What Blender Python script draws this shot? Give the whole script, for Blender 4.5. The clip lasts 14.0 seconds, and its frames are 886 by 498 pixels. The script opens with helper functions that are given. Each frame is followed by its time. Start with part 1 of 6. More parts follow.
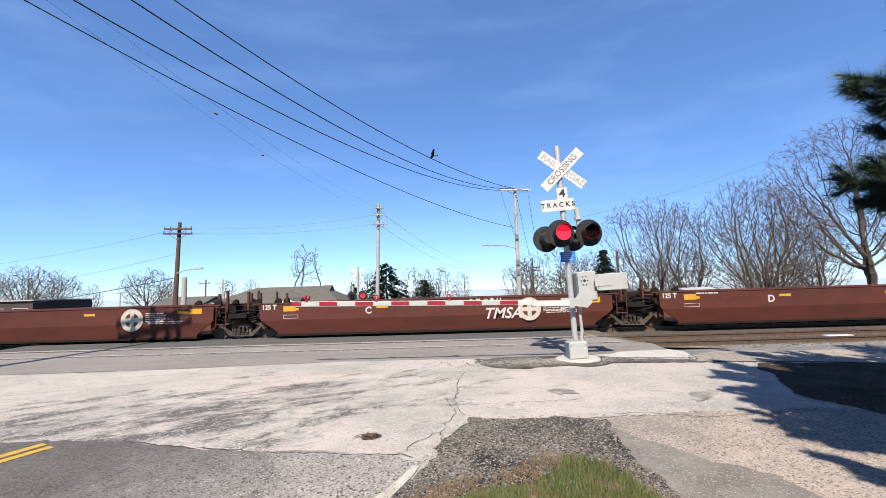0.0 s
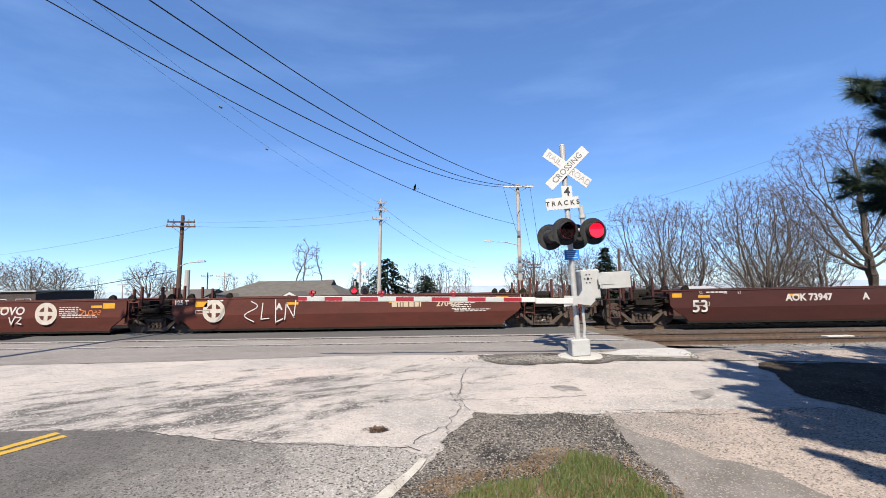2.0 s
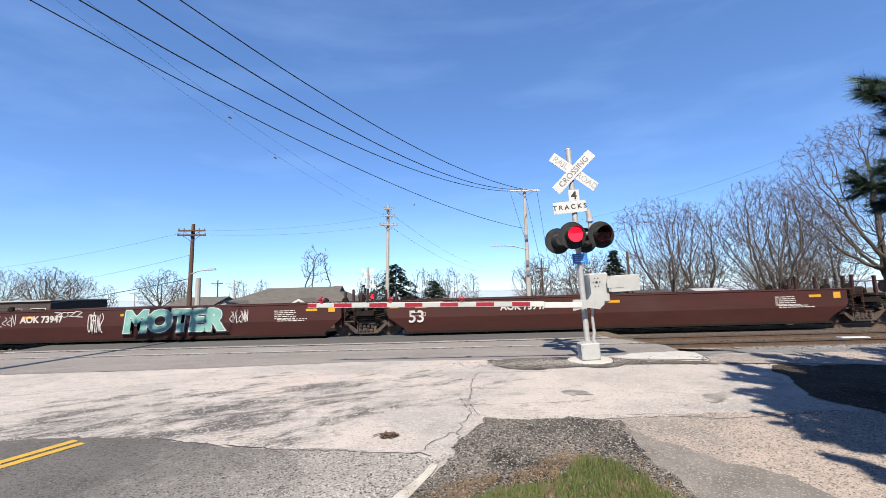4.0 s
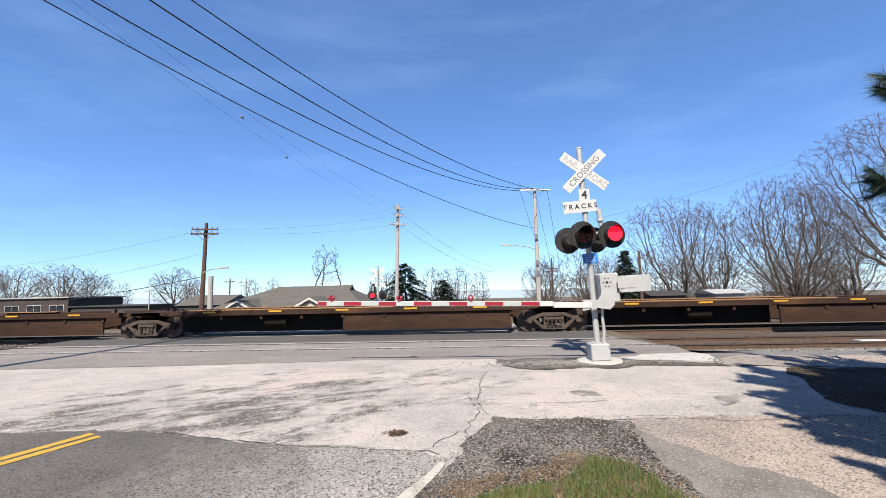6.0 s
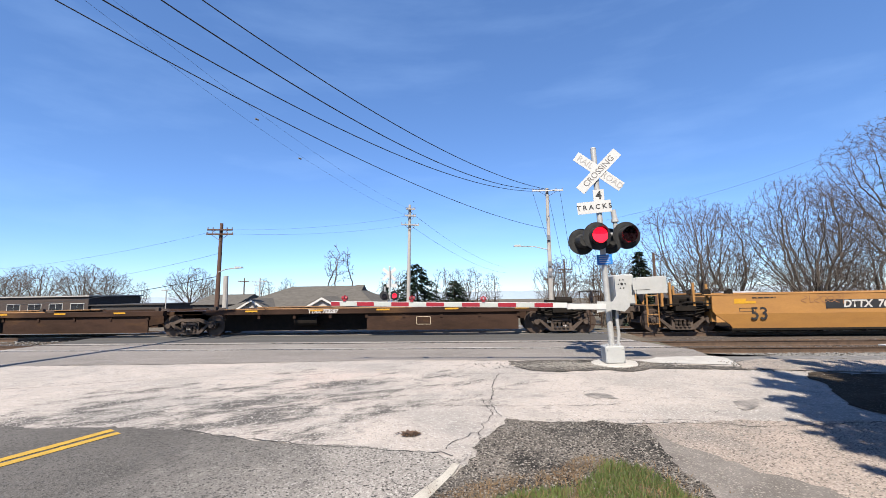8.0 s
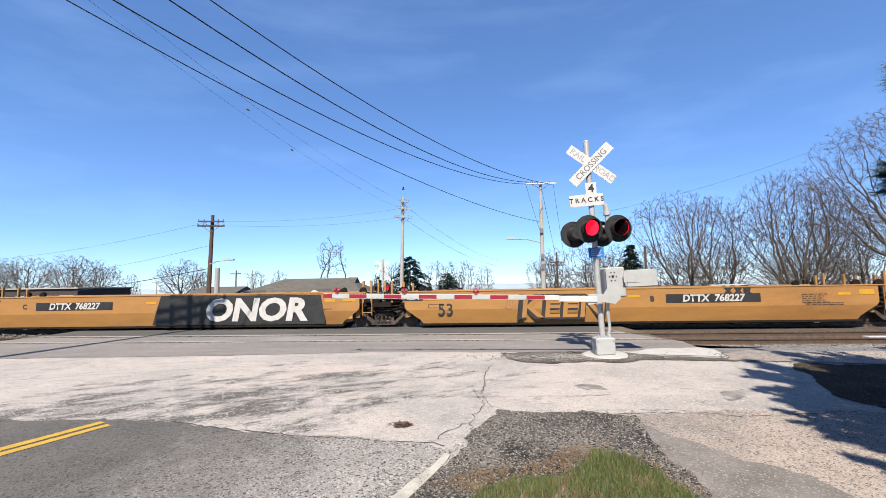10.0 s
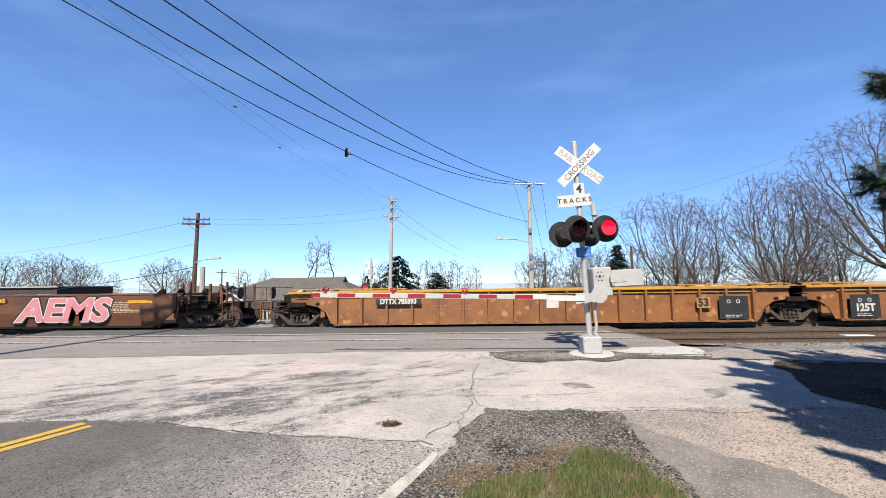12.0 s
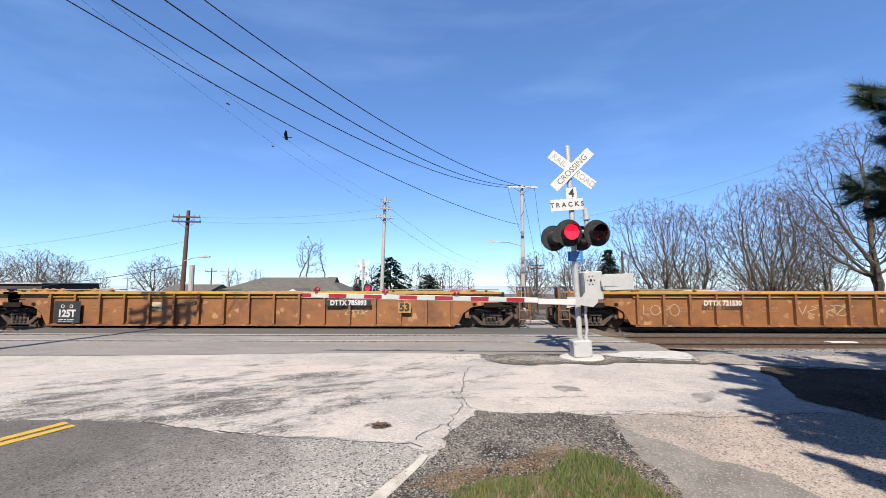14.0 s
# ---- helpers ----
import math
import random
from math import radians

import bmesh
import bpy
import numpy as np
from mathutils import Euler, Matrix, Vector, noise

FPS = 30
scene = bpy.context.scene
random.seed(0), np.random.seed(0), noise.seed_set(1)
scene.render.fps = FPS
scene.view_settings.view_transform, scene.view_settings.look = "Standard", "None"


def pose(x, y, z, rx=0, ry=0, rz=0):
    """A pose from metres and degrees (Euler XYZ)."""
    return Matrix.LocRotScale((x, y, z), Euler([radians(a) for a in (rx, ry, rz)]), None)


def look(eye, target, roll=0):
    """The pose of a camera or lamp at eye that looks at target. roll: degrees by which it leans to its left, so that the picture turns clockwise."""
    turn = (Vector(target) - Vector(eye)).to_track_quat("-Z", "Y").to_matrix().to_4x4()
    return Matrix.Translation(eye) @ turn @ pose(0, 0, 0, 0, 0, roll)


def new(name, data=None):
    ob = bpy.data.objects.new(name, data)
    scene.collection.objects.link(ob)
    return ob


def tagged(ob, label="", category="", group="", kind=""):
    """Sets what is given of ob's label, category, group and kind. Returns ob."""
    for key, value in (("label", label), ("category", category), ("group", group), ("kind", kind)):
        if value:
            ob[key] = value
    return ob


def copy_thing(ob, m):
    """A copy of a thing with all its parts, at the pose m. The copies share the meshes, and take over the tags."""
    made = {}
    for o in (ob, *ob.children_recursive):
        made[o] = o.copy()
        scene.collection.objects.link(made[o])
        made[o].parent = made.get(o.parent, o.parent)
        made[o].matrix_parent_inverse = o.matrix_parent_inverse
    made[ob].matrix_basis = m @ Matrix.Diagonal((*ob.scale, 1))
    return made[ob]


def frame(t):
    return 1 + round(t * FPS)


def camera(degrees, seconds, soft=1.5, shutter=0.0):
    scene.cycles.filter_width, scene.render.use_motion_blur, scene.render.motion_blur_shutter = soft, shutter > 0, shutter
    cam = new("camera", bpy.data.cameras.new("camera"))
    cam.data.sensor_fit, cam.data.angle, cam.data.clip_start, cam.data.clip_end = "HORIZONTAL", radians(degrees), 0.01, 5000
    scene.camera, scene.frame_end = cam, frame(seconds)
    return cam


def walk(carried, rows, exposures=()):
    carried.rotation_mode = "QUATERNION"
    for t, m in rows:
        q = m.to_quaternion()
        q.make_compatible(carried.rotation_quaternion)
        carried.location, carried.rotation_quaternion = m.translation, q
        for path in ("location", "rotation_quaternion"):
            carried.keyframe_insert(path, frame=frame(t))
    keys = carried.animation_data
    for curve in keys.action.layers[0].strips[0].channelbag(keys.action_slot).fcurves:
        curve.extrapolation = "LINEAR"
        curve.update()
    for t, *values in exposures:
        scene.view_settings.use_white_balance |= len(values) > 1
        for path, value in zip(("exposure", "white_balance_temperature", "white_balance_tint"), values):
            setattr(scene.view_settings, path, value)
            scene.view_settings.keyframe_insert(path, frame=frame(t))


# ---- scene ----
cam = camera(94.0, 14.0, soft=0.75)

PATH = [
    (0, (0.211, 0.225, 1.557), (0.186, 2.215, 1.763), -1.7),
    (0.5, (0.215, 0.221, 1.559), (0.192, 2.211, 1.757), -1.3),
    (1, (0.194, 0.214, 1.563), (0.163, 2.205, 1.753), -1.0),
    (1.5, (0.147, 0.185, 1.572), (0.114, 2.176, 1.757), -0.9),
    (2, (0.128, 0.158, 1.574), (0.098, 2.149, 1.759), -1.0),
    (2.5, (0.118, 0.14, 1.577), (0.083, 2.13, 1.775), -1.1),
    (3, (0.117, 0.127, 1.586), (0.08, 2.116, 1.793), -1.4),
    (5.5, (0.128, 0.107, 1.578), (0.018, 2.093, 1.788), -1.5),
    (6, (0.129, 0.104, 1.576), (0.017, 2.09, 1.784), -1.3),
    (6.5, (0.116, 0.108, 1.575), (-0.002, 2.093, 1.784), -1.2),
    (7, (0.104, 0.107, 1.581), (-0.03, 2.092, 1.794), -1.2),
    (7.5, (0.104, 0.117, 1.577), (-0.053, 2.1, 1.792), -1.1),
    (8, (0.102, 0.113, 1.581), (-0.065, 2.095, 1.793), -1.0),
    (10.5, (0.118, 0.113, 1.572), (-0.013, 2.102, 1.745), -0.9),
    (11, (0.11, 0.105, 1.571), (-0.02, 2.093, 1.744), -0.9),
    (11.5, (0.111, 0.101, 1.572), (0.003, 2.091, 1.745), -1.0),
    (12, (0.112, 0.105, 1.568), (0.03, 2.095, 1.741), -0.8),
    (12.5, (0.118, 0.112, 1.57), (0.051, 2.104, 1.746), -0.4),
    (13, (0.114, 0.108, 1.569), (0.06, 2.099, 1.748), 0.1),
    (13.5, (0.111, 0.114, 1.57), (0.07, 2.105, 1.749), 0.2),
    (14, (0.108, 0.104, 1.567), (0.063, 2.095, 1.749), -0.0),
]
walk(cam, [(t, look(eye, target, roll)) for t, eye, target, roll in PATH], [(0, 1.27), (14, 1.27)])

# ---- world, sun ----
world = bpy.data.worlds.new("sky")
scene.world = world
world.use_nodes = True
wn, wl = world.node_tree.nodes, world.node_tree.links
wn.clear()
SUN_AZ = math.atan2(0.09, 0.885)          # light travels towards +y, a little towards +x
SUN_EL = math.atan2(1.0, math.hypot(0.09, 0.885))
sky = wn.new("ShaderNodeTexSky")
sky.sky_type = "NISHITA"
sky.sun_disc = False
sky.sun_elevation = SUN_EL
sky.sun_rotation = math.pi + SUN_AZ
sky.altitude = 200
sky.air_density = 0.85
sky.dust_density = 0.1
sky.ozone_density = 4.0
coord = wn.new("ShaderNodeTexCoord")
stretch = wn.new("ShaderNodeMapping")
stretch.inputs["Scale"].default_value = (1.2, 2.5, 7.0)
stretch.inputs["Rotation"].default_value = (0.15, 0.1, 0.3)
wisp = wn.new("ShaderNodeTexNoise")
wisp.inputs["Scale"].default_value = 1.6
wisp.inputs["Detail"].default_value = 7
wisp.inputs["Roughness"].default_value = 0.55
wisp_ramp = wn.new("ShaderNodeValToRGB")
wisp_ramp.color_ramp.elements[0].position = 0.48
wisp_ramp.color_ramp.elements[1].position = 0.85
wisp_ramp.color_ramp.elements[1].color = (0.16, 0.16, 0.16, 1)
veil = wn.new("ShaderNodeMixRGB")
veil.inputs["Color2"].default_value = (5.5, 6.8, 8.5, 1)
back = wn.new("ShaderNodeBackground")
back.inputs["Strength"].default_value = 0.071
wout = wn.new("ShaderNodeOutputWorld")
wl.new(coord.outputs["Generated"], stretch.inputs["Vector"])
wl.new(stretch.outputs["Vector"], wisp.inputs["Vector"])
wl.new(wisp.outputs["Fac"], wisp_ramp.inputs["Fac"])
wl.new(wisp_ramp.outputs["Color"], veil.inputs["Fac"])
wl.new(sky.outputs["Color"], veil.inputs["Color1"])
tone = wn.new("ShaderNodeMixRGB")
tone.blend_type = "MULTIPLY"
tone.inputs["Fac"].default_value = 1.0
tone.inputs["Color2"].default_value = (0.83, 0.98, 1.17, 1)
even = wn.new("ShaderNodeMixRGB")
even.inputs["Fac"].default_value = 0.2
even.inputs["Color2"].default_value = (1.4, 2.6, 5.0, 1)
wl.new(veil.outputs["Color"], even.inputs["Color1"])
wl.new(even.outputs["Color"], tone.inputs["Color1"])
wl.new(tone.outputs["Color"], back.inputs["Color"])
wl.new(back.outputs["Background"], wout.inputs["Surface"])

sun_data = bpy.data.lights.new("sun", "SUN")
sun_data.energy = 5.0
sun_data.angle = radians(0.53)
sun_data.color = (1.0, 0.91, 0.77)
sun = new("sun", sun_data)
sun.matrix_world = look((0, 0, 30), (0.09, 0.885, 29.0))


# ---- materials ----
def mat(name, c1, c2=None, scale=4.0, rough=0.75, metal=0.0, bump=0.0, bscale=80.0, fine=0.12, lo=0.38, hi=0.66,
        c3=None, scale3=1.0, lo3=0.55, hi3=0.7, coat=0.0, squeeze=(1, 1, 1), vary=0.0, ior=1.45, specks=(), streaks=(), worn=None, fade=None):
    """A surface of two colours in patches, a third in larger stains, fine grain and relief."""
    # every colour is scaled down so that shade reads deeper against the sky
    def dimmed(c):
        return tuple(0.45 * v for v in c) if c else c

    c1, c2, c3 = dimmed(c1), dimmed(c2), dimmed(c3)
    m = bpy.data.materials.new(name)
    m.use_nodes = True
    n, l = m.node_tree.nodes, m.node_tree.links
    bsdf = n["Principled BSDF"]
    bsdf.inputs["Roughness"].default_value = rough
    bsdf.inputs["Metallic"].default_value = metal
    bsdf.inputs["Coat Weight"].default_value = coat
    bsdf.inputs["IOR"].default_value = ior
    tc = n.new("ShaderNodeTexCoord")
    mp = n.new("ShaderNodeMapping")
    mp.inputs["Scale"].default_value = squeeze
    l.new(tc.outputs["Object"], mp.inputs["Vector"])

    def noise_mask(s, a, b, detail=6, seed=0.0):
        t = n.new("ShaderNodeTexNoise")
        t.inputs["Scale"].default_value = s
        t.inputs["Detail"].default_value = detail
        t.inputs["Roughness"].default_value = 0.62
        t.noise_dimensions = "4D"
        t.inputs["W"].default_value = seed
        l.new(mp.outputs["Vector"], t.inputs["Vector"])
        r = n.new("ShaderNodeMapRange")
        r.inputs["From Min"].default_value, r.inputs["From Max"].default_value = a, b
        r.clamp = True
        l.new(t.outputs["Fac"], r.inputs["Value"])
        return r.outputs["Result"], t.outputs["Fac"]

    def mix(fac, a, b, kind="MIX"):
        x = n.new("ShaderNodeMixRGB")
        x.blend_type = kind
        for key, v in (("Fac", fac), ("Color1", a), ("Color2", b)):
            if isinstance(v, tuple):
                x.inputs[key].default_value = (*v, 1)
            elif isinstance(v, (int, float)):
                x.inputs[key].default_value = v
            else:
                l.new(v, x.inputs[key])
        return x.outputs["Color"]

    fac, _ = noise_mask(scale, lo, hi, seed=1.7)
    colour = mix(fac, c1, c2 or tuple(0.8 * v for v in c1))
    if c3:
        fac3, _ = noise_mask(scale3, lo3, hi3, seed=5.1)
        colour = mix(fac3, colour, c3)
    grain, raw = noise_mask(bscale, 0.25, 0.75, 4, 9.3)
    g = n.new("ShaderNodeMapRange")
    g.inputs["To Min"].default_value, g.inputs["To Max"].default_value = 1 - fine, 1 + fine
    l.new(grain, g.inputs["Value"])
    colour = mix(1.0, colour, g.outputs["Result"], "MULTIPLY")
    for col, sc, a, b, sq in streaks:
        m2 = n.new("ShaderNodeMapping")
        m2.vector_type = "TEXTURE"
        m2.inputs["Scale"].default_value = tuple(1 / v for v in sq)
        m2.inputs["Rotation"].default_value = (0, 0, 0.7 if sq[0] < 0.45 or sq[1] > 1.3 else 0.0)
        l.new(tc.outputs["Object"], m2.inputs["Vector"])
        t2 = n.new("ShaderNodeTexNoise")
        t2.inputs["Scale"].default_value, t2.inputs["Detail"].default_value, t2.inputs["Roughness"].default_value = sc, 9, 0.72
        t2.inputs["Distortion"].default_value = 0.4
        l.new(m2.outputs["Vector"], t2.inputs["Vector"])
        r2 = n.new("ShaderNodeMapRange")
        r2.inputs["From Min"].default_value, r2.inputs["From Max"].default_value = a, b
        l.new(t2.outputs["Fac"], r2.inputs["Value"])
        colour = mix(r2.outputs["Result"], colour, dimmed(col))
    if worn:
        # weathered flecks, thickest round one spot
        col, (cx, cy), (rx, ry), turn_, boost, a, b = worn
        m4 = n.new("ShaderNodeMapping")
        m4.vector_type = "TEXTURE"
        m4.inputs["Location"].default_value, m4.inputs["Scale"].default_value = (cx, cy, 0), (rx, ry, 1)
        m4.inputs["Rotation"].default_value = (0, 0, turn_)
        l.new(tc.outputs["Object"], m4.inputs["Vector"])
        gr = n.new("ShaderNodeTexGradient")
        gr.gradient_type = "SPHERICAL"
        l.new(m4.outputs["Vector"], gr.inputs["Vector"])
        m5 = n.new("ShaderNodeMapping")
        m5.vector_type = "TEXTURE"
        m5.inputs["Scale"].default_value, m5.inputs["Rotation"].default_value = (1.7, 0.75, 1), (0, 0, turn_)
        l.new(tc.outputs["Object"], m5.inputs["Vector"])
        total = None
        for sc, wt in ((1.1, 0.5), (5.0, 0.3), (38.0, 0.2)):
            t5 = n.new("ShaderNodeTexNoise")
            t5.inputs["Scale"].default_value, t5.inputs["Detail"].default_value, t5.inputs["Roughness"].default_value = sc, 5, 0.65
            l.new(m5.outputs["Vector"], t5.inputs["Vector"])
            ma = n.new("ShaderNodeMath")
            ma.operation = "MULTIPLY_ADD"
            ma.inputs[1].default_value = wt
            l.new(t5.outputs["Fac"], ma.inputs[0])
            if total is None:
                ma.inputs[2].default_value = 0.0
            else:
                l.new(total, ma.inputs[2])
            total = ma.outputs[0]
        mb = n.new("ShaderNodeMath")
        mb.operation = "MULTIPLY_ADD"
        mb.inputs[1].default_value = boost
        l.new(gr.outputs["Fac"], mb.inputs[0])
        l.new(total, mb.inputs[2])
        r5 = n.new("ShaderNodeMapRange")
        r5.inputs["From Min"].default_value, r5.inputs["From Max"].default_value = a, b
        l.new(mb.outputs[0], r5.inputs["Value"])
        colour = mix(r5.outputs["Result"], colour, dimmed(col))
    for col, sc, a, b in specks:
        vo = n.new("ShaderNodeTexVoronoi")
        vo.inputs["Scale"].default_value = sc
        l.new(tc.outputs["Object"], vo.inputs["Vector"])
        hs = n.new("ShaderNodeSeparateColor")
        l.new(vo.outputs["Color"], hs.inputs["Color"])
        r3 = n.new("ShaderNodeMapRange")
        r3.inputs["From Min"].default_value, r3.inputs["From Max"].default_value = a, b
        l.new(hs.outputs["Red"], r3.inputs["Value"])
        colour = mix(r3.outputs["Result"], colour, dimmed(col))
    if fade:
        # bound stone gives way to bare tar across the surface, with a ragged border
        col, (fx, fy), a, b, wob, most = fade
        dt = n.new("ShaderNodeVectorMath")
        dt.operation = "DOT_PRODUCT"
        dt.inputs[1].default_value = (fx, fy, 0)
        l.new(tc.outputs["Object"], dt.inputs[0])
        t6 = n.new("ShaderNodeTexNoise")
        t6.inputs["Scale"].default_value, t6.inputs["Detail"].default_value, t6.inputs["Roughness"].default_value = 0.9, 8, 0.68
        l.new(tc.outputs["Object"], t6.inputs["Vector"])
        mc = n.new("ShaderNodeMath")
        mc.operation = "MULTIPLY_ADD"
        mc.inputs[1].default_value = wob
        l.new(t6.outputs["Fac"], mc.inputs[0])
        l.new(dt.outputs["Value"], mc.inputs[2])
        r6 = n.new("ShaderNodeMapRange")
        r6.inputs["From Min"].default_value, r6.inputs["From Max"].default_value = a, b
        r6.inputs["To Max"].default_value = most
        l.new(mc.outputs[0], r6.inputs["Value"])
        colour = mix(r6.outputs["Result"], colour, dimmed(col))
    if vary:
        oi = n.new("ShaderNodeObjectInfo")
        v = n.new("ShaderNodeMapRange")
        v.inputs["To Min"].default_value, v.inputs["To Max"].default_value = 1 - vary, 1 + vary
        l.new(oi.outputs["Random"], v.inputs["Value"])
        colour = mix(1.0, colour, v.outputs["Result"], "MULTIPLY")
    l.new(colour, bsdf.inputs["Base Color"])
    rr = n.new("ShaderNodeMapRange")
    rr.inputs["To Min"].default_value, rr.inputs["To Max"].default_value = max(0, rough - 0.1), min(1, rough + 0.1)
    l.new(fac, rr.inputs["Value"])
    l.new(rr.outputs["Result"], bsdf.inputs["Roughness"])
    if bump:
        b = n.new("ShaderNodeBump")
        b.inputs["Strength"].default_value = min(1, bump)
        b.inputs["Distance"].default_value = 0.01
        l.new(raw, b.inputs["Height"])
        l.new(b.outputs["Normal"], bsdf.inputs["Normal"])
    return m


def glow(name, colour, strength):
    m = bpy.data.materials.new(name)
    m.use_nodes = True
    b = m.node_tree.nodes["Principled BSDF"]
    b.inputs["Base Color"].default_value = (*colour, 1)
    b.inputs["Emission Color"].default_value = (*colour, 1)
    b.inputs["Emission Strength"].default_value = strength
    return m


PALE = mat("bleached_pavement", (0.71, 0.632, 0.58), (0.57, 0.525, 0.495), 0.7, 0.9, ior=1.15, bump=1.0, bscale=70, fine=0.26, c3=(0.72, 0.605, 0.555), scale3=0.5,
           streaks=(((0.47, 0.44, 0.42), 0.5, 0.46, 0.63, (0.7, 1.1, 1)), ((0.4, 0.375, 0.36), 3.2, 0.55, 0.66, (0.7, 1.2, 1))),
           specks=(((0.36, 0.335, 0.315), 60, 0.86, 0.98), ((0.8, 0.77, 0.74), 70, 0.84, 0.98)),
           worn=((0.15, 0.142, 0.138), (-4.2, 5.7), (8.0, 3.2), 0.5, 0.155, 0.575, 0.655))
STRIP = mat("grey_asphalt", (0.335, 0.297, 0.27), (0.25, 0.226, 0.208), 0.9, 0.9, bump=0.6, bscale=110, fine=0.22, c3=(0.46, 0.435, 0.405), scale3=0.35, squeeze=(0.4, 1.2, 1),
            streaks=(((0.17, 0.16, 0.15), 1.3, 0.55, 0.7, (0.25, 1.8, 1)),), specks=(((0.55, 0.52, 0.48), 70, 0.86, 0.98),))
DARK_STRIP = mat("dark_asphalt", (0.13, 0.125, 0.12), (0.095, 0.092, 0.09), 0.9, 0.9, bump=0.6, bscale=110, fine=0.2, c3=(0.17, 0.165, 0.155), scale3=0.4, squeeze=(0.3, 1.5, 1))
CHIP = mat("chip_seal", (0.5, 0.46, 0.43), (0.36, 0.335, 0.315), 1.1, 0.88, ior=1.15, bump=1.0, bscale=70, fine=0.4, lo=0.35, hi=0.62,
           streaks=(((0.2, 0.19, 0.184), 0.7, 0.52, 0.64, (1.0, 0.8, 1)),), fade=((0.1, 0.097, 0.096), (-1.0, 0.18), 3.5, 5.7, 3.6, 0.76),
           specks=(((0.09, 0.086, 0.083), 58, 0.72, 0.9), ((0.72, 0.69, 0.65), 64, 0.84, 0.97), ((0.66, 0.63, 0.6), 120, 0.84, 0.96)))
WORN = mat("worn_asphalt", (0.2, 0.185, 0.175), (0.55, 0.5, 0.46), 5.0, 0.9, bump=0.8, bscale=90, fine=0.35)
GRAVEL = mat("dark_gravel", (0.13, 0.12, 0.11), (0.27, 0.24, 0.215), 1.6, 0.95, ior=1.15, bump=1.0, bscale=60, fine=0.4, streaks=(((0.05, 0.047, 0.044), 1.3, 0.48, 0.62, (1, 1, 1)),), specks=(((0.5, 0.45, 0.4), 70, 0.78, 0.95), ((0.03, 0.03, 0.03), 60, 0.65, 0.9)))
PINK = mat("pinkish_gravel", (0.58, 0.485, 0.425), (0.45, 0.385, 0.34), 1.5, 0.92, ior=1.15, bump=1.0, bscale=55, fine=0.3, c3=(0.3, 0.285, 0.27), scale3=0.5, lo3=0.52, hi3=0.66,
           specks=(((0.7, 0.61, 0.55), 75, 0.78, 0.95), ((0.17, 0.145, 0.13), 68, 0.78, 0.95)))
# own dark stony tone, lowered further for the shade that falls on it
LOT = mat("stony_asphalt_with_shade", (0.08, 0.062, 0.045), (0.04, 0.033, 0.025), 1.4, 0.92, ior=1.15, bump=1.0, bscale=70, fine=0.35, specks=(((0.3, 0.25, 0.2), 75, 0.88, 0.98),))
STRIP_DARK = mat("grey_worn_asphalt", (0.33, 0.3, 0.28), (0.23, 0.21, 0.195), 2.4, 0.92, ior=1.15, bump=0.8, bscale=85, fine=0.3, specks=(((0.5, 0.45, 0.41), 80, 0.84, 0.97),))
BED = mat("oily_track_bed", (0.1, 0.07, 0.05), (0.065, 0.05, 0.04), 2.0, 0.95, bump=1.0, bscale=40, fine=0.4, c3=(0.16, 0.12, 0.09), scale3=0.6, squeeze=(0.4, 1.5, 1), specks=(((0.25, 0.2, 0.17), 25, 0.8, 0.95),))
SOIL = mat("dry_soil", (0.2, 0.16, 0.11), (0.12, 0.1, 0.07), 2.0, 0.95, bump=1.0, bscale=40, fine=0.4, c3=(0.08, 0.1, 0.04), scale3=0.2)
STONE = mat("ballast_stone", (0.28, 0.27, 0.265), (0.15, 0.145, 0.14), 6.0, 0.9, bump=0.8, bscale=40, fine=0.4, vary=0.3)
PEBBLE = mat("loose_stone", (0.42, 0.39, 0.36), (0.2, 0.19, 0.18), 9.0, 0.9, bump=0.5, bscale=60, fine=0.3)
CONCRETE = mat("pale_concrete", (0.72, 0.69, 0.65), (0.58, 0.555, 0.52), 2.5, 0.88, bump=0.5, bscale=70, fine=0.12)
RAIL = mat("rail_steel", (0.2, 0.13, 0.09), (0.13, 0.085, 0.06), 8.0, 0.6, metal=0.3, bump=0.3, bscale=90)
RAIL_TOP = mat("worn_rail_head", (0.55, 0.53, 0.5), (0.4, 0.38, 0.36), 8.0, 0.3, metal=0.9)
TIE = mat("creosoted_wood", (0.1, 0.07, 0.05), (0.16, 0.12, 0.09), 4.0, 0.9, bump=1.0, bscale=50, fine=0.4, vary=0.25)
YELLOW_LINE = mat("yellow_road_paint", (0.75, 0.46, 0.04), (0.6, 0.38, 0.06), 9.0, 0.75, bump=0.4, bscale=90, fine=0.15)
WHITE_LINE = mat("white_road_paint", (0.72, 0.68, 0.6), (0.5, 0.46, 0.4), 6.0, 0.8, bump=0.5, bscale=90, fine=0.2)
TAR = mat("crack", (0.05, 0.047, 0.045), (0.1, 0.09, 0.085), 9.0, 0.95)


# ---- building helpers ----
def mesh_of(name, bm, material, smooth=False):
    me = bpy.data.meshes.new(name)
    bm.normal_update()
    bm.to_mesh(me)
    bm.free()
    for m in material if isinstance(material, (list, tuple)) else [material]:
        me.materials.append(m)
    if smooth:
        me.polygons.foreach_set("use_smooth", [True] * len(me.polygons))
    return me


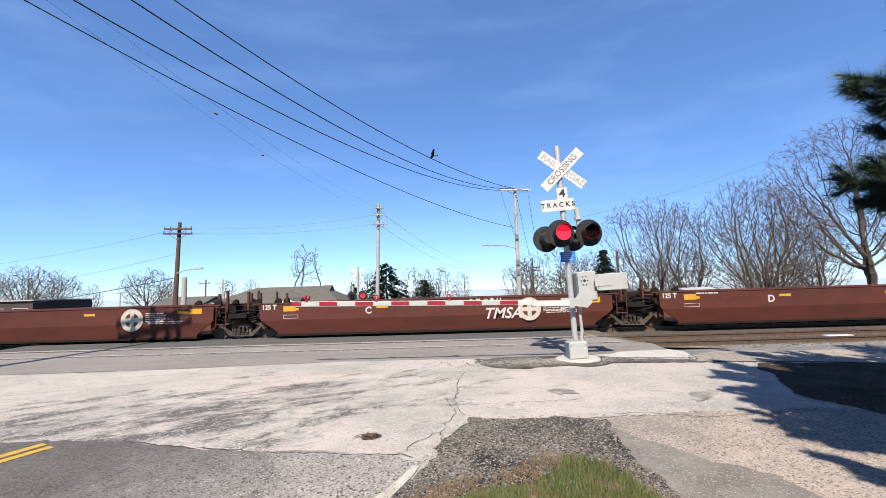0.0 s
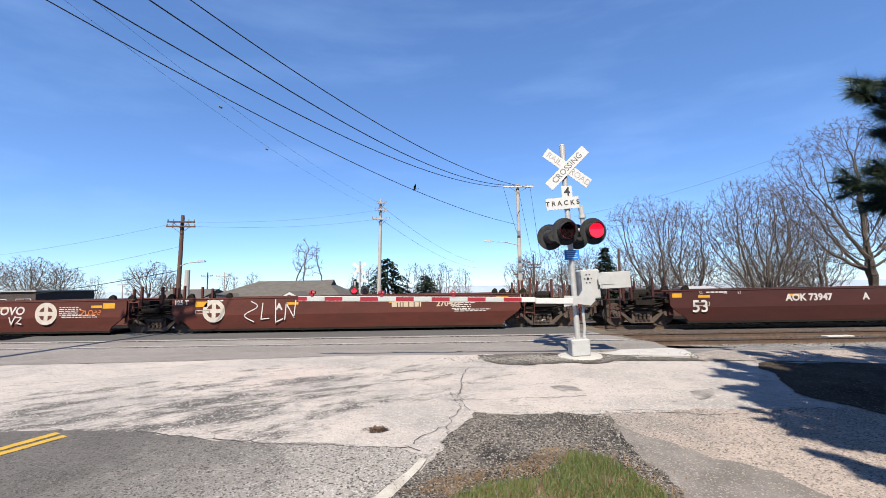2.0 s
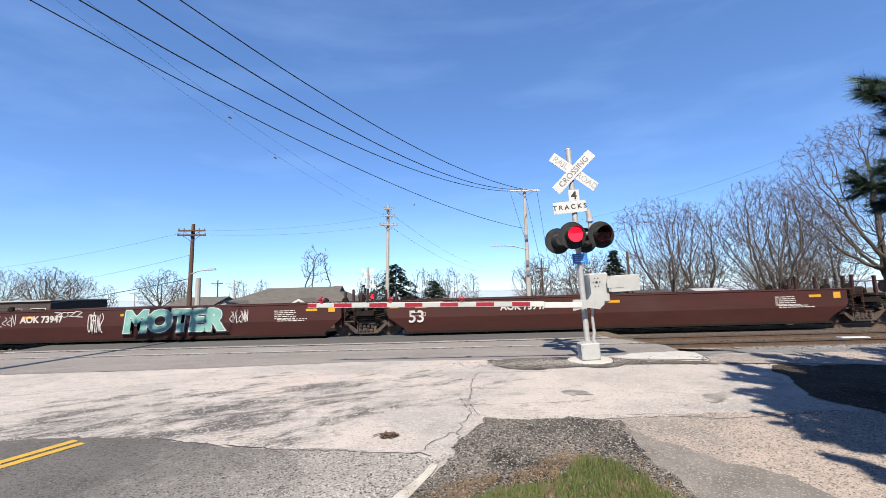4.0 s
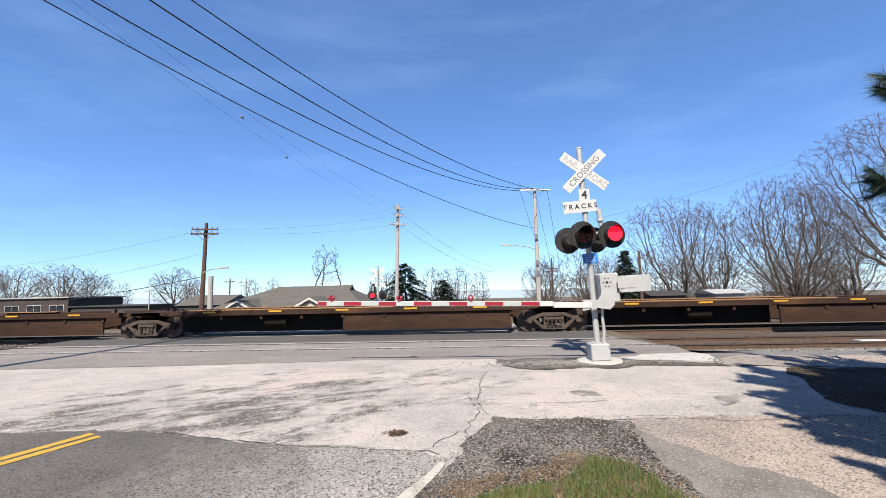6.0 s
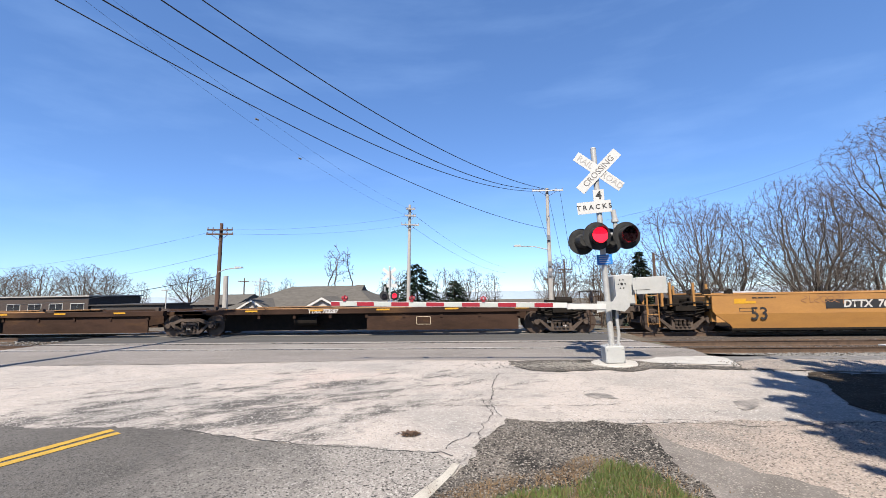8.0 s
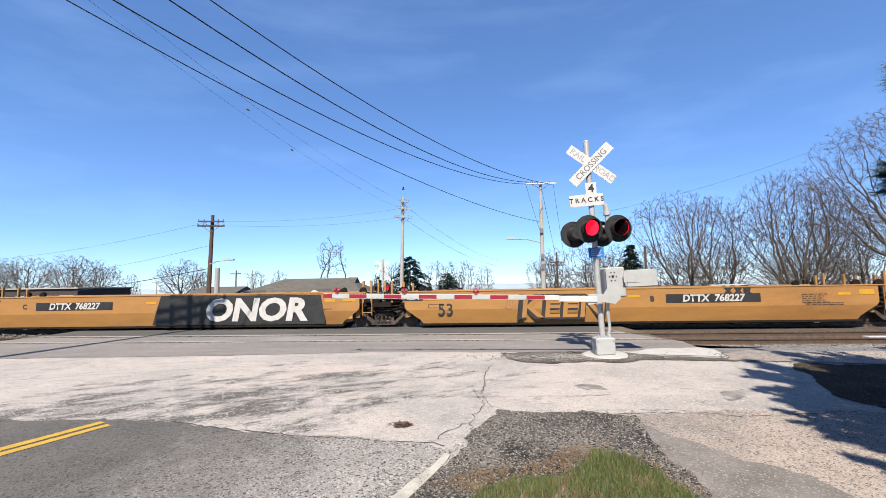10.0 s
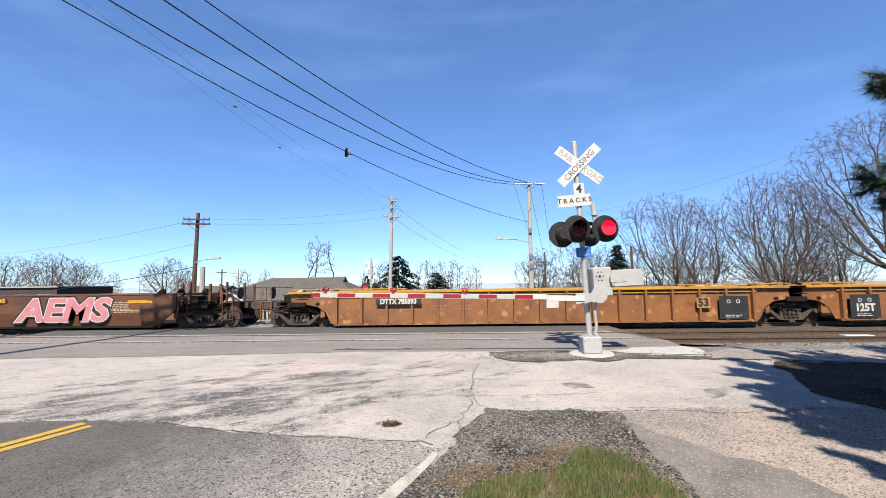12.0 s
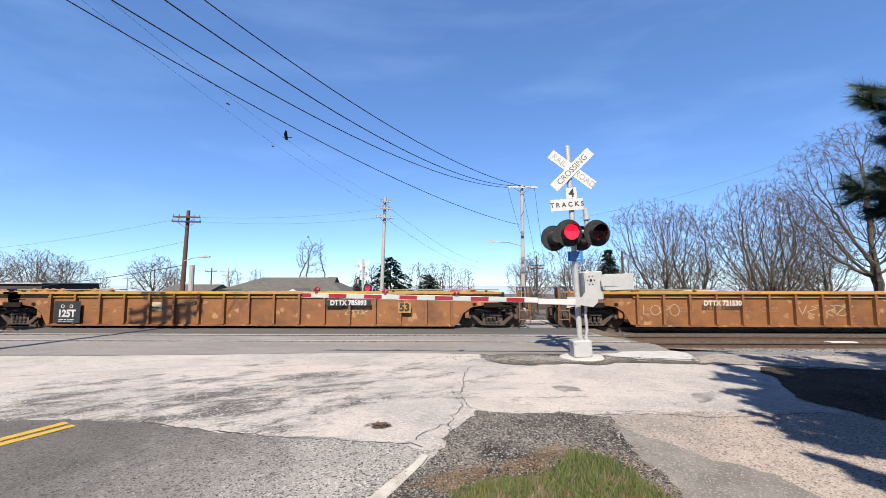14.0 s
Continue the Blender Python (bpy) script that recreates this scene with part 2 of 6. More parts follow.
def part(name, bm, material, parent=None, label="", smooth=False, at=None):
    """One mesh object under a thing or part, from a bmesh or from a mesh that is shared."""
    me = bm if isinstance(bm, bpy.types.Mesh) else mesh_of(name, bm, material, smooth)
    ob = new(name, me)
    ob.parent = parent
    if at is not None:
        ob.matrix_basis = at
    return tagged(ob, label)


def thing(name, label, category, at=None, group="", kind=""):
    ob = new(name)
    ob.empty_display_size = 0.2
    if at is not None:
        ob.matrix_basis = at
    return tagged(ob, label, category, group, kind)


def box(bm, x0, x1, y0, y1, z0, z1, bevel=0.0, mi=0):
    vs = [bm.verts.new((x, y, z)) for x in (x0, x1) for y in (y0, y1) for z in (z0, z1)]
    fs = [bm.faces.new([vs[i] for i in q]) for q in ((0, 1, 3, 2), (4, 6, 7, 5), (0, 4, 5, 1), (2, 3, 7, 6), (0, 2, 6, 4), (1, 5, 7, 3))]
    for f in fs:
        f.material_index = mi
    if bevel:
        es = list({e for f in fs for e in f.edges})
        bmesh.ops.bevel(bm, geom=es, offset=bevel, segments=1, affect="EDGES", profile=0.5)
    return bm


def boxes(*rows, bevel=0.0):
    bm = bmesh.new()
    for r in rows:
        box(bm, *r, bevel=bevel)
    return bm


def prism(bm, outline, axis, a, b):
    """A closed outline of (u, v) pushed along an axis from a to b."""
    def put(u, v, w):
        return {"x": (w, u, v), "y": (u, w, v), "z": (u, v, w)}[axis]
    lo_ = [bm.verts.new(put(u, v, a)) for u, v in outline]
    hi_ = [bm.verts.new(put(u, v, b)) for u, v in outline]
    k = len(outline)
    bm.faces.new(lo_)
    bm.faces.new(hi_[::-1])
    for i in range(k):
        bm.faces.new((lo_[i], hi_[i], hi_[(i + 1) % k], lo_[(i + 1) % k]))
    bmesh.ops.recalc_face_normals(bm, faces=bm.faces)
    return bm


def tube(bm, points, r, sides=6, r2=None, cap=True):
    """A round bar through points; its radius goes from r to r2."""
    pts = [Vector(p) for p in points]
    r2 = r if r2 is None else r2
    rings = []
    for i, p in enumerate(pts):
        d = (pts[min(i + 1, len(pts) - 1)] - pts[max(i - 1, 0)]).normalized()
        u = d.orthogonal().normalized() if abs(d.z) > 0.95 else d.cross(Vector((0, 0, 1))).normalized()
        v = d.cross(u)
        rad = r + (r2 - r) * i / max(1, len(pts) - 1)
        rings.append([bm.verts.new(p + rad * (math.cos(a) * u + math.sin(a) * v)) for a in (2 * math.pi * k / sides for k in range(sides))])
    for a, b in zip(rings, rings[1:]):
        for k in range(sides):
            bm.faces.new((a[k], a[(k + 1) % sides], b[(k + 1) % sides], b[k]))
    if cap:
        bm.faces.new(rings[0][::-1])
        bm.faces.new(rings[-1])
    return bm


def disc(bm, centre, normal, r0, r1, depth, sides=24):
    """A drum of radius r0 at its foot and r1 at its head."""
    c, n_ = Vector(centre), Vector(normal).normalized()
    return tube(bm, [c, c + n_ * depth], r0, sides, r1)


def words(name, text, size, material, parent, x, y, z, turn=(90, 0, 0), slant=0.0, wide=1.0, label="", bold=0.0, align="CENTER", depth=0.002):
    """Flat lettering, as a mesh."""
    cu = bpy.data.curves.new(name, "FONT")
    cu.body, cu.size, cu.align_x, cu.align_y = text, size, align, "CENTER"
    cu.shear, cu.offset, cu.extrude, cu.resolution_u = slant, bold, depth, 3
    tmp = bpy.data.objects.new(name, cu)
    me = bpy.data.meshes.new_from_object(tmp)
    bpy.data.objects.remove(tmp)
    bpy.data.curves.remove(cu)
    me.materials.clear()
    me.materials.append(material)
    for v in me.vertices:
        v.co.x *= wide
    ob = new(name, me)
    ob.parent = parent
    ob.matrix_basis = pose(x, y, z, *turn)
    return tagged(ob, label)


# ---- ground ----
def level(y, x=0.0):
    """Height of the ground: it rises to the crossing and falls away behind it."""
    if y < 9.48:
        return -0.25 * (min(11.0, 9.48 - y) / 9.48) ** 1.3
    if y < 19:
        return 0.0
    k = min(1.0, (y - 19) / 16)
    return -2.35 * k * k * (3 - 2 * k)


def ground_grid():
    xs = np.concatenate([-np.geomspace(2500, 26, 22), np.linspace(-25, 25, 101), np.geomspace(26, 2500, 22)])
    ys = np.concatenate([-np.geomspace(2500, 11, 22), np.linspace(-10, 40, 101), np.geomspace(41, 4500, 24)])
    verts, faces = [], []
    for y in ys:
        for x in xs:
            bed = -0.16 if 10.4 < y < 28.5 and (x > 5.6 or x < -14.8) else -0.012
            verts.append((x, y, level(y) + bed))
    w = len(xs)
    for j in range(len(ys) - 1):
        for i in range(w - 1):
            faces.append((j * w + i, j * w + i + 1, (j + 1) * w + i + 1, (j + 1) * w + i))
    me = bpy.data.meshes.new("ground")
    me.from_pydata(verts, [], faces)
    me.materials.append(SOIL)
    return tagged(new("ground", me), "dry brown soil and thin grass around the crossing", "ground", kind="structure")


def sheet(name, outline, lift, material, label, category, rough=0.0, step=0.25, kind="structure"):
    """A layer on the ground with an uneven outline, bent to the ground's rise."""
    pts = []
    k = len(outline)
    for i in range(k):
        a, b = Vector(outline[i]), Vector(outline[(i + 1) % k])
        m = max(1, int((b - a).length / step)) if rough else 1
        for j in range(m):
            p = a.lerp(b, j / m)
            if rough and j:
                q = noise.noise_vector(Vector((p.x * 2.3, p.y * 2.3, len(name)))) + 0.6 * noise.noise_vector(Vector((p.x * 8, p.y * 8, 3.3)))
                p = p + rough * Vector((q.x, q.y))
            pts.append(p)
    bm = bmesh.new()
    bm.faces.new([bm.verts.new((p.x, p.y, 0)) for p in pts])
    ylo, yhi = min(p.y for p in pts), max(p.y for p in pts)
    bmesh.ops.triangulate(bm, faces=bm.faces[:])
    y = math.floor(ylo) + 0.5
    while y < min(yhi, 36):
        bmesh.ops.bisect_plane(bm, geom=bm.verts[:] + bm.edges[:] + bm.faces[:], plane_co=(0, y, 0), plane_no=(0, 1, 0), dist=1e-5)
        y += 0.5
    for v in bm.verts:
        v.co.z = level(v.co.y) + lift
    for f in bm.faces:
        f.normal_update()
        if f.normal.z < 0:
            f.normal_flip()
    ob = new(name, mesh_of(name, bm, material))
    return tagged(ob, label, category, kind=kind)


ground_grid()
sheet("pavement", [(-60, -12), (60, -12), (60, 8.0), (14, 8.2), (9, 8.6), (5.35, 9.3), (5.4, 11.0), (-15.2, 10.7), (-60, 10.4)], 0.0, PALE, "sun-bleached pale asphalt apron with worn streaks", "pavement")
sheet("crossing_pavement", [(-15.0, 9.2), (-9.98, 9.45), (-6.1, 9.66), (-2.3, 10.1), (0.74, 10.0), (3.4, 10.05), (5.45, 10.5), (5.64, 11.6), (5.3, 12.4), (4.96, 13.5), (4.6, 16), (4.6, 40), (-14, 40), (-14.2, 21.5), (-15.6, 16.2), (-15.2, 14)], 0.006, STRIP, "grey asphalt laid level with the rails", "pavement", rough=0.04)
sheet("road", [(-9.0, -12), (-8.6, 5.3), (-5.4, 5.25), (-4.6, 5.29), (-3.7, 5.23), (-3.2, 5.09), (-2.4, 4.92), (-1.7, 4.78), (-0.55, 4.69), (-0.12, 4.5), (-0.5, 3.5), (-2.2, -12)], 0.007, CHIP, "dark grey chip-sealed road with pale worn stones", "road", rough=0.1, step=0.1)
sheet("crossing_asphalt", [(-15.2, 13.95), (4.7, 13.95), (4.6, 16.15), (-15.6, 16.15)], 0.010, DARK_STRIP, "dark asphalt filling between the tracks", "pavement", rough=0.05)
sheet("far_pavement", [(-14.1, 18.9), (4.5, 18.9), (4.5, 25), (-14, 25)], 0.02, PALE, "pale pavement beyond the second track", "pavement", rough=0.05)
sheet("track_bed", [(5.7, 11.3), (60, 11.0), (60, 19.2), (4.75, 19.2), (4.75, 16), (5.1, 13.5)], -0.148, BED, "dark oily ground between the rails", "track bed", rough=0.06)
sheet("track_bed", [(-15.1, 10.7), (-15.7, 16.2), (-15, 19.2), (-80, 19.2), (-80, 10.6)], -0.148, BED, "dark oily ground between the rails", "track bed", rough=0.06)
sheet("gravel_shoulder", [(0.42, 5.78), (1.22, 5.68), (2.11, 5.57), (2.12, 5.18), (2.2, 4.62), (2.6, 3.7), (4, -6), (-2.1, -6), (-0.42, 3.7), (-0.12, 4.3), (0.04, 4.72)], 0.010, GRAVEL, "dark broken asphalt and gravel beside the road", "gravel", rough=0.16, step=0.09)
sheet("driveway", [(2.0, 5.6), (3.2, 5.75), (5.5, 5.85), (9, 6.0), (30, 5.0), (30, -6), (3.4, -6), (2.25, 3.7), (2.08, 4.62), (2.0, 5.1)], 0.004, PINK, "pinkish stony driveway surface", "driveway", rough=0.12, step=0.1)
# dark ground of its own, coloured darker still to deepen the pine's shade
sheet("dark_gravel_lot", [(6.3, 8.6), (5.9, 8.1), (5.5, 7.2), (5.15, 6.5), (5.3, 6.0), (5.45, 5.4), (5.9, 4.6), (9, 3.5), (16, 3), (16, 7.4), (9, 8.1)], 0.0085, LOT, "dark worn asphalt and gravel, pine shade deepened in its colour", "driveway", rough=0.16, step=0.1)
sheet("grey_driveway_strip", [(2.02, 5.3), (2.18, 5.0), (2.45, 4.55), (2.9, 4.1), (3.3, 3.2), (4.5, -6), (3.2, -6), (2.0, 3.8), (1.95, 4.5)], 0.0125, STRIP_DARK, "smooth grey worn strip of the driveway", "driveway", rough=0.11, step=0.07)
sheet("gravel_patch", [(0.72, 9.85), (0.8, 9.2), (1.15, 8.75), (1.8, 8.62), (2.4, 8.85), (2.9, 8.66), (3.5, 8.95), (4.2, 8.9), (5.3, 8.75), (5.3, 9.1), (4.2, 9.3), (3.46, 9.95), (2.0, 10.0)], 0.0135, GRAVEL, "dark loose gravel round the signal foot", "gravel", rough=0.13, step=0.12)
sheet("verge", [(5.2, 8.9), (6.8, 8.6), (9, 8.2), (14, 7.6), (60, 6), (60, 9.9), (14, 9.7), (8, 9.8), (6.2, 10.0), (5.5, 9.6)], 0.017, PINK, "pale gravel verge beside the track", "gravel", rough=0.1)
sheet("ballast_bed", [(5.55, 9.7), (8, 9.5), (60, 9.5), (60, 10.45), (5.6, 10.45)], 0.002, STONE, "grey stone ballast shoulder", "ballast")
sheet("ballast_bed", [(5.4, 10.2), (60, 10.2), (60, 11.6), (5.4, 11.6)], -0.14, STONE, "grey stone ballast shoulder", "ballast")
sheet("yellow_line", [(-4.86, 4.74), (-4.64, 5.22), (-4.53, 5.17), (-4.75, 4.69), (-8.5, -3), (-8.62, -3)], 0.013, YELLOW_LINE, "yellow centre line on the road", "road marking", rough=0.012, step=0.06)
sheet("yellow_line", [(-4.7, 4.66), (-4.46, 5.13), (-4.36, 5.08), (-4.59, 4.61), (-8.28, -3), (-8.4, -3)], 0.013, YELLOW_LINE, "yellow centre line on the road", "road marking", rough=0.012, step=0.06)
sheet("edge_line", [(-0.13, 4.38), (-0.2, 4.4), (-0.28, 4.15), (-0.47, 3.8), (-2.1, 0), (-1.9, 0), (-0.33, 3.8), (-0.17, 4.2)], 0.016, WHITE_LINE, "faded white edge line beside the gravel", "road marking", rough=0.01)


# ---- tracks ----
RAIL_OUTLINE = [(-0.07, -0.17), (0.07, -0.17), (0.07, -0.155), (0.012, -0.13), (0.012, -0.04), (0.036, -0.03), (0.036, -0.002), (-0.036, -0.002), (-0.036, -0.03), (-0.012, -0.04), (-0.012, -0.13), (-0.07, -0.155)]


def track(y, drop, group):
    t = thing("railway_track", "rusty steel rails on dark wooden ties", "railway track", pose(0, y, drop), group, "structure")
    for side in (-0.75, 0.75):
        bm = prism(bmesh.new(), [(u + side, v) for u, v in RAIL_OUTLINE], "x", -120, 120)
        rail = part("rail", bm, RAIL, t)
        part("rail_head", boxes((-120, 120, side - 0.034, side + 0.034, -0.002, 0.003)), RAIL_TOP, rail, "bright worn running surface")
    tie = mesh_of("tie", boxes((-0.115, 0.115, -1.3, 1.3, -0.33, -0.155)), TIE)
    rnd = random.Random(int(y))
    for k in range(-60, 60):
        x = k * 0.53
        if -15.0 < x < 4.9 and y < 20:
            continue
        part("tie", tie, None, t, at=pose(x, rnd.uniform(-0.05, 0.05), rnd.uniform(-0.01, 0.01), 0, 0, rnd.uniform(-1.5, 1.5)))
    return t


for ty, drop in ((12.75, 0.012), (17.05, 0.0), (21.4, -0.25), (25.7, -0.75)):
    track(ty, drop, "tracks at the crossing")


# flangeway gaps and worn edges along the near rails
for fy, w_, m_, lift in ((12.05, 0.055, TAR, 0.0085), (11.93, 0.05, CONCRETE, 0.009), (13.42, 0.06, TAR, 0.0085), (13.62, 0.08, CONCRETE, 0.009), (12.2, 0.07, CONCRETE, 0.009)):
    sheet("rail_edge", [(-15.1, fy), (5.2 - 0.2 * (fy - 12), fy), (5.2 - 0.2 * (fy - 12), fy + w_), (-15.1, fy + w_)], lift, m_, "narrow worn strip along the rail", "pavement", rough=0.012, step=0.4)

# ---- train ----
TRACK_Y = 17.05
BROWN = mat("brown_car_paint", (0.14, 0.04, 0.028), (0.095, 0.029, 0.021), 1.2, 0.6, ior=1.3, bump=0.15, bscale=30, fine=0.12, c3=(0.165, 0.062, 0.044), scale3=0.5, squeeze=(0.5, 1, 1.6))
DARK_BROWN = mat("dark_brown_car_paint", (0.085, 0.028, 0.023), (0.06, 0.021, 0.018), 1.0, 0.55, ior=1.3, bump=0.15, bscale=30, fine=0.1, c3=(0.09, 0.045, 0.04), scale3=0.4, squeeze=(0.4, 1, 1.6))
YELLOW = mat("yellow_car_paint", (0.54, 0.27, 0.074), (0.44, 0.212, 0.06), 1.0, 0.55, bump=0.15, bscale=30, fine=0.1, c3=(0.33, 0.15, 0.045), scale3=0.5, lo3=0.5, hi3=0.75, squeeze=(0.5, 1, 1.8))
OCHRE = mat("weathered_ochre_paint", (0.37, 0.15, 0.045), (0.26, 0.1, 0.033), 1.1, 0.6, bump=0.2, bscale=30, fine=0.15, c3=(0.15, 0.062, 0.03), scale3=0.9, lo3=0.5, hi3=0.68, squeeze=(0.8, 1, 1.2), specks=(((0.5, 0.27, 0.12), 7, 0.93, 0.99),))
RUST = mat("rust_brown_paint", (0.2, 0.078, 0.03), (0.125, 0.048, 0.023), 1.2, 0.65, bump=0.2, bscale=30, fine=0.15, c3=(0.09, 0.045, 0.03), scale3=0.6, squeeze=(0.5, 1, 1.8))
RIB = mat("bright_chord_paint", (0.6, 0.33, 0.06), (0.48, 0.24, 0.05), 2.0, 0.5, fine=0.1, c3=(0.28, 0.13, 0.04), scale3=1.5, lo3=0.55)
SPINE = mat("oily_rust_paint", (0.072, 0.04, 0.028), (0.042, 0.025, 0.018), 1.5, 0.8, ior=1.2, bump=0.3, bscale=30, fine=0.2, c3=(0.16, 0.085, 0.04), scale3=0.8, squeeze=(0.5, 1, 1.5))
IRON = mat("grimy_cast_iron", (0.115, 0.08, 0.062), (0.06, 0.044, 0.036), 5.0, 0.9, metal=0.0, bump=0.4, bscale=50, fine=0.25)
BLACK = mat("soot_and_shade_black", (0.02, 0.018, 0.016), (0.035, 0.028, 0.024), 5.0, 0.9, ior=1.15, bump=0.2, bscale=50)
WHEEL = mat("worn_wheel_steel", (0.16, 0.11, 0.085), (0.1, 0.07, 0.055), 6.0, 0.55, metal=0.5, fine=0.2)
WHITE = mat("white_stencil_paint", (0.78, 0.76, 0.74), (0.62, 0.6, 0.58), 5.0, 0.6, fine=0.08)
CREAM = mat("cream_stencil_paint", (0.66, 0.56, 0.4), (0.55, 0.45, 0.32), 5.0, 0.6)
PLATE = mat("reflective_yellow", (0.8, 0.42, 0.02), (0.7, 0.36, 0.02), 6.0, 0.45)
INK = mat("black_stencil_paint", (0.018, 0.018, 0.02), (0.03, 0.03, 0.03), 5.0, 0.6)
RED = mat("red_paint", (0.3, 0.02, 0.02), (0.24, 0.02, 0.02), 5.0, 0.5)
# tan of the deck edge, lightened by sunlight put into the colour
DECK_SUN = mat("deck_edge_sun_in_colour", (0.5, 0.27, 0.1), (0.34, 0.17, 0.07), 3.0, 0.7, bump=0.3, bscale=40, fine=0.3)

R_WHEEL = 0.42


def wheelset_mesh():
    bm = bmesh.new()
    for s in (-1, 1):
        y = 0.72 * s
        disc(bm, (0, y, 0), (0, s, 0), R_WHEEL + 0.025, R_WHEEL + 0.025, -0.03, 28)
        disc(bm, (0, y, 0), (0, s, 0), R_WHEEL, R_WHEEL - 0.004, 0.1, 28)
        disc(bm, (0, y + 0.1 * s, 0), (0, s, 0), 0.13, 0.11, 0.09, 14)
        for k in range(5):
            a = 2 * math.pi * k / 5
            disc(bm, (0.22 * math.cos(a), y + 0.1 * s, 0.22 * math.sin(a)), (0, s, 0), 0.035, 0.03, 0.012, 8)
    tube(bm, [(0, -0.95, 0), (0, 0.95, 0)], 0.085, 10)
    return mesh_of("wheelset", bm, WHEEL)


def side_frame_mesh(s):
    bm = bmesh.new()
    y0, y1 = 0.93 * s, 1.07 * s
    prism(bm, [(-1.1, 0.54), (-0.98, 0.6), (-0.76, 0.6), (-0.4, 0.73), (0.4, 0.73), (0.76, 0.6), (0.98, 0.6), (1.1, 0.54), (1.08, 0.42), (0.76, 0.46), (0.4, 0.6), (-0.4, 0.6), (-0.76, 0.46), (-1.08, 0.42)], "y", y0, y1)
    prism(bm, [(-0.84, 0.5), (-0.7, 0.5), (-0.36, 0.23), (0.36, 0.23), (0.7, 0.5), (0.84, 0.5), (0.42, 0.11), (-0.42, 0.11)], "y", y0 - 0.004 * s, y1 + 0.004 * s)
    for sx in (-1, 1):
        box(bm, min(0.28 * sx, 0.37 * sx), max(0.28 * sx, 0.37 * sx), min(y0, y1), max(y0, y1), 0.2, 0.62)
        box(bm, min(0.8 * sx, 1.04 * sx), max(0.8 * sx, 1.04 * sx), min(y0, y1), max(y0, y1), 0.36, 0.47)
    for sx in (-0.9, 0.9):
        disc(bm, (sx, 1.07 * s, 0.45), (0, s, 0), 0.12, 0.1, 0.06, 12)
    return mesh_of("side_frame", bm, IRON)


def springs_mesh(s):
    bm = bmesh.new()
    for k in range(4):
        x = -0.225 + 0.15 * k
        for j in range(5):
            disc(bm, (x, 1.085 * s, 0.21 + 0.05 * j), (0, 0, 1), 0.055, 0.055, 0.03, 8)
    box(bm, -0.33, 0.33, 0.98 * s - 0.03, 0.98 * s + 0.17 * s, 0.47, 0.56)
    return mesh_of("spring_nest", bm, IRON)


WHEELS = wheelset_mesh()
SIDE_FRAMES = [side_frame_mesh(s) for s in (-1, 1)]
SPRINGS = [springs_mesh(s) for s in (-1, 1)]
BOLSTER = mesh_of("truck", boxes((-0.25, 0.25, -1.0, 1.0, 0.42, 0.66), (-0.2, 0.2, -0.25, 0.25, 0.66, 0.78), (-1.2, -1.12, -0.8, 0.8, 0.3, 0.4), (1.12, 1.2, -0.8, 0.8, 0.3, 0.4)), IRON)
WHEELSETS = []


def truck(car, x):
    tr = part("truck", BOLSTER, None, car, "grimy cast-iron truck", at=pose(x, 0, 0))
    for m in SIDE_FRAMES:
        part("side_frame", m, None, tr)
    for m in SPRINGS:
        part("spring_nest", m, None, tr)
    for sx in (-0.9, 0.9):
        ws = part("wheelset", WHEELS, None, tr, at=pose(sx, 0, R_WHEEL))
        WHEELSETS.append((ws, sx))
    return tr


def flat_shape(name, pts, material, car, y, label=""):
    """A thin painted shape on the car's near side."""
    bm = bmesh.new()
    f = bm.faces.new([bm.verts.new((x, y, z)) for x, z in pts])
    f.normal_update()
    if f.normal.y > 0:
        f.normal_flip()
    return part(name, bm, material, car, label)


def panel(name, car, x0, x1, z0, z1, y, material, label=""):
    return flat_shape(name, [(x0, z0), (x1, z0), (x1, z1), (x0, z1)], material, car, y, label)


def bars(name, car, x, z, n, w, h, gap, y, material, seed=0):
    """Lines of writing too small to read."""
    rnd = random.Random(seed)
    bm = bmesh.new()
    for k in range(n):
        zz, xx = z - k * gap, x
        end = x + w * rnd.uniform(0.75, 1.0)
        while xx < end - 0.03:
            ww = min(rnd.uniform(0.06, 0.2), end - xx)
            bm.faces.new([bm.verts.new(p) for p in ((xx, y, zz), (xx + ww, y, zz), (xx + ww, y, zz + h), (xx, y, zz + h))])
            xx += ww + 0.035
    return part(name, bm, material, car)


def ladder(car, x, y, z0, z1, material, w=0.4):
    bm = bmesh.new()
    for dx in (-w / 2, w / 2):
        tube(bm, [(x + dx, y, z0), (x + dx, y, z1)], 0.018, 5)
    k = max(2, int((z1 - z0) / 0.3))
    for j in range(k):
        z = z0 + 0.1 + (z1 - z0 - 0.2) * j / (k - 1)
        tube(bm, [(x - w / 2, y, z), (x + w / 2, y, z)], 0.014, 5)
    return part("ladder", bm, material, car)


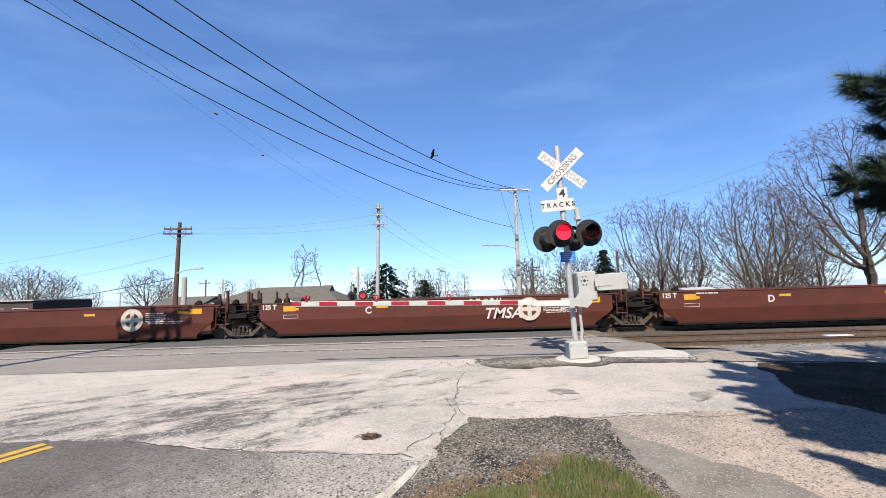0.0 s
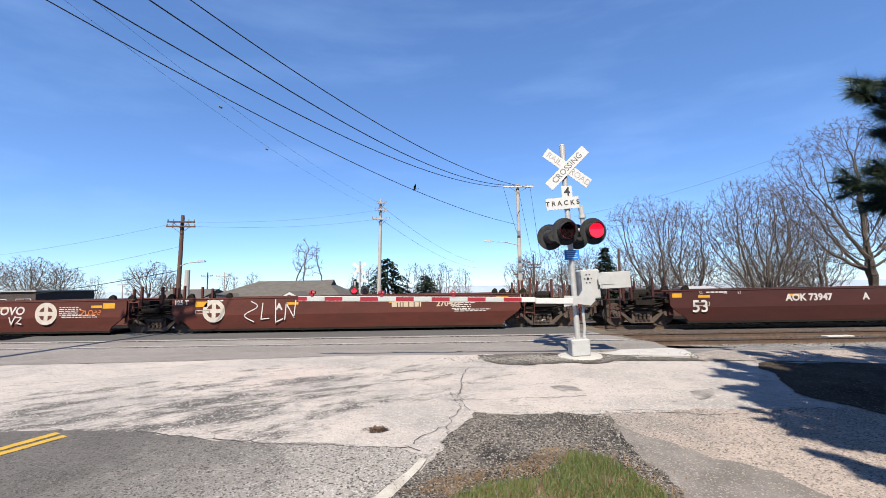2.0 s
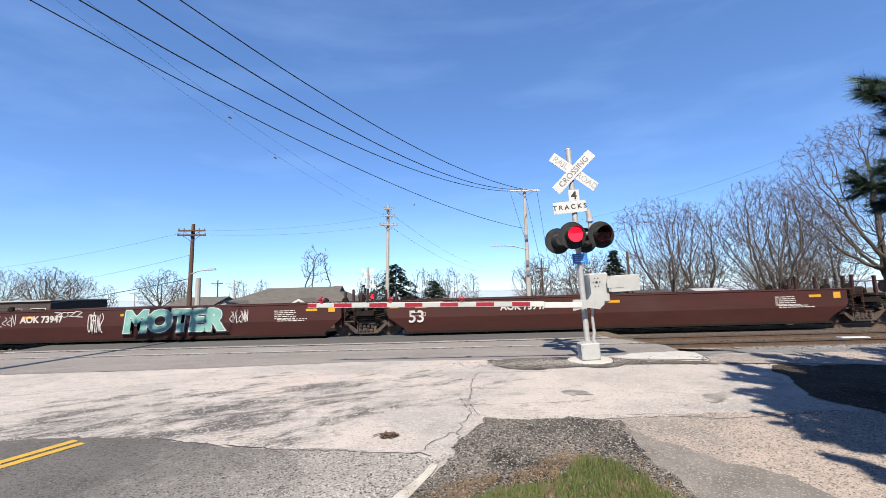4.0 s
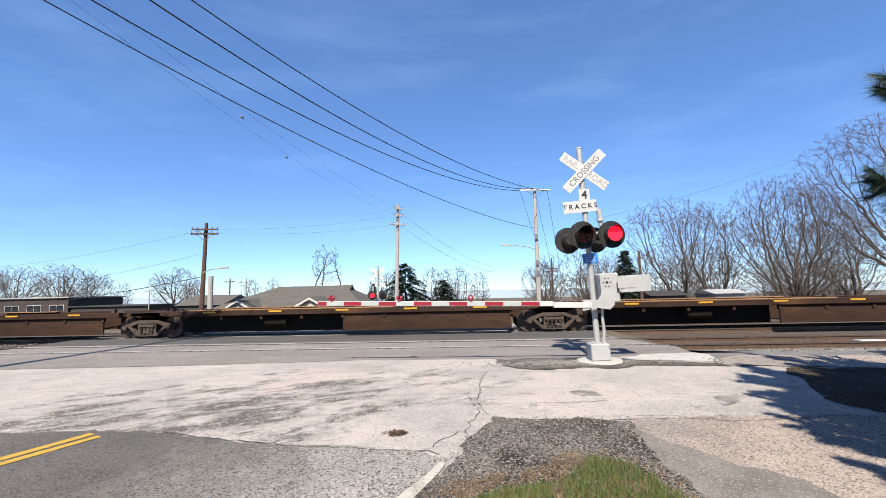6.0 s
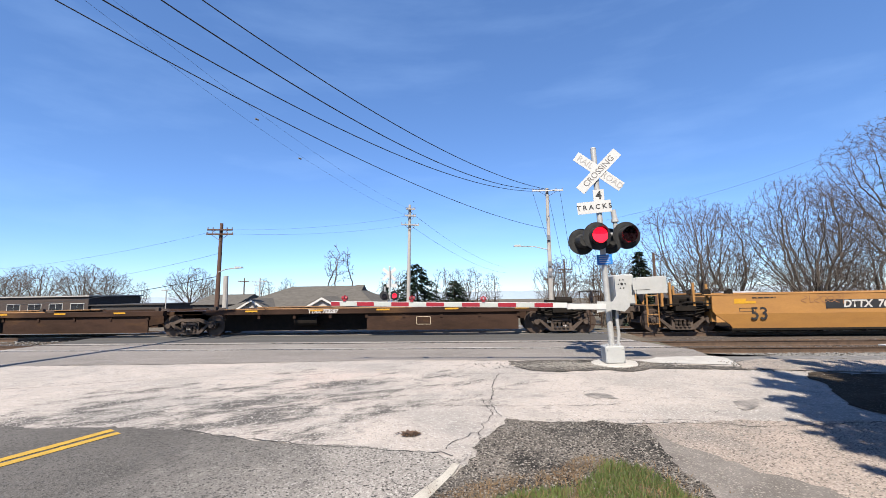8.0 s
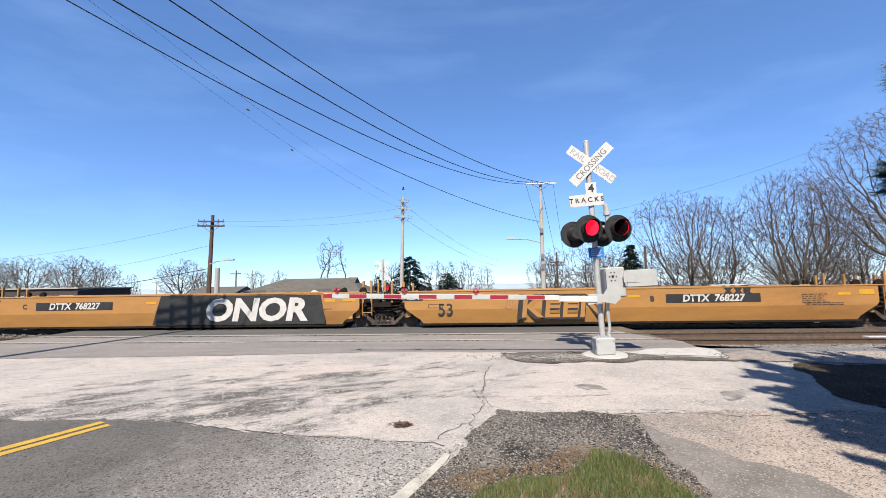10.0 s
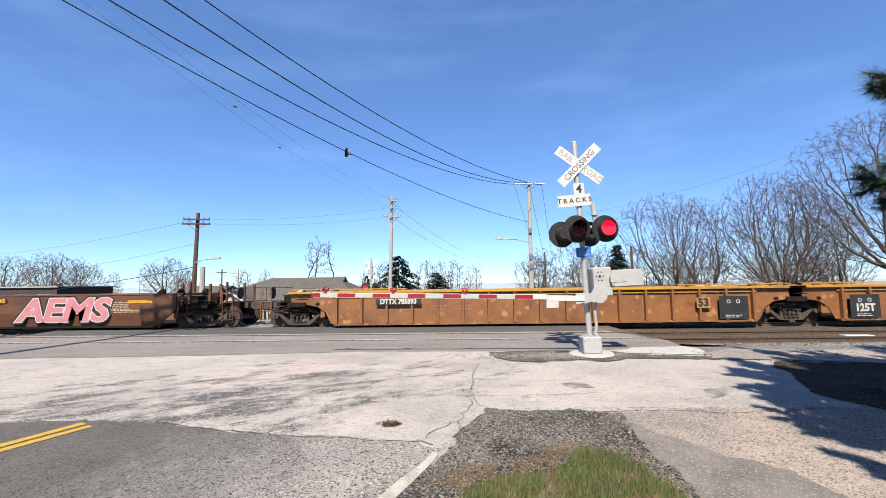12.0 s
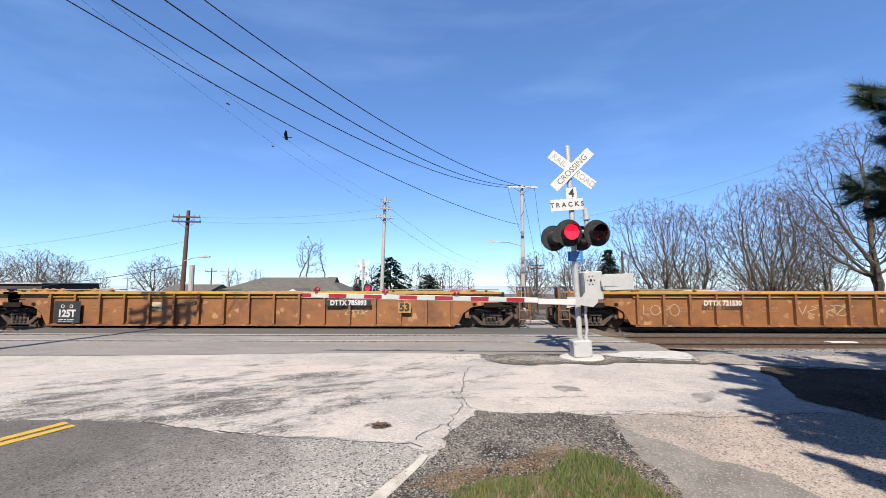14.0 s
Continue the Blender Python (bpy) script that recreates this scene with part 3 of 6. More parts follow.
def end_gear(car, x, facing, paint, posts=True, coupler=True, seed=0):
    """What stands over a truck: platform, cradle, pipes, hand brake, posts and, at a free end, the coupler."""
    rnd = random.Random(seed)
    f = facing
    bm = boxes((min(x - 1.2 * f, x + 1.1 * f), max(x - 1.2 * f, x + 1.1 * f), -0.5, 0.5, 0.72, 0.98), (x - 0.35, x + 0.35, -1.42, 1.42, 0.8, 0.97))
    for dx in (-0.7, 0.1, 0.8):
        box(bm, x + dx - 0.07, x + dx + 0.07, -1.38, 1.38, 0.86, 0.96)
    part("platform", bm, BLACK, car)
    bm = bmesh.new()
    for k in range(3):
        a = rnd.uniform(-0.9, 0.9)
        tube(bm, [(x - 0.9, -1.2 + 0.1 * k, 0.75), (x + 0.3 * a, -1.3, 0.65 + 0.12 * k), (x + 0.9, -1.15, 0.8 + 0.06 * k)], 0.03, 5)
    tube(bm, [(x - 1.1 * f, -1.3, 1.02), (x - 0.2 * f, -1.36, 1.1), (x + 0.7 * f, -1.3, 1.0)], 0.022, 5)
    part("brake_pipe", bm, BLACK, car)
    bm = bmesh.new()
    box(bm, x - 0.55, x - 0.15, -1.25, -0.75, 0.95, 1.25)
    box(bm, x + 0.1, x + 0.65, -1.3, -0.9, 0.97, 1.12)
    disc(bm, (x - 0.1, -0.6, 1.2), (1, 0, 0), 0.16, 0.16, 0.6, 12)
    part("brake_cylinder", bm, BLACK, car)
    if posts:
        for dx, h in ((-0.75, 1.62), (-0.45, 1.72), (0.35, 1.66), (0.8, 1.58)):
            h += 0.12
            hh = h + rnd.uniform(-0.05, 0.05)
            part("guide_post", boxes((x + dx - 0.04, x + dx + 0.04, -1.32, -1.22, 0.95, hh), bevel=0.008), paint, car)
            part("guide_post", boxes((x + dx - 0.04, x + dx + 0.04, 1.22, 1.32, 0.95, h), bevel=0.008), paint, car)
    if coupler:
        bm = boxes((min(x + 1.0 * f, x + 1.85 * f), max(x + 1.0 * f, x + 1.85 * f), -0.11, 0.11, 0.72, 0.95), (min(x + 1.5 * f, x + 1.86 * f), max(x + 1.5 * f, x + 1.86 * f), -0.2, 0.2, 0.66, 1.0), bevel=0.02)
        part("coupler", bm, IRON, car)
        ladder(car, x + 1.15 * f, -1.45, 0.25, 1.45, paint)
        bm = bmesh.new()
        tube(bm, [(x + 1.3 * f, -1.4, 1.0), (x + 1.3 * f, 1.4, 1.0)], 0.02, 5)
        tube(bm, [(x + 1.3 * f, -1.4, 0.6), (x + 1.3 * f, -1.4, 1.55), (x + 1.3 * f, 1.4, 1.55), (x + 1.3 * f, 1.4, 0.6)], 0.02, 5)
        part("handrail", bm, paint, car)
        bm = disc(bmesh.new(), (x + 1.22 * f, -0.7, 1.35), (f, 0, 0), 0.24, 0.24, 0.03, 16)
        part("brake_wheel", bm, IRON, car)


def well_side(L, s, top, ribbed):
    """The outline of a car's side, cut away over both trucks."""
    c = 1.2
    if ribbed:
        arch = [(-0.2, 0.86), (0.35, 0.88), (0.8, 0.8), (1.1, 0.6), (1.32, 0.16)]
    else:
        arch = [(0.86, 0.78), (0.95, 0.66), (1.45, 0.3), (1.55, 0.16)]
        return [(x, z) for x, z in arch] + [(L - x, z) for x, z in arch[::-1]] + [(L - 0.86, top), (0.86, top)]
    return [(x, z) for x, z in arch] + [(L - x, z) for x, z in arch[::-1]] + [(L + 0.25, top), (-0.25, top)]


def well_car(s0, L, paint, style, label, left="joint", right="joint", seed=0, top=1.3, chord=None):
    """One unit of a container well car. Its origin is over its first truck, on the rails."""
    car = thing("well_car", label, "well car", None, "cars of the freight train")
    car["at"] = s0
    chord = chord or paint
    for s in (-1, 1):
        bm = bmesh.new()
        ribbed = style == "ribbed"
        outer, inner = (1.36, 1.32) if ribbed else (1.48, 1.42)
        prism(bm, well_side(L, s, top, ribbed), "y", inner * s, outer * s)
        if not ribbed:
            # the lower half leans in
            bmesh.ops.triangulate(bm, faces=[f for f in bm.faces if len(f.verts) > 4])
            bmesh.ops.bisect_plane(bm, geom=bm.verts[:] + bm.edges[:] + bm.faces[:], plane_co=(0, 0, 0.68), plane_no=(0, 0, 1))
            for v in bm.verts:
                if v.co.z < 0.67:
                    v.co.y -= s * 0.2 * (0.68 - v.co.z)
        side = part("side_panel", bm, paint, car)
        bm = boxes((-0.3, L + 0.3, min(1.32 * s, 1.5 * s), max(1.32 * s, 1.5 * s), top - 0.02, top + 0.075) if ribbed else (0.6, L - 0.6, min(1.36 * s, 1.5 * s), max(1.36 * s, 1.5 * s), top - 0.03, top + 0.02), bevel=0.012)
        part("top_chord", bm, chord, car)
        bm = boxes((1.45, L - 1.45, min(1.25 * s, 1.46 * s), max(1.25 * s, 1.46 * s), 0.1, 0.17))
        part("bottom_chord", bm, paint if ribbed else BLACK, car)
        if ribbed:
            rib = mesh_of("rib", prism(bmesh.new(), [(-0.055, 1.36 * s), (0.055, 1.36 * s), (0.04, 1.49 * s), (-0.04, 1.49 * s)], "z", 0.17, top - 0.02), paint)
            xs = [1.55 + k * (L - 3.1) / 16 for k in range(17)]
            for x in xs:
                part("rib", rib, None, side, at=pose(x, 0, 0))
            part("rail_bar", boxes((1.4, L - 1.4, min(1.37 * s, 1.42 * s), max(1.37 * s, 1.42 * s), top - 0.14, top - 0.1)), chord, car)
    part("floor", boxes((1.5, L - 1.5, -1.3, 1.3, 0.12, 0.17)), BLACK, car)
    beam = mesh_of("cross_beam", boxes((-0.06, 0.06, -1.4, 1.4, 0.05, 0.11)), BLACK)
    for k in range(12):
        part("cross_beam", beam, None, car, at=pose(1.7 + (L - 3.4) * k / 11, 0, 0))
    for x0, x1, in ((0.9, 1.05), (L - 1.05, L - 0.9)):
        part("end_bulkhead", boxes((x0, x1, -1.3, 1.3, 0.4, top - 0.1)), paint, car)
    truck(car, 0)
    end_gear(car, 0, -1, paint, seed=seed, coupler=left == "coupler", posts=style != "ribbed")
    if right == "coupler":
        truck(car, L)
        end_gear(car, L, 1, paint, seed=seed + 1, coupler=True, posts=style != "ribbed")
    if style != "ribbed":
        ladder(car, L - 0.55, -1.53, 0.5, 1.3, paint, 0.36)
    # container guides along the top
    for x in (0.75, 1.5, L - 1.5, L - 0.75):
        for s in (-1, 1):
            bm = prism(bmesh.new(), [(x - 0.14, top), (x + 0.14, top), (x + 0.1, top + 0.16), (x + 0.02, top + 0.2), (x - 0.1, top + 0.12)], "y", 1.3 * s, 1.42 * s)
            part("container_guide", bm, BLACK if style == "smooth" else chord, car)
    return car


YS = -1.487      # just proud of a smooth side
YL = -1.402      # over the leaning lower half


def small_marks(car, L, ink, seed, ends=True):
    rnd = random.Random(seed)
    for x in (1.9, 5.2, 9.0, L - 2.2):
        if x < L - 1:
            panel("reflector", car, x, x + 0.42, 1.03, 1.12, YS, PLATE)
    bars("stencil_lines", car, 2.2, 1.2, 1, 0.8, 0.05, 0.08, YS, ink, seed)
    bars("stencil_lines", car, L - 3.4, 1.05, 5, 0.9, 0.03, 0.07, YS, ink, seed + 1)
    bars("stencil_lines", car, L - 3.3, 0.74, 2, 1.4, 0.028, 0.06, YS, ink, seed + 2)
    bm = bmesh.new()
    for x0, x1, z0, z1 in ((1.75, 2.3, 0.86, 0.875), (1.75, 2.3, 0.74, 0.755), (1.75, 1.765, 0.74, 0.875), (2.285, 2.3, 0.74, 0.875)):
        box(bm, x0, x1, YS - 0.002, YS, z0, z1)
    part("stencil_frame", bm, ink, car)


EMBLEM = mat("cream_emblem_paint", (0.72, 0.66, 0.58), (0.6, 0.54, 0.47), 8.0, 0.6)


def emblem(car, x, z, r):
    """A round white emblem with a cross, as plain shapes."""
    flat_shape("round_emblem", [(x + r * math.cos(2 * math.pi * k / 32), z + r * math.sin(2 * math.pi * k / 32)) for k in range(32)], EMBLEM, car, YS - 0.002, "round white emblem with a dark cross")
    q = r * 0.62
    for sx in (-1, 1):
        for sz in (-1, 1):
            flat_shape("emblem_quarter", [(x + sx * 0.09 * r * 2, z + sz * 0.09 * r * 2), (x + sx * q, z + sz * 0.18 * r), (x + sx * q * 0.75, z + sz * q * 0.7), (x + sx * 0.18 * r, z + sz * q)], BROWN, car, YS - 0.005)


def tag(car, text, x, z, size, fill, edge, slant=0.0, wide=1.0, bold=0.03, label=""):
    """A painted tag: fat letters on a wider outline."""
    words("graffiti_outline", text, size, edge, car, x, YS - 0.003, z, slant=slant, wide=wide, bold=bold + 0.075, depth=0)
    words("graffiti_outline", text, size, WHITE, car, x, YS - 0.0045, z, slant=slant, wide=wide, bold=bold + 0.03, depth=0)
    words("graffiti", text, size, fill, car, x, YS - 0.006, z, slant=slant, wide=wide, bold=bold, label=label, depth=0)


def ragged(x0, x1, z0, z1, seed, jag=0.12):
    """The outline of a painted block with jagged, letter-like top and bottom."""
    rnd = random.Random(seed)
    n_ = int((x1 - x0) / 0.22)
    xs = [x0 + (x1 - x0) * k / n_ for k in range(n_ + 1)]
    low = [(x + rnd.uniform(-0.05, 0.05), z0 + rnd.uniform(0, jag)) for x in xs]
    high = [(x + rnd.uniform(-0.05, 0.05), z1 - rnd.uniform(0, jag)) for x in xs]
    return low + high[::-1]


def scrawl(car, x, z, w, h, material, seed, loops=7, r=0.02, y=None):
    """Sprayed strokes in a row, each like a letter."""
    rnd = random.Random(seed)
    bm = bmesh.new()
    y = YS - 0.004 if y is None else y

    def stroke(pts):
        for a, b in zip(pts, pts[1:]):
            d = Vector((b[0] - a[0], 0, b[1] - a[1]))
            if d.length < 1e-4:
                continue
            nrm = Vector((-d.z, 0, d.x)).normalized() * r
            A, B = Vector((a[0], y, a[1])) - d * 0.04, Vector((b[0], y, b[1])) + d * 0.04
            bm.faces.new([bm.verts.new(p) for p in (A + nrm, B + nrm, B - nrm, A - nrm)])

    cell = w / loops
    for k in range(loops):
        cx = x + cell * (k + 0.5)
        kind = rnd.choice("oszlvn")
        u = cell * 0.5
        v = h * 0.5 * rnd.uniform(0.75, 1.1)
        if kind == "o":
            a0 = rnd.uniform(0, 6.28)
            stroke([(cx + u * math.cos(a0 + j * 0.6), z + v * math.sin(a0 + j * 0.6)) for j in range(11)])
        elif kind == "s":
            stroke([(cx + u * math.sin(j * 0.75), z + v * (1 - j / 4.5)) for j in range(10)])
        else:
            q = {"z": [(-1, 1), (1, 0.8), (-0.8, -0.8), (1, -1)], "l": [(-0.3, 1), (-0.4, -1), (0.8, -0.8)], "v": [(-1, 0.9), (-0.1, -1), (0.9, 1)], "n": [(-0.9, -1), (-0.7, 0.9), (0.5, -0.8), (0.8, 1)]}[kind]
            stroke([(cx + u * (p + rnd.uniform(-0.15, 0.15)), z + v * (q_ + rnd.uniform(-0.15, 0.15))) for p, q_ in q])
    return part("sprayed_scrawl", bm, material, car)


PINK_SPRAY = mat("pink_spray", (0.75, 0.3, 0.32), (0.62, 0.22, 0.25), 3.0, 0.6)
PALE_PINK_SPRAY = mat("pale_pink_spray", (0.8, 0.48, 0.5), (0.7, 0.38, 0.42), 3.0, 0.6)
TEAL_SPRAY = mat("teal_spray", (0.16, 0.42, 0.38), (0.3, 0.58, 0.52), 2.5, 0.6)
LILAC_SPRAY = mat("lilac_spray", (0.38, 0.36, 0.46), (0.28, 0.26, 0.36), 2.5, 0.6)
ORANGE_SPRAY = mat("orange_spray", (0.75, 0.24, 0.06), (0.6, 0.18, 0.05), 3.0, 0.6)
GHOST = mat("faded_spray", (0.4, 0.2, 0.09), (0.32, 0.16, 0.07), 3.0, 0.6)

CARS = []


def add_car(*a, **k):
    c = well_car(*a, **k)
    CARS.append((c, c["at"]))
    return c


# five short brown units
S_A = -7.6
for i, letter in enumerate("BCDEA"):
    L = 14.72
    c = add_car(S_A + (i - 1) * L, L, BROWN, "smooth", "brown well car unit with a round white emblem", seed=i,
                left="coupler" if i == 0 else "joint", right="coupler" if i == 4 else "joint")
    small_marks(c, L, WHITE, i)
    if i:
        words("lettering", "125 T", 0.24, WHITE, c, 1.22, YS - 0.002, 1.16, wide=0.95, bold=0.01, depth=0)
    panel("placard", c, 1.75, 2.2, 1.0, 1.2, YS - 0.002, PLATE, "orange-yellow placard")
    panel("placard", c, L - 1.75, L - 1.3, 1.0, 1.2, YS - 0.002, PLATE, "orange-yellow placard")
    words("lettering", letter, 0.34, WHITE, c, 4.9, YS - 0.002, 0.95, bold=0.012, depth=0)
    emblem(c, L - 3.9 if i < 4 else 2.45, 0.84, 0.42)
    if letter == "C":
        scrawl(c, L - 6.2, 1.15, 1.4, 0.25, WHITE, 3, 6)
        words("graffiti", "TMSA", 0.55, WHITE, c, L - 4.9, YS - 0.004, 0.7, slant=0.3, depth=0, bold=0.01)
    if letter == "D":
        scrawl(c, 9.0, 0.75, 2.2, 0.15, GHOST, 4, 5, 0.01)
    if letter == "E":
        scrawl(c, 5.4, 0.75, 3.6, 0.5, PINK_SPRAY, 5, 9, 0.008)
        words("graffiti", "SOVO", 0.42, WHITE, c, L - 5.3, YS - 0.004, 0.95, slant=0.15, depth=0, bold=0.012, label="white sprayed tag")
        scrawl(c, L - 5.3, 0.6, 0.5, 0.3, WHITE, 6, 2, 0.022)
        scrawl(c, L - 2.6, 0.85, 0.8, 0.2, ORANGE_SPRAY, 7, 5, 0.015)
    if letter == "A":
        scrawl(c, 3.6, 0.8, 2.0, 0.85, WHITE, 8, 4, 0.02)
        words("lettering", "270421", 0.3, CREAM, c, 11.2, YS - 0.002, 0.98, bold=0.01, depth=0)
        bars("lettering_bars", c, 9.1, 0.88, 1, 1.1, 0.2, 0.3, YS - 0.002, CREAM, 2)

# three long dark-brown units
S_F = 55.03
for i, letter in enumerate("ACB"):
    L = 18.35
    c = add_car(S_F + i * L, L, DARK_BROWN, "smooth", "dark brown well car unit covered in painted lettering", seed=10 + i,
                left="coupler" if i == 0 else "joint", right="coupler" if i == 2 else "joint")
    small_marks(c, L, WHITE, 10 + i)
    words("lettering", "53", 0.62, WHITE, c, 1.95, YS - 0.002, 0.7, bold=0.008, depth=0)
    words("lettering", "AOK 73947", 0.34, WHITE, c, 5.9, YS - 0.002, 0.98, bold=0.012, depth=0)
    words("lettering", letter, 0.34, WHITE, c, 7.95, YS - 0.002, 0.98, bold=0.012, depth=0)
    panel("placard", c, 0.95, 1.3, 1.05, 1.2, YS - 0.002, PLATE, "orange-yellow placard")
    panel("placard", c, L - 1.35, L - 1.1, 0.98, 1.2, YS - 0.002, PLATE, "orange-yellow placard")
    for x in (2.0, 2.9, 3.4):
        words("lettering", "53", 0.14, WHITE, c, x, YS - 0.002, 1.2, depth=0)
    if letter == "A":
        tag(c, "DUKE", L - 5.4, 0.75, 1.12, LILAC_SPRAY, INK, 0.05, 1.28, 0.05, "lilac and black painted tag")
        scrawl(c, L - 3.0, 0.9, 0.5, 0.6, WHITE, 11, 5, 0.015)
    if letter == "C":
        scrawl(c, 4.0, 0.95, 0.9, 0.4, WHITE, 12, 5, 0.014)
        scrawl(c, 6.4, 1.15, 1.1, 0.2, WHITE, 13, 4, 0.014)
        tag(c, "MOTER", L - 7.3, 0.78, 1.05, TEAL_SPRAY, INK, 0.1, 1.1, 0.06, "teal and black painted tag")
        scrawl(c, L - 10.6, 0.8, 0.6, 0.7, WHITE, 14, 5, 0.016)
        scrawl(c, L - 5.1, 0.9, 0.7, 0.5, WHITE, 15, 6, 0.012)

# three long yellow units
S_H = 196.43
for i, letter in enumerate("ACB"):
    L = 18.35
    c = add_car(S_H + i * L, L, YELLOW, "smooth", "yellow well car unit with black numerals and tags", seed=20 + i,
                left="coupler" if i == 0 else "joint", right="coupler" if i == 2 else "joint", top=1.36)
    small_marks(c, L, INK, 20 + i)
    words("lettering", "53", 0.6, INK, c, 2.4, YS - 0.002, 0.66, bold=0.006, depth=0)
    nx = {"A": 6.2, "C": 6.0, "B": 11.95}[letter]
    panel("number_board", c, nx - 1.62, nx + 1.62, 0.82, 1.13, YS - 0.002, INK, "black number board")
    words("lettering", "DTTX  768227", 0.34, WHITE, c, nx, YS - 0.006, 0.97, bold=0.012, slant=0.15, depth=0)
    words("lettering", letter, 0.26, INK, c, nx + 2.1 if letter == "A" else nx - 2.1, YS - 0.002, 0.97, bold=0.01, depth=0)
    panel("placard", c, 1.6, 2.0, 1.03, 1.2, YS - 0.003, PLATE, "bright yellow placard")
    panel("placard", c, L - 1.5, L - 1.0, 1.03, 1.22, YS - 0.003, PLATE, "bright yellow placard")
    if i:
        words("lettering", "125 T", 0.22, WHITE, c, 1.2, YS - 0.012, 1.13, bold=0.012, depth=0)
        panel("number_board", c, 0.87, 1.55, 1.02, 1.26, YS - 0.009, INK)
    if letter == "A":
        flat_shape("graffiti_ground", [(9.6, 0.2), (16.6, 0.2), (16.9, 1.3), (9.9, 1.32)], WHITE, c, YS - 0.002)
        words("graffiti", "BE", 1.3, INK, c, 11.2, YS - 0.006, 0.75, bold=0.05, wide=1.2, depth=0)
        scrawl(c, 3.8, 1.15, 1.5, 0.25, GHOST, 21, 7, 0.012)
        scrawl(c, 8.2, 0.5, 0.6, 0.35, WHITE, 22, 4, 0.015)
    if letter == "C":
        flat_shape("graffiti_ground", [(9.3, 0.2), (16.2, 0.2), (16.0, 1.3), (9.6, 1.32)], INK, c, YS - 0.002)
        words("graffiti", "ONOR", 1.15, WHITE, c, 13.4, YS - 0.006, 0.72, slant=0.15, bold=0.05, wide=1.15, depth=0, label="white painted tag")
    if letter == "B":
        words("graffiti", "KEEN", 1.15, INK, c, 6.6, YS - 0.004, 0.7, slant=0.1, wide=1.15, depth=0, bold=0.06, label="black sprayed tag")
        words("graffiti", "KEEN", 1.1, YELLOW, c, 6.66, YS - 0.008, 0.7, slant=0.1, wide=1.15, depth=0, bold=0.015)
        scrawl(c, 4.6, 0.9, 0.4, 0.4, GHOST, 23, 3, 0.012)
        words("graffiti", "XXR", 0.48, INK, c, 12.8, YS - 0.004, 1.2, bold=0.03, depth=0)

# a single rust-brown car with large tags
c = add_car(255.23, 18.35, RUST, "smooth", "rust-brown well car with large pink painted tags", seed=30, left="coupler", right="coupler", top=1.36)
small_marks(c, 18.35, CREAM, 30)
words("lettering", "53", 0.66, INK, c, 2.45, YS - 0.002, 0.68, bold=0.006, depth=0)
panel("placard", c, 1.7, 2.1, 1.03, 1.18, YS - 0.003, PLATE, "bright yellow placard")
panel("placard", c, 15.6, 16.4, 1.03, 1.14, YS - 0.003, PLATE, "bright yellow placard")
flat_shape("graffiti_outline", ragged(3.95, 9.0, 0.22, 1.3, 31, 0.2), WHITE, c, YS - 0.002)
flat_shape("graffiti", ragged(4.05, 8.95, 0.26, 1.27, 31, 0.2), PINK_SPRAY, c, YS - 0.003, "pink painted letters")
for k in range(5):
    flat_shape("graffiti", ragged(4.25 + 0.95 * k, 4.85 + 0.95 * k, 0.4 + 0.1 * (k % 2), 0.95 - 0.08 * (k % 3), 40 + k, 0.22), PALE_PINK_SPRAY, c, YS - 0.004)
scrawl(c, 4.4, 0.85, 3.6, 0.5, LILAC_SPRAY, 33, 6, 0.045, YS - 0.006)
scrawl(c, 4.3, 0.62, 4.3, 0.6, INK, 34, 9, 0.014, YS - 0.007)
flat_shape("graffiti", ragged(6.0, 6.7, 0.24, 0.5, 47, 0.12), TEAL_SPRAY, c, YS - 0.008)
flat_shape("graffiti", ragged(9.0, 10.35, 0.26, 1.05, 35, 0.25), TEAL_SPRAY, c, YS - 0.003, "teal painted letters")
scrawl(c, 9.1, 0.65, 1.1, 0.55, INK, 37, 4, 0.045, YS - 0.006)
scrawl(c, 9.2, 0.75, 1.0, 0.3, PALE_PINK_SPRAY, 39, 3, 0.02, YS - 0.008)
scrawl(c, 4.3, 1.2, 4.4, 0.14, WHITE, 36, 9, 0.018, YS - 0.014)
scrawl(c, 3.4, 0.45, 0.4, 0.3, PLATE, 38, 3, 0.012)
for text, x in (("STP", 8.35), ("BWS", 10.45)):
    flat_shape("graffiti_ground", [(x + 0.34 * math.cos(k * math.pi / 10), 1.17 + 0.125 * math.sin(k * math.pi / 10)) for k in range(20)], INK, c, YS - 0.012)
    words("graffiti", text, 0.22, PLATE, c, x, YS - 0.016, 1.17, bold=0.012, depth=0)
tag(c, "AEMS", 13.0, 0.75, 1.2, PINK_SPRAY, INK, 0.2, 1.25, 0.04, "pink and black painted tag")

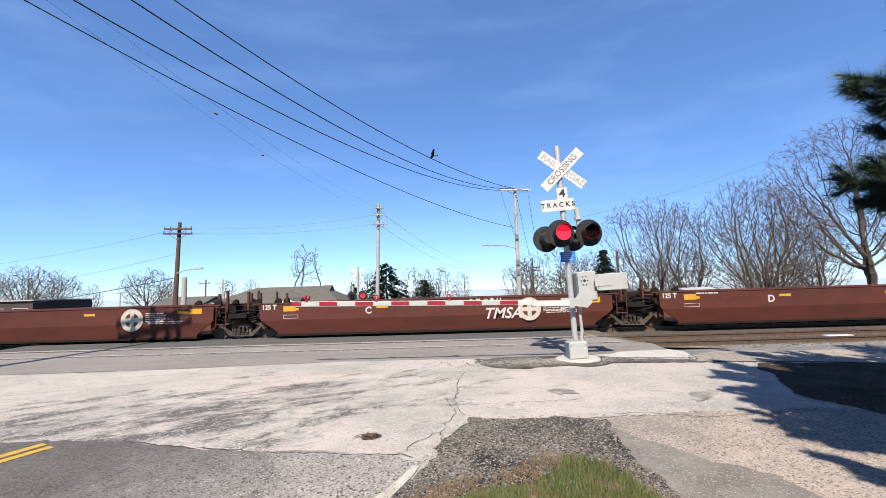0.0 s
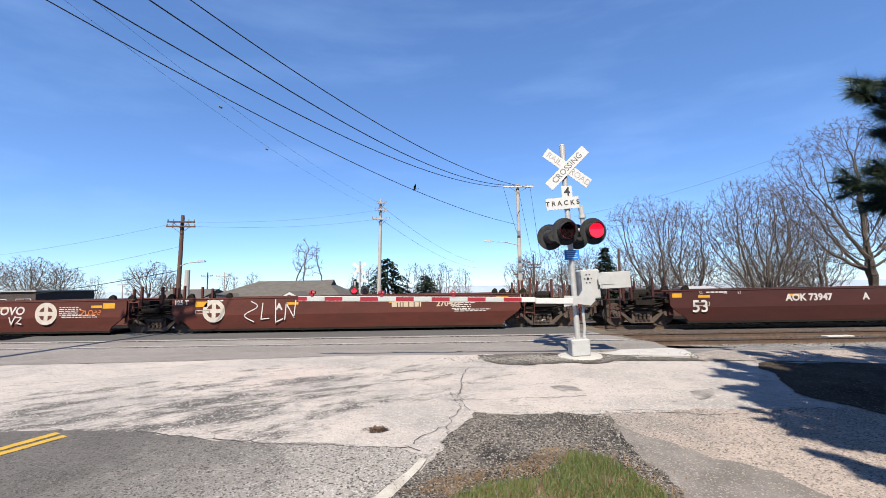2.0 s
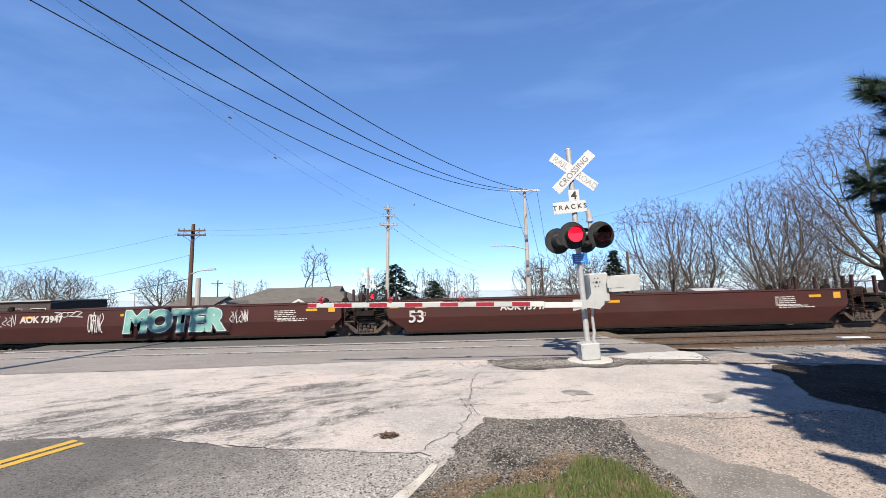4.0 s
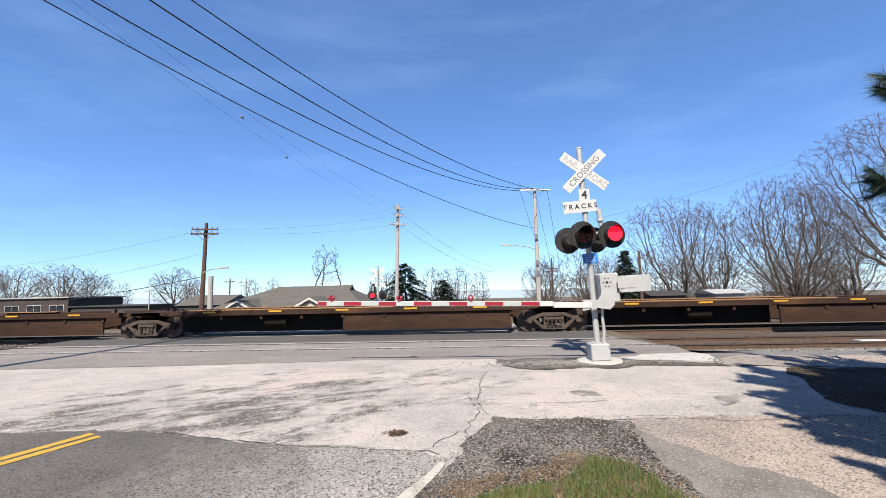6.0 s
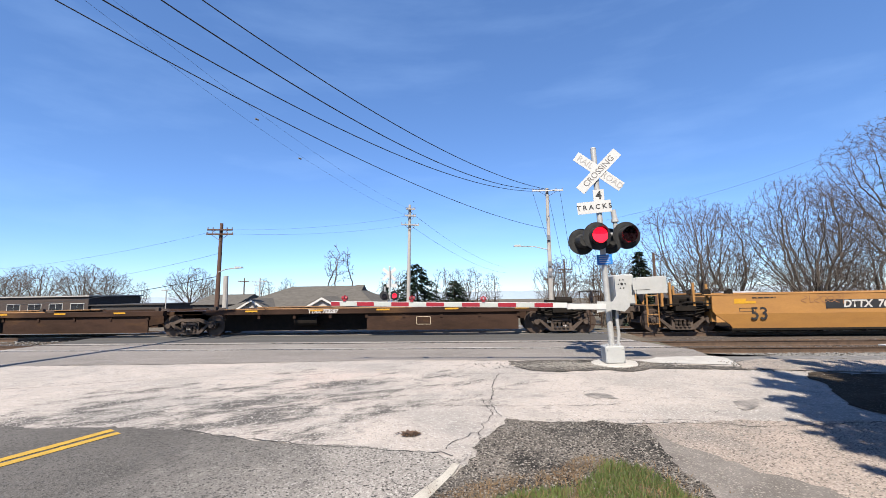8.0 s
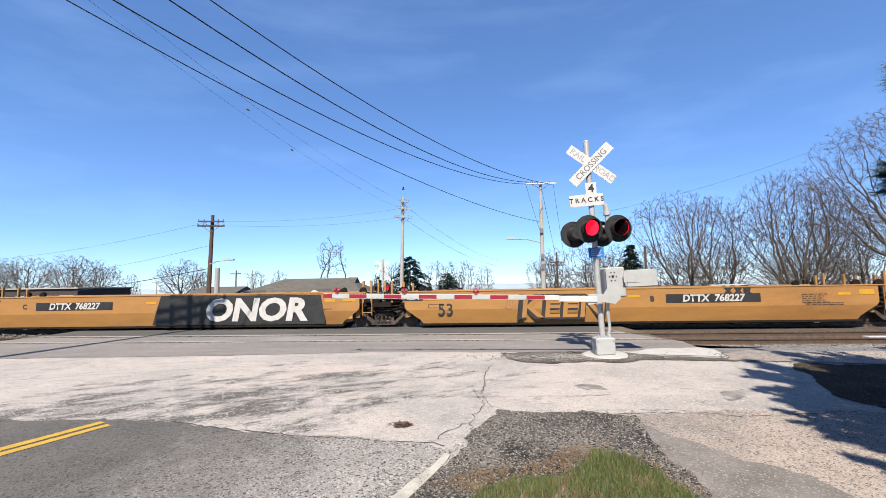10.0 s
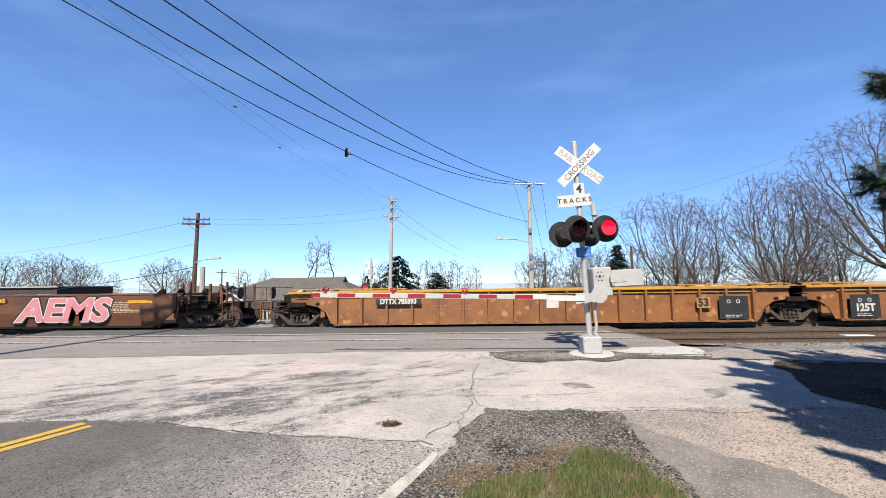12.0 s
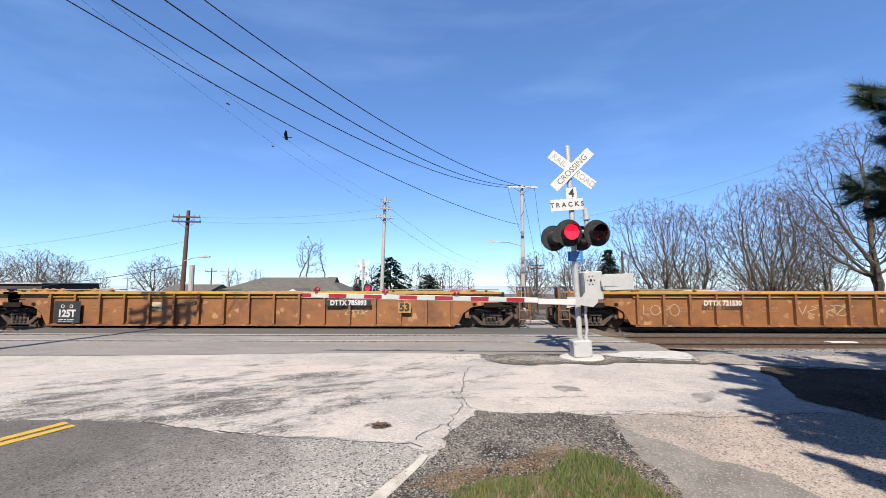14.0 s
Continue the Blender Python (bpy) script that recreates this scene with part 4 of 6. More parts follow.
# ochre ribbed units
S_J = 277.38
for i in range(4):
    L = 18.35
    s0 = S_J + i * L if i < 3 else 336.18
    c = add_car(s0, L, OCHRE, "ribbed", "weathered ochre well car unit with steel ribs", seed=40 + i,
                left="coupler" if i in (0, 3) else "joint", right="coupler" if i == 2 else "joint", top=1.3, chord=RIB)
    yr = -1.366
    for x, z0, z1, w in ((1.75, 0.2, 1.0, 1.02), (L - 2.8, 0.2, 1.0, 1.02)):
        if (x < 5 and i in (1, 2)) or (x > 5 and i in (0, 1)):
            panel("number_board", c, x, x + w, 0.2, 1.02, yr - 0.135, INK, "black notice board")
            if x < 5:
                words("lettering", "125T", 0.36, WHITE, c, x + 0.5, yr - 0.14, 0.55, bold=0.018, depth=0, wide=0.9)
            bars("stencil_lines", c, x + 0.2, 0.32, 2, 0.6, 0.025, 0.06, yr - 0.14, WHITE, i)
            words("lettering", "o  o", 0.3, WHITE, c, x + 0.5, yr - 0.14, 0.85, depth=0)
    xn = {0: 3.9, 1: None, 2: L - 5.4, 3: 4.6}[i]
    if xn:
        if i < 3:
            panel("number_board", c, xn - 0.85, xn + 0.85, 0.86, 1.06, yr - 0.14, INK)
        words("lettering", "DTTX 785893" if i < 3 else "DTTX 721530", 0.25, WHITE, c, xn, yr - 0.145, 0.96, bold=0.012, wide=0.92, depth=0)
    if i in (0, 1, 2):
        x53 = {0: L - 3.35, 1: L - 3.35, 2: L - 3.3}[i]
        panel("number_board", c, x53 - 0.24, x53 + 0.24, 0.6, 0.98, yr - 0.135, RIB)
        words("lettering", "53", 0.38, INK, c, x53, yr - 0.14, 0.79, bold=0.02, depth=0)
        panel("notice_plate", c, 9.4 if i == 0 else 5.3, 9.85 if i == 0 else 5.8, 0.66, 0.98, yr - 0.003, CREAM if i else WHITE, "pale plate")
    for k in range(4):
        x = 3.1 + 1.0 * k
        bars("stencil_lines", c, x, 0.75, 2, 0.6, 0.06, 0.12, yr - 0.003, GHOST, 50 + k + i)
    if i == 1:
        bars("lettering_bars", c, 9.0, 0.78, 1, 0.9, 0.26, 0.3, yr - 0.003, ORANGE_SPRAY, 3)
    if i == 2:
        words("lettering", "NWG33A", 0.16, CREAM, c, L - 11.6, yr - 0.004, 0.95, depth=0)
        scrawl(c, L - 5.6, 0.62, 0.9, 0.2, CREAM, 60, 5, 0.01, yr - 0.003)
    if i == 3:
        scrawl(c, 1.7, 0.7, 1.4, 0.4, CREAM, 61, 4, 0.012, yr - 0.003)
        scrawl(c, 7.4, 0.7, 2.0, 0.4, CREAM, 62, 6, 0.012, yr - 0.003)
    part("reflector", boxes((6.0, 8.4, -1.505, -1.5, 1.31, 1.37), (11.5, 13.6, -1.505, -1.5, 1.31, 1.37)), PLATE, c)
    # raised running boards at the ends
    for x0, x1 in ((-0.2, 4.2), (L - 4.2, L + 0.2)):
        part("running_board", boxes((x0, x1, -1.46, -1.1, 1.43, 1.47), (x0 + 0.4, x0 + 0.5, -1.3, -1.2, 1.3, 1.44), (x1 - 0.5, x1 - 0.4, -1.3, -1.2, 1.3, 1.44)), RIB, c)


# ---- spine car ----
def spine_unit(s0, L, left, right, seed):
    car = thing("spine_car", "rusty low spine car unit with narrow deck", "spine car", None, "cars of the freight train")
    # centre beam, deep in the middle
    prof = [(-0.3, 0.62), (-0.3, 1.0), (L + 0.3, 1.0), (L + 0.3, 0.62), (L - 1.5, 0.55), (L - 3.0, 0.3), (L * 0.62, 0.26), (3.0, 0.3), (1.5, 0.55)]
    part("centre_beam", prism(bmesh.new(), prof, "y", -0.35, 0.35), SPINE, car)
    part("side_web", boxes((L * 0.5, L - 1.6, -1.32, -1.26, 0.22, 0.95), (L * 0.5, L - 1.6, 1.26, 1.32, 0.22, 0.95)), SPINE, car)
    for s in (-1, 1):
        part("side_sill", boxes((0.9, L - 0.9, min(1.2 * s, 1.42 * s), max(1.2 * s, 1.42 * s), 0.86, 1.06), bevel=0.012), SPINE, car)
        part("deck_edge", boxes((1.6, L * 0.62, min(1.05 * s, 1.4 * s), max(1.05 * s, 1.4 * s), 1.062, 1.09)), DECK_SUN, car, "tan deck edge with sunlight in its colour")
    arm = mesh_of("cross_arm", boxes((-0.13, 0.13, -1.38, 1.38, 0.86, 0.94), (-0.05, 0.05, -1.36, -1.26, 0.7, 0.87)), SPINE)
    for k in range(9):
        part("cross_arm", arm, None, car, at=pose(1.6 + (L - 3.2) * k / 8, 0, 0))
    plate = mesh_of("reflector", boxes((0, 0.5, -1.428, -1.422, 0.97, 1.03)), PLATE)
    for k in range(5):
        part("reflector", plate, None, car, at=pose(2.5 + k * 2.6, 0, 0))
    part("end_deck", boxes((-0.6, 0.9, -1.2, 1.2, 0.9, 1.02)), SPINE, car)
    part("end_deck", boxes((L - 0.9, L + 0.6, -1.2, 1.2, 0.895, 1.015)), SPINE, car)
    for x in (1.1, L - 1.3, L * 0.6):
        part("container_pedestal", box(bmesh.new(), x, x + 0.14, -1.34, -1.2, 1.06, 1.2), IRON, car)
        part("container_cone", prism(bmesh.new(), [(x + 0.2, 1.06), (x + 0.5, 1.06), (x + 0.42, 1.15), (x + 0.28, 1.15)], "y", -1.3, -1.15), IRON, car)
    bm = disc(bmesh.new(), (L * 0.3, -1.0, 0.6), (1, 0, 0), 0.2, 0.2, 0.9, 14)
    part("air_reservoir", bm, BLACK, car)
    # black panels put in for the shade below the open half of the deck
    part("underframe", boxes((1.3, L * 0.5 - 0.01, -0.82, -0.72, 0.2, 0.93), (1.3, L * 0.5 - 0.01, 0.42, 0.52, 0.2, 0.93)), BLACK, car)
    truck(car, 0)
    if right == "coupler":
        truck(car, L)
        end_gear(car, L, 1, SPINE, posts=False, coupler=True, seed=seed)
    if left == "coupler":
        end_gear(car, 0, -1, SPINE, posts=False, coupler=True, seed=seed)
    CARS.append((car, s0))
    return car


S_G = 113.93
for i in range(5):
    L = 15.9 if i < 4 else 14.6
    c = spine_unit(S_G + 15.9 * i, L, "coupler" if i == 0 else "joint", "coupler" if i == 4 else "joint", 70 + i)
    if i == 4:
        words("lettering", "TTAX 753287", 0.2, WHITE, c, 5.6, -1.424, 0.955, slant=0.2, depth=0, bold=0.008)
        bm = boxes((9.2, 9.75, -1.326, -1.322, 0.42, 0.44), (9.2, 9.75, -1.326, -1.322, 0.7, 0.72), (9.2, 9.22, -1.326, -1.322, 0.42, 0.72), (9.73, 9.75, -1.326, -1.322, 0.42, 0.72))
        part("stencil_frame", bm, CREAM, c)


# ---- crossing signal with its gate ----
GALV = mat("weathered_aluminium", (0.74, 0.74, 0.73), (0.56, 0.56, 0.56), 5.0, 0.45, metal=0.25, bump=0.1, fine=0.12)
SIGN_WHITE = mat("reflective_white_sheet", (0.8, 0.8, 0.8), (0.7, 0.7, 0.7), 6.0, 0.5, fine=0.05)
FADED = mat("faded_black_letters", (0.16, 0.15, 0.15), (0.3, 0.29, 0.29), 12.0, 0.6)
WORN_INK = mat("nearly_worn_off_letters", (0.34, 0.33, 0.33), (0.6, 0.6, 0.6), 14.0, 0.6)
SIGNAL_BLACK = mat("matt_black_enamel", (0.018, 0.018, 0.02), (0.03, 0.03, 0.03), 5.0, 0.5, coat=0.2)
LENS_DARK = mat("dark_red_glass", (0.007, 0.001, 0.002), (0.01, 0.001, 0.002), 20.0, 0.3, coat=0.1)
LENS_LIT = glow("lit_red_lens", (1.0, 0.004, 0.02), 0.9)
BLUE_SIGN = mat("blue_enamel", (0.03, 0.27, 0.85), (0.04, 0.3, 0.88), 5.0, 0.4)
PALE_GREY = mat("pale_grey_enamel", (0.62, 0.63, 0.63), (0.5, 0.51, 0.51), 3.0, 0.5, bump=0.1, fine=0.08, c3=(0.4, 0.38, 0.35), scale3=1.5, lo3=0.6)
ARM_RED = mat("red_reflective_tape", (0.42, 0.012, 0.03), (0.33, 0.012, 0.03), 4.0, 0.45)
ARM_GREY = mat("dull_white_tape", (0.62, 0.66, 0.64), (0.52, 0.56, 0.54), 4.0, 0.5)
FLASHERS = []


def flasher(parent, x, y, z, face, phase, r=0.3, small=False):
    """A round lamp with its background disc, hood and a lens that turns its lit or its dark face out. face: -1 towards -y."""
    f = face
    housing = part("lamp_housing", disc(disc(bmesh.new(), (0, 0.02 * -f, 0), (0, -f, 0), 0.17, 0.12, 0.2, 20), (0, 0, 0), (0, f, 0), r, r, 0.015, 32), SIGNAL_BLACK, parent, "black lamp housing with round background", at=pose(x, y, z))
    bm = bmesh.new()
    n_ = 14
    rows_ = []
    for k in range(n_ + 1):
        a = math.radians(-35 + 250 * k / n_)
        rows_.append([bm.verts.new((rr * math.cos(a), yy * f, rr * math.sin(a))) for rr, yy in ((0.185, 0.016), (0.18, 0.016 + 0.3 * (0.4 + 0.6 * max(0, math.sin(a)))), (0.172, 0.016 + 0.3 * (0.4 + 0.6 * max(0, math.sin(a)))), (0.176, 0.016))])
    for a, b in zip(rows_, rows_[1:]):
        for j in range(4):
            bm.faces.new((a[j], b[j], b[(j + 1) % 4], a[(j + 1) % 4]))
    for a, b in (((0.166, 0.014), (0.166, 0.186)), ((0.172, 0.186), (0.172, 0.014))):
        ra = [bm.verts.new((a[0] * math.cos(2 * math.pi * k / 24), a[1] * f, a[0] * math.sin(2 * math.pi * k / 24))) for k in range(24)]
        rb = [bm.verts.new((b[0] * math.cos(2 * math.pi * k / 24), b[1] * f, b[0] * math.sin(2 * math.pi * k / 24))) for k in range(24)]
        for k in range(24):
            bm.faces.new((ra[k], ra[(k + 1) % 24], rb[(k + 1) % 24], rb[k]))
    part("hood", bm, SIGNAL_BLACK, housing)
    bm = bmesh.new()
    ring = 28
    for yy, mi in ((0.004 * f, 0), (-0.004 * f, 1)):
        vs = [bm.verts.new((0.163 * math.cos(2 * math.pi * k / ring), yy, 0.163 * math.sin(2 * math.pi * k / ring))) for k in range(ring)]
        fc = bm.faces.new(vs)
        fc.material_index = mi
    bm.normal_update()
    lens = part("lens", bm, [LENS_LIT, LENS_DARK], housing, "round red lens", at=pose(0, 0.178 * f, 0))
    FLASHERS.append((lens, 0.178 * f, phase))
    return housing


def blade(parent, angle, y, text, material, z=4.23):
    m = pose(0.05, y, z) @ pose(0, 0, 0, 0, -angle, 0)
    bm = box(bmesh.new(), -0.61, 0.61, -0.004, 0.004, -0.115, 0.115, bevel=0.003)
    b = part("crossbuck_blade", bm, SIGN_WHITE, parent, "white blade with worn black letters", at=m)
    for word, x in text:
        words("lettering", word, 0.19, material, b, x, -0.0055, -0.0, depth=0.0005, bold=0.001, wide=1.0)
    return b


def round_bolt(bm, x, y, z, r=0.018):
    disc(bm, (x, y, z), (0, -1, 0), r, r * 0.8, 0.012, 8)


def crossing_signal(at, with_arm=True, label="", small=False):
    s = thing("crossing_signal", label, "railway signal", at)
    part("foundation", disc(bmesh.new(), (0, 0, -0.03), (0, 0, 1), 0.5, 0.46, 0.07, 20), CONCRETE, s, "round concrete footing")
    part("mast", tube(bmesh.new(), [(0, 0, 0.02), (0, 0, 4.78)], 0.062, 16), GALV, s, "round weathered aluminium mast", smooth=False)
    part("mast_cap", disc(bmesh.new(), (0, 0, 4.78), (0, 0, 1), 0.066, 0.05, 0.03, 16), GALV, s)
    bm = box(bmesh.new(), -0.2, 0.2, -0.2, 0.16, 0.04, 0.4, bevel=0.02)
    jb = part("junction_box", bm, PALE_GREY, s, "pale grey cast base box")
    bm = bmesh.new()
    for x in (-0.16, 0.16):
        for z in (0.1, 0.34):
            round_bolt(bm, x, -0.2, z)
    for x in (-0.12, 0.0, 0.12):
        disc(bm, (x, -0.12, 0.4), (0, 0, 1), 0.03, 0.025, 0.05, 8)
    part("bolts", bm, GALV, jb)
    blade(s, 43, -0.09, [("CROSSING", 0)], FADED)
    blade(s, -40, -0.078, [("RAIL", -0.36), ("ROAD", 0.36)], WORN_INK)
    part("sign_bracket", boxes((-0.08, 0.08, -0.075, 0.07, 4.19, 4.27), (-0.08, 0.08, -0.075, 0.07, 3.5, 3.56)), GALV, s)
    bm = box(bmesh.new(), -0.12, 0.12, -0.085, -0.08, 3.52, 3.82, bevel=0.004)
    pl = part("count_plate", bm, SIGN_WHITE, s, "white plate with the number of tracks")
    words("lettering", "4", 0.26, SIGNAL_BLACK, pl, 0.0, -0.088, 3.68, depth=0.0005, bold=0.006)
    bm = box(bmesh.new(), -0.37, 0.37, -0.091, -0.086, 3.29, 3.56, bevel=0.004)
    pl = part("count_plate", bm, SIGN_WHITE, s, "white plate with black lettering", at=pose(0, 0, 0, 0, -2, 0))
    words("lettering", "T R A C K S", 0.15, SIGNAL_BLACK, pl, 0.0, -0.0935, 3.425, depth=0.0005, bold=0.003)
    # lamps
    c, n_ = math.cos(radians(18)), math.sin(radians(18))
    bm = tube(bmesh.new(), [(-0.4 * c, -0.4 * n_, 2.82), (0.45 * c, 0.45 * n_, 2.82)], 0.035, 8)
    box(bm, -0.09, 0.09, -0.09, 0.09, 2.75, 2.9)
    part("lamp_arm", bm, GALV, s)
    for sx, phase in ((-1, 0), (1, 1)):
        for face in (-1, 1):
            x, y = 0.04 + sx * 0.36 * c, sx * 0.36 * n_
            h = flasher(s, x - face * 0.3 * n_, y + face * 0.3 * c, 2.74, -1 if face == -1 else 1, phase, small=small)
            h.matrix_basis = pose(x - face * 0.3 * n_, y + face * 0.3 * c, 2.74 if face < 0 else 2.7, 0, 0, 6)
    bm = tube(bmesh.new(), [(0.34, 0.05, 2.9), (0.34, 0.05, 3.1)], 0.05, 10)
    disc(bm, (0.34, 0.05, 3.08), (0, 0, 1), 0.08, 0.075, 0.07, 12)
    tube(bm, [(0.34, 0.05, 3.15), (0.32, 0.05, 3.36)], 0.06, 12, 0.055)
    part("bell", bm, GALV, s, "cast crossing bell on a short pipe")
    bl = part("notice", box(bmesh.new(), -0.17, 0.16, -0.09, -0.083, 2.14, 2.36), BLUE_SIGN, s, "small blue notice with white lines")
    bm = bmesh.new()
    for k in range(4):
        box(bm, -0.12, 0.12 - 0.03 * (k % 2), -0.0925, -0.0905, 2.18 + 0.045 * k, 2.195 + 0.045 * k)
    part("notice_lines", bm, SIGN_WHITE, bl)
    part("conduit", tube(bmesh.new(), [(0.1, -0.08, 0.38), (0.14, -0.09, 0.62), (0.13, -0.09, 0.95), (0.16, -0.1, 1.2)], 0.034, 8), GALV, s, "pale cable pipe beside the mast")
    # gate mechanism
    bm = bmesh.new()
    prism(bm, [(-0.02, 1.17), (0.25, 1.12), (0.36, 1.22), (0.38, 1.45), (0.38, 1.86), (0.26, 1.9), (0.1, 1.84), (0.1, 1.45), (0.02, 1.34), (-0.3, 1.36), (-0.32, 1.12)], "y", -0.28, -0.25)
    crank = part("gate_crank", bm, PALE_GREY, s, "white curved crank plate")
    bm = bmesh.new()
    for k in range(6):
        a = 2 * math.pi * k / 6
        round_bolt(bm, 0.24 + 0.07 * math.cos(a), -0.28, 1.7 + 0.1 * math.sin(a), 0.016)
    round_bolt(bm, 0.24, -0.28, 1.7, 0.03)
    part("bolts", bm, SIGNAL_BLACK, crank)
    bm = box(bmesh.new(), 0.1, 0.52, -0.22, 0.25, 1.25, 1.9, bevel=0.03)
    part("gate_mechanism", bm, PALE_GREY, s, "pale grey gate machine housing")
    for y0 in (-0.3, 0.27):
        bm = box(bmesh.new(), 0.52, 1.15, y0, y0 + 0.03, 1.46, 1.82, bevel=0.01)
        box(bm, 0.45, 0.8, y0 + (-0.012 if y0 < 0 else 0.03), y0 + (0.0 if y0 < 0 else 0.042), 1.56, 1.76)
        part("counterweight_arm", bm, PALE_GREY, s, "flat counterweight plate")
    part("counterweight", box(bmesh.new(), 0.86, 1.12, -0.27, 0.27, 1.48, 1.8, bevel=0.015), PALE_GREY, s)
    if with_arm:
        # the arm lies level across the lane
        arm = part("gate_arm", boxes((-1.0, -0.2, -0.3, -0.23, 1.17, 1.29), (-6.18, -1.0, -0.28, -0.26, 1.2, 1.31), bevel=0.004), SIGN_WHITE, s, "lowered gate arm striped red and white", at=pose(0, 0, 0, 0, 1.2 + 2.1, 0))
        edges = [-6.18 + (0.2 if k else 0) + 0.39 * (k - 1 if k else 0) for k in range(14)]
        for k in range(13):
            bm = box(bmesh.new(), edges[k], edges[k + 1], -0.2835, -0.2805, 1.212, 1.298)
            part("stripe", bm, ARM_GREY if k % 2 else ARM_RED, arm)
        for x in (-5.87, -4.35, -2.78):
            bm = bmesh.new()
            box(bm, x - 0.03, x + 0.03, -0.3, -0.24, 1.31, 1.36)
            for d in (-1, 1):
                disc(bm, (x + 0.015 * d, -0.27, 1.385), (d, 0, 0), 0.045, 0.04, 0.05, 12)
            disc(bm, (x, -0.27, 1.42), (0, 0, 1), 0.022, 0.02, 0.025, 8)
            part("arm_lamp", bm, ARM_RED, arm, "small red arm lamp")
    else:
        arm = part("gate_arm", boxes((-1.0, -0.2, -0.3, -0.23, 1.17, 1.29), (-5.2, -1.0, -0.28, -0.26, 1.2, 1.31)), SIGN_WHITE, s, "lowered gate arm")
    return s


crossing_signal(pose(2.95, 9.48, 0, 0, -2.1, 0), label="crossing signal with crossbuck, red lamps and lowered gate")
FAR = crossing_signal(pose(-6.2, 29.2, -1.25, 0, 0, 180), with_arm=False, label="distant crossing signal beyond the tracks with red lamps", small=True)

# road-side debris
DEBRIS = mat("dead_leaves", (0.1, 0.06, 0.04), (0.17, 0.1, 0.06), 20.0, 0.9, bump=0.5)
bm = bmesh.new()
rnd = random.Random(5)
for k in range(30):
    x, y = rnd.gauss(0, 0.07), rnd.gauss(0, 0.025)
    a, l_, w_ = rnd.uniform(0, 6.28), rnd.uniform(0.03, 0.08), rnd.uniform(0.015, 0.03)
    z = rnd.uniform(0.0, 0.025)
    ca, sa = math.cos(a), math.sin(a)
    q = [(x + ca * l_, y + sa * l_, z), (x - sa * w_, y + ca * w_, z + 0.015), (x - ca * l_, y - sa * l_, z + rnd.uniform(0, 0.02)), (x + sa * w_, y - ca * w_, z + 0.006)]
    bm.faces.new([bm.verts.new(p) for p in q])
clump = tagged(new("debris", mesh_of("debris", bm, DEBRIS)), "flattened brown clump of leaves on the pavement", "debris")
clump.matrix_basis = pose(-0.74, 5.17, level(5.17) + 0.004)
# pale steel plate between the near rails
bm = box(bmesh.new(), -0.4, 0.4, -0.12, 0.12, -0.15, -0.06, bevel=0.01)
tagged(part("rail_box", bm, SIGN_WHITE, None, at=pose(11.7, 12.9, 0.0)), "low white metal box between the rails", "box")


# ---- poles and wires ----
POLE_GREY = mat("weathered_grey_pole", (0.6, 0.57, 0.54), (0.46, 0.43, 0.4), 3.0, 0.9, bump=0.6, bscale=40, fine=0.2, squeeze=(3, 3, 0.3))
POLE_BROWN = mat("brown_creosote_pole", (0.16, 0.085, 0.055), (0.1, 0.055, 0.04), 3.0, 0.9, bump=0.6, bscale=40, fine=0.2, squeeze=(3, 3, 0.3))
WIRE = mat("black_cable", (0.015, 0.016, 0.02), (0.02, 0.02, 0.025), 3.0, 0.6)
CERAMIC = mat("glazed_insulator", (0.3, 0.3, 0.32), (0.2, 0.2, 0.22), 9.0, 0.3)


def pole(x, y, top, r, material, label, arms=(), lean=(0, 0), turn=0.0, group="utility poles", arm_material=None):
    base = level(y)
    p = thing("utility_pole", label, "utility pole", pose(x, y, base), group)
    h = top - base
    part("pole_shaft", tube(bmesh.new(), [(0, 0, -0.2), (lean[0] * 0.5, lean[1] * 0.5, h * 0.5), (lean[0], lean[1], h)], r, 10, r * 0.62), material, p)
    ca, sa = math.cos(radians(turn)), math.sin(radians(turn))
    for z, half in arms:
        k = (z - base) / h
        ox, oy = lean[0] * k, lean[1] * k
        m = pose(ox, oy, z - base, 0, 0, turn)
        a = part("crossarm", boxes((-half, half, -r - 0.1, -r + 0.0, -0.06, 0.06), bevel=0.01), arm_material or material, p, at=m)
        for q in (-0.95, -0.55, 0.55, 0.95):
            bm = disc(bmesh.new(), (q * half, -r - 0.05, 0.06), (0, 0, 1), 0.05, 0.035, 0.14, 8)
            part("insulator", bm, CERAMIC, a)
        bm = bmesh.new()
        for sgn in (-1, 1):
            tube(bm, [(sgn * half * 0.6, -r - 0.05, -0.05), (0, -r, -0.5)], 0.02, 4)
        part("arm_brace", bm, CERAMIC, a)
    return p


def street_light(p, z, dx, dz, base):
    bm = tube(bmesh.new(), [(0, -0.1, z - base), (dx * 0.5, -0.15, z - base + dz * 0.8), (dx, -0.15, z - base + dz)], 0.04, 6)
    a = part("lamp_bracket", bm, POLE_GREY, p)
    s = 1 if dx > 0 else -1
    bm = prism(bmesh.new(), [(dx - 0.1 * s, z - base + dz - 0.05), (dx + 0.55 * s, z - base + dz - 0.02), (dx + 0.5 * s, z - base + dz + 0.1), (dx, z - base + dz + 0.12)], "y", -0.28, -0.02)
    part("lamp_head", bm, PALE_GREY, p, "pale street-light head")


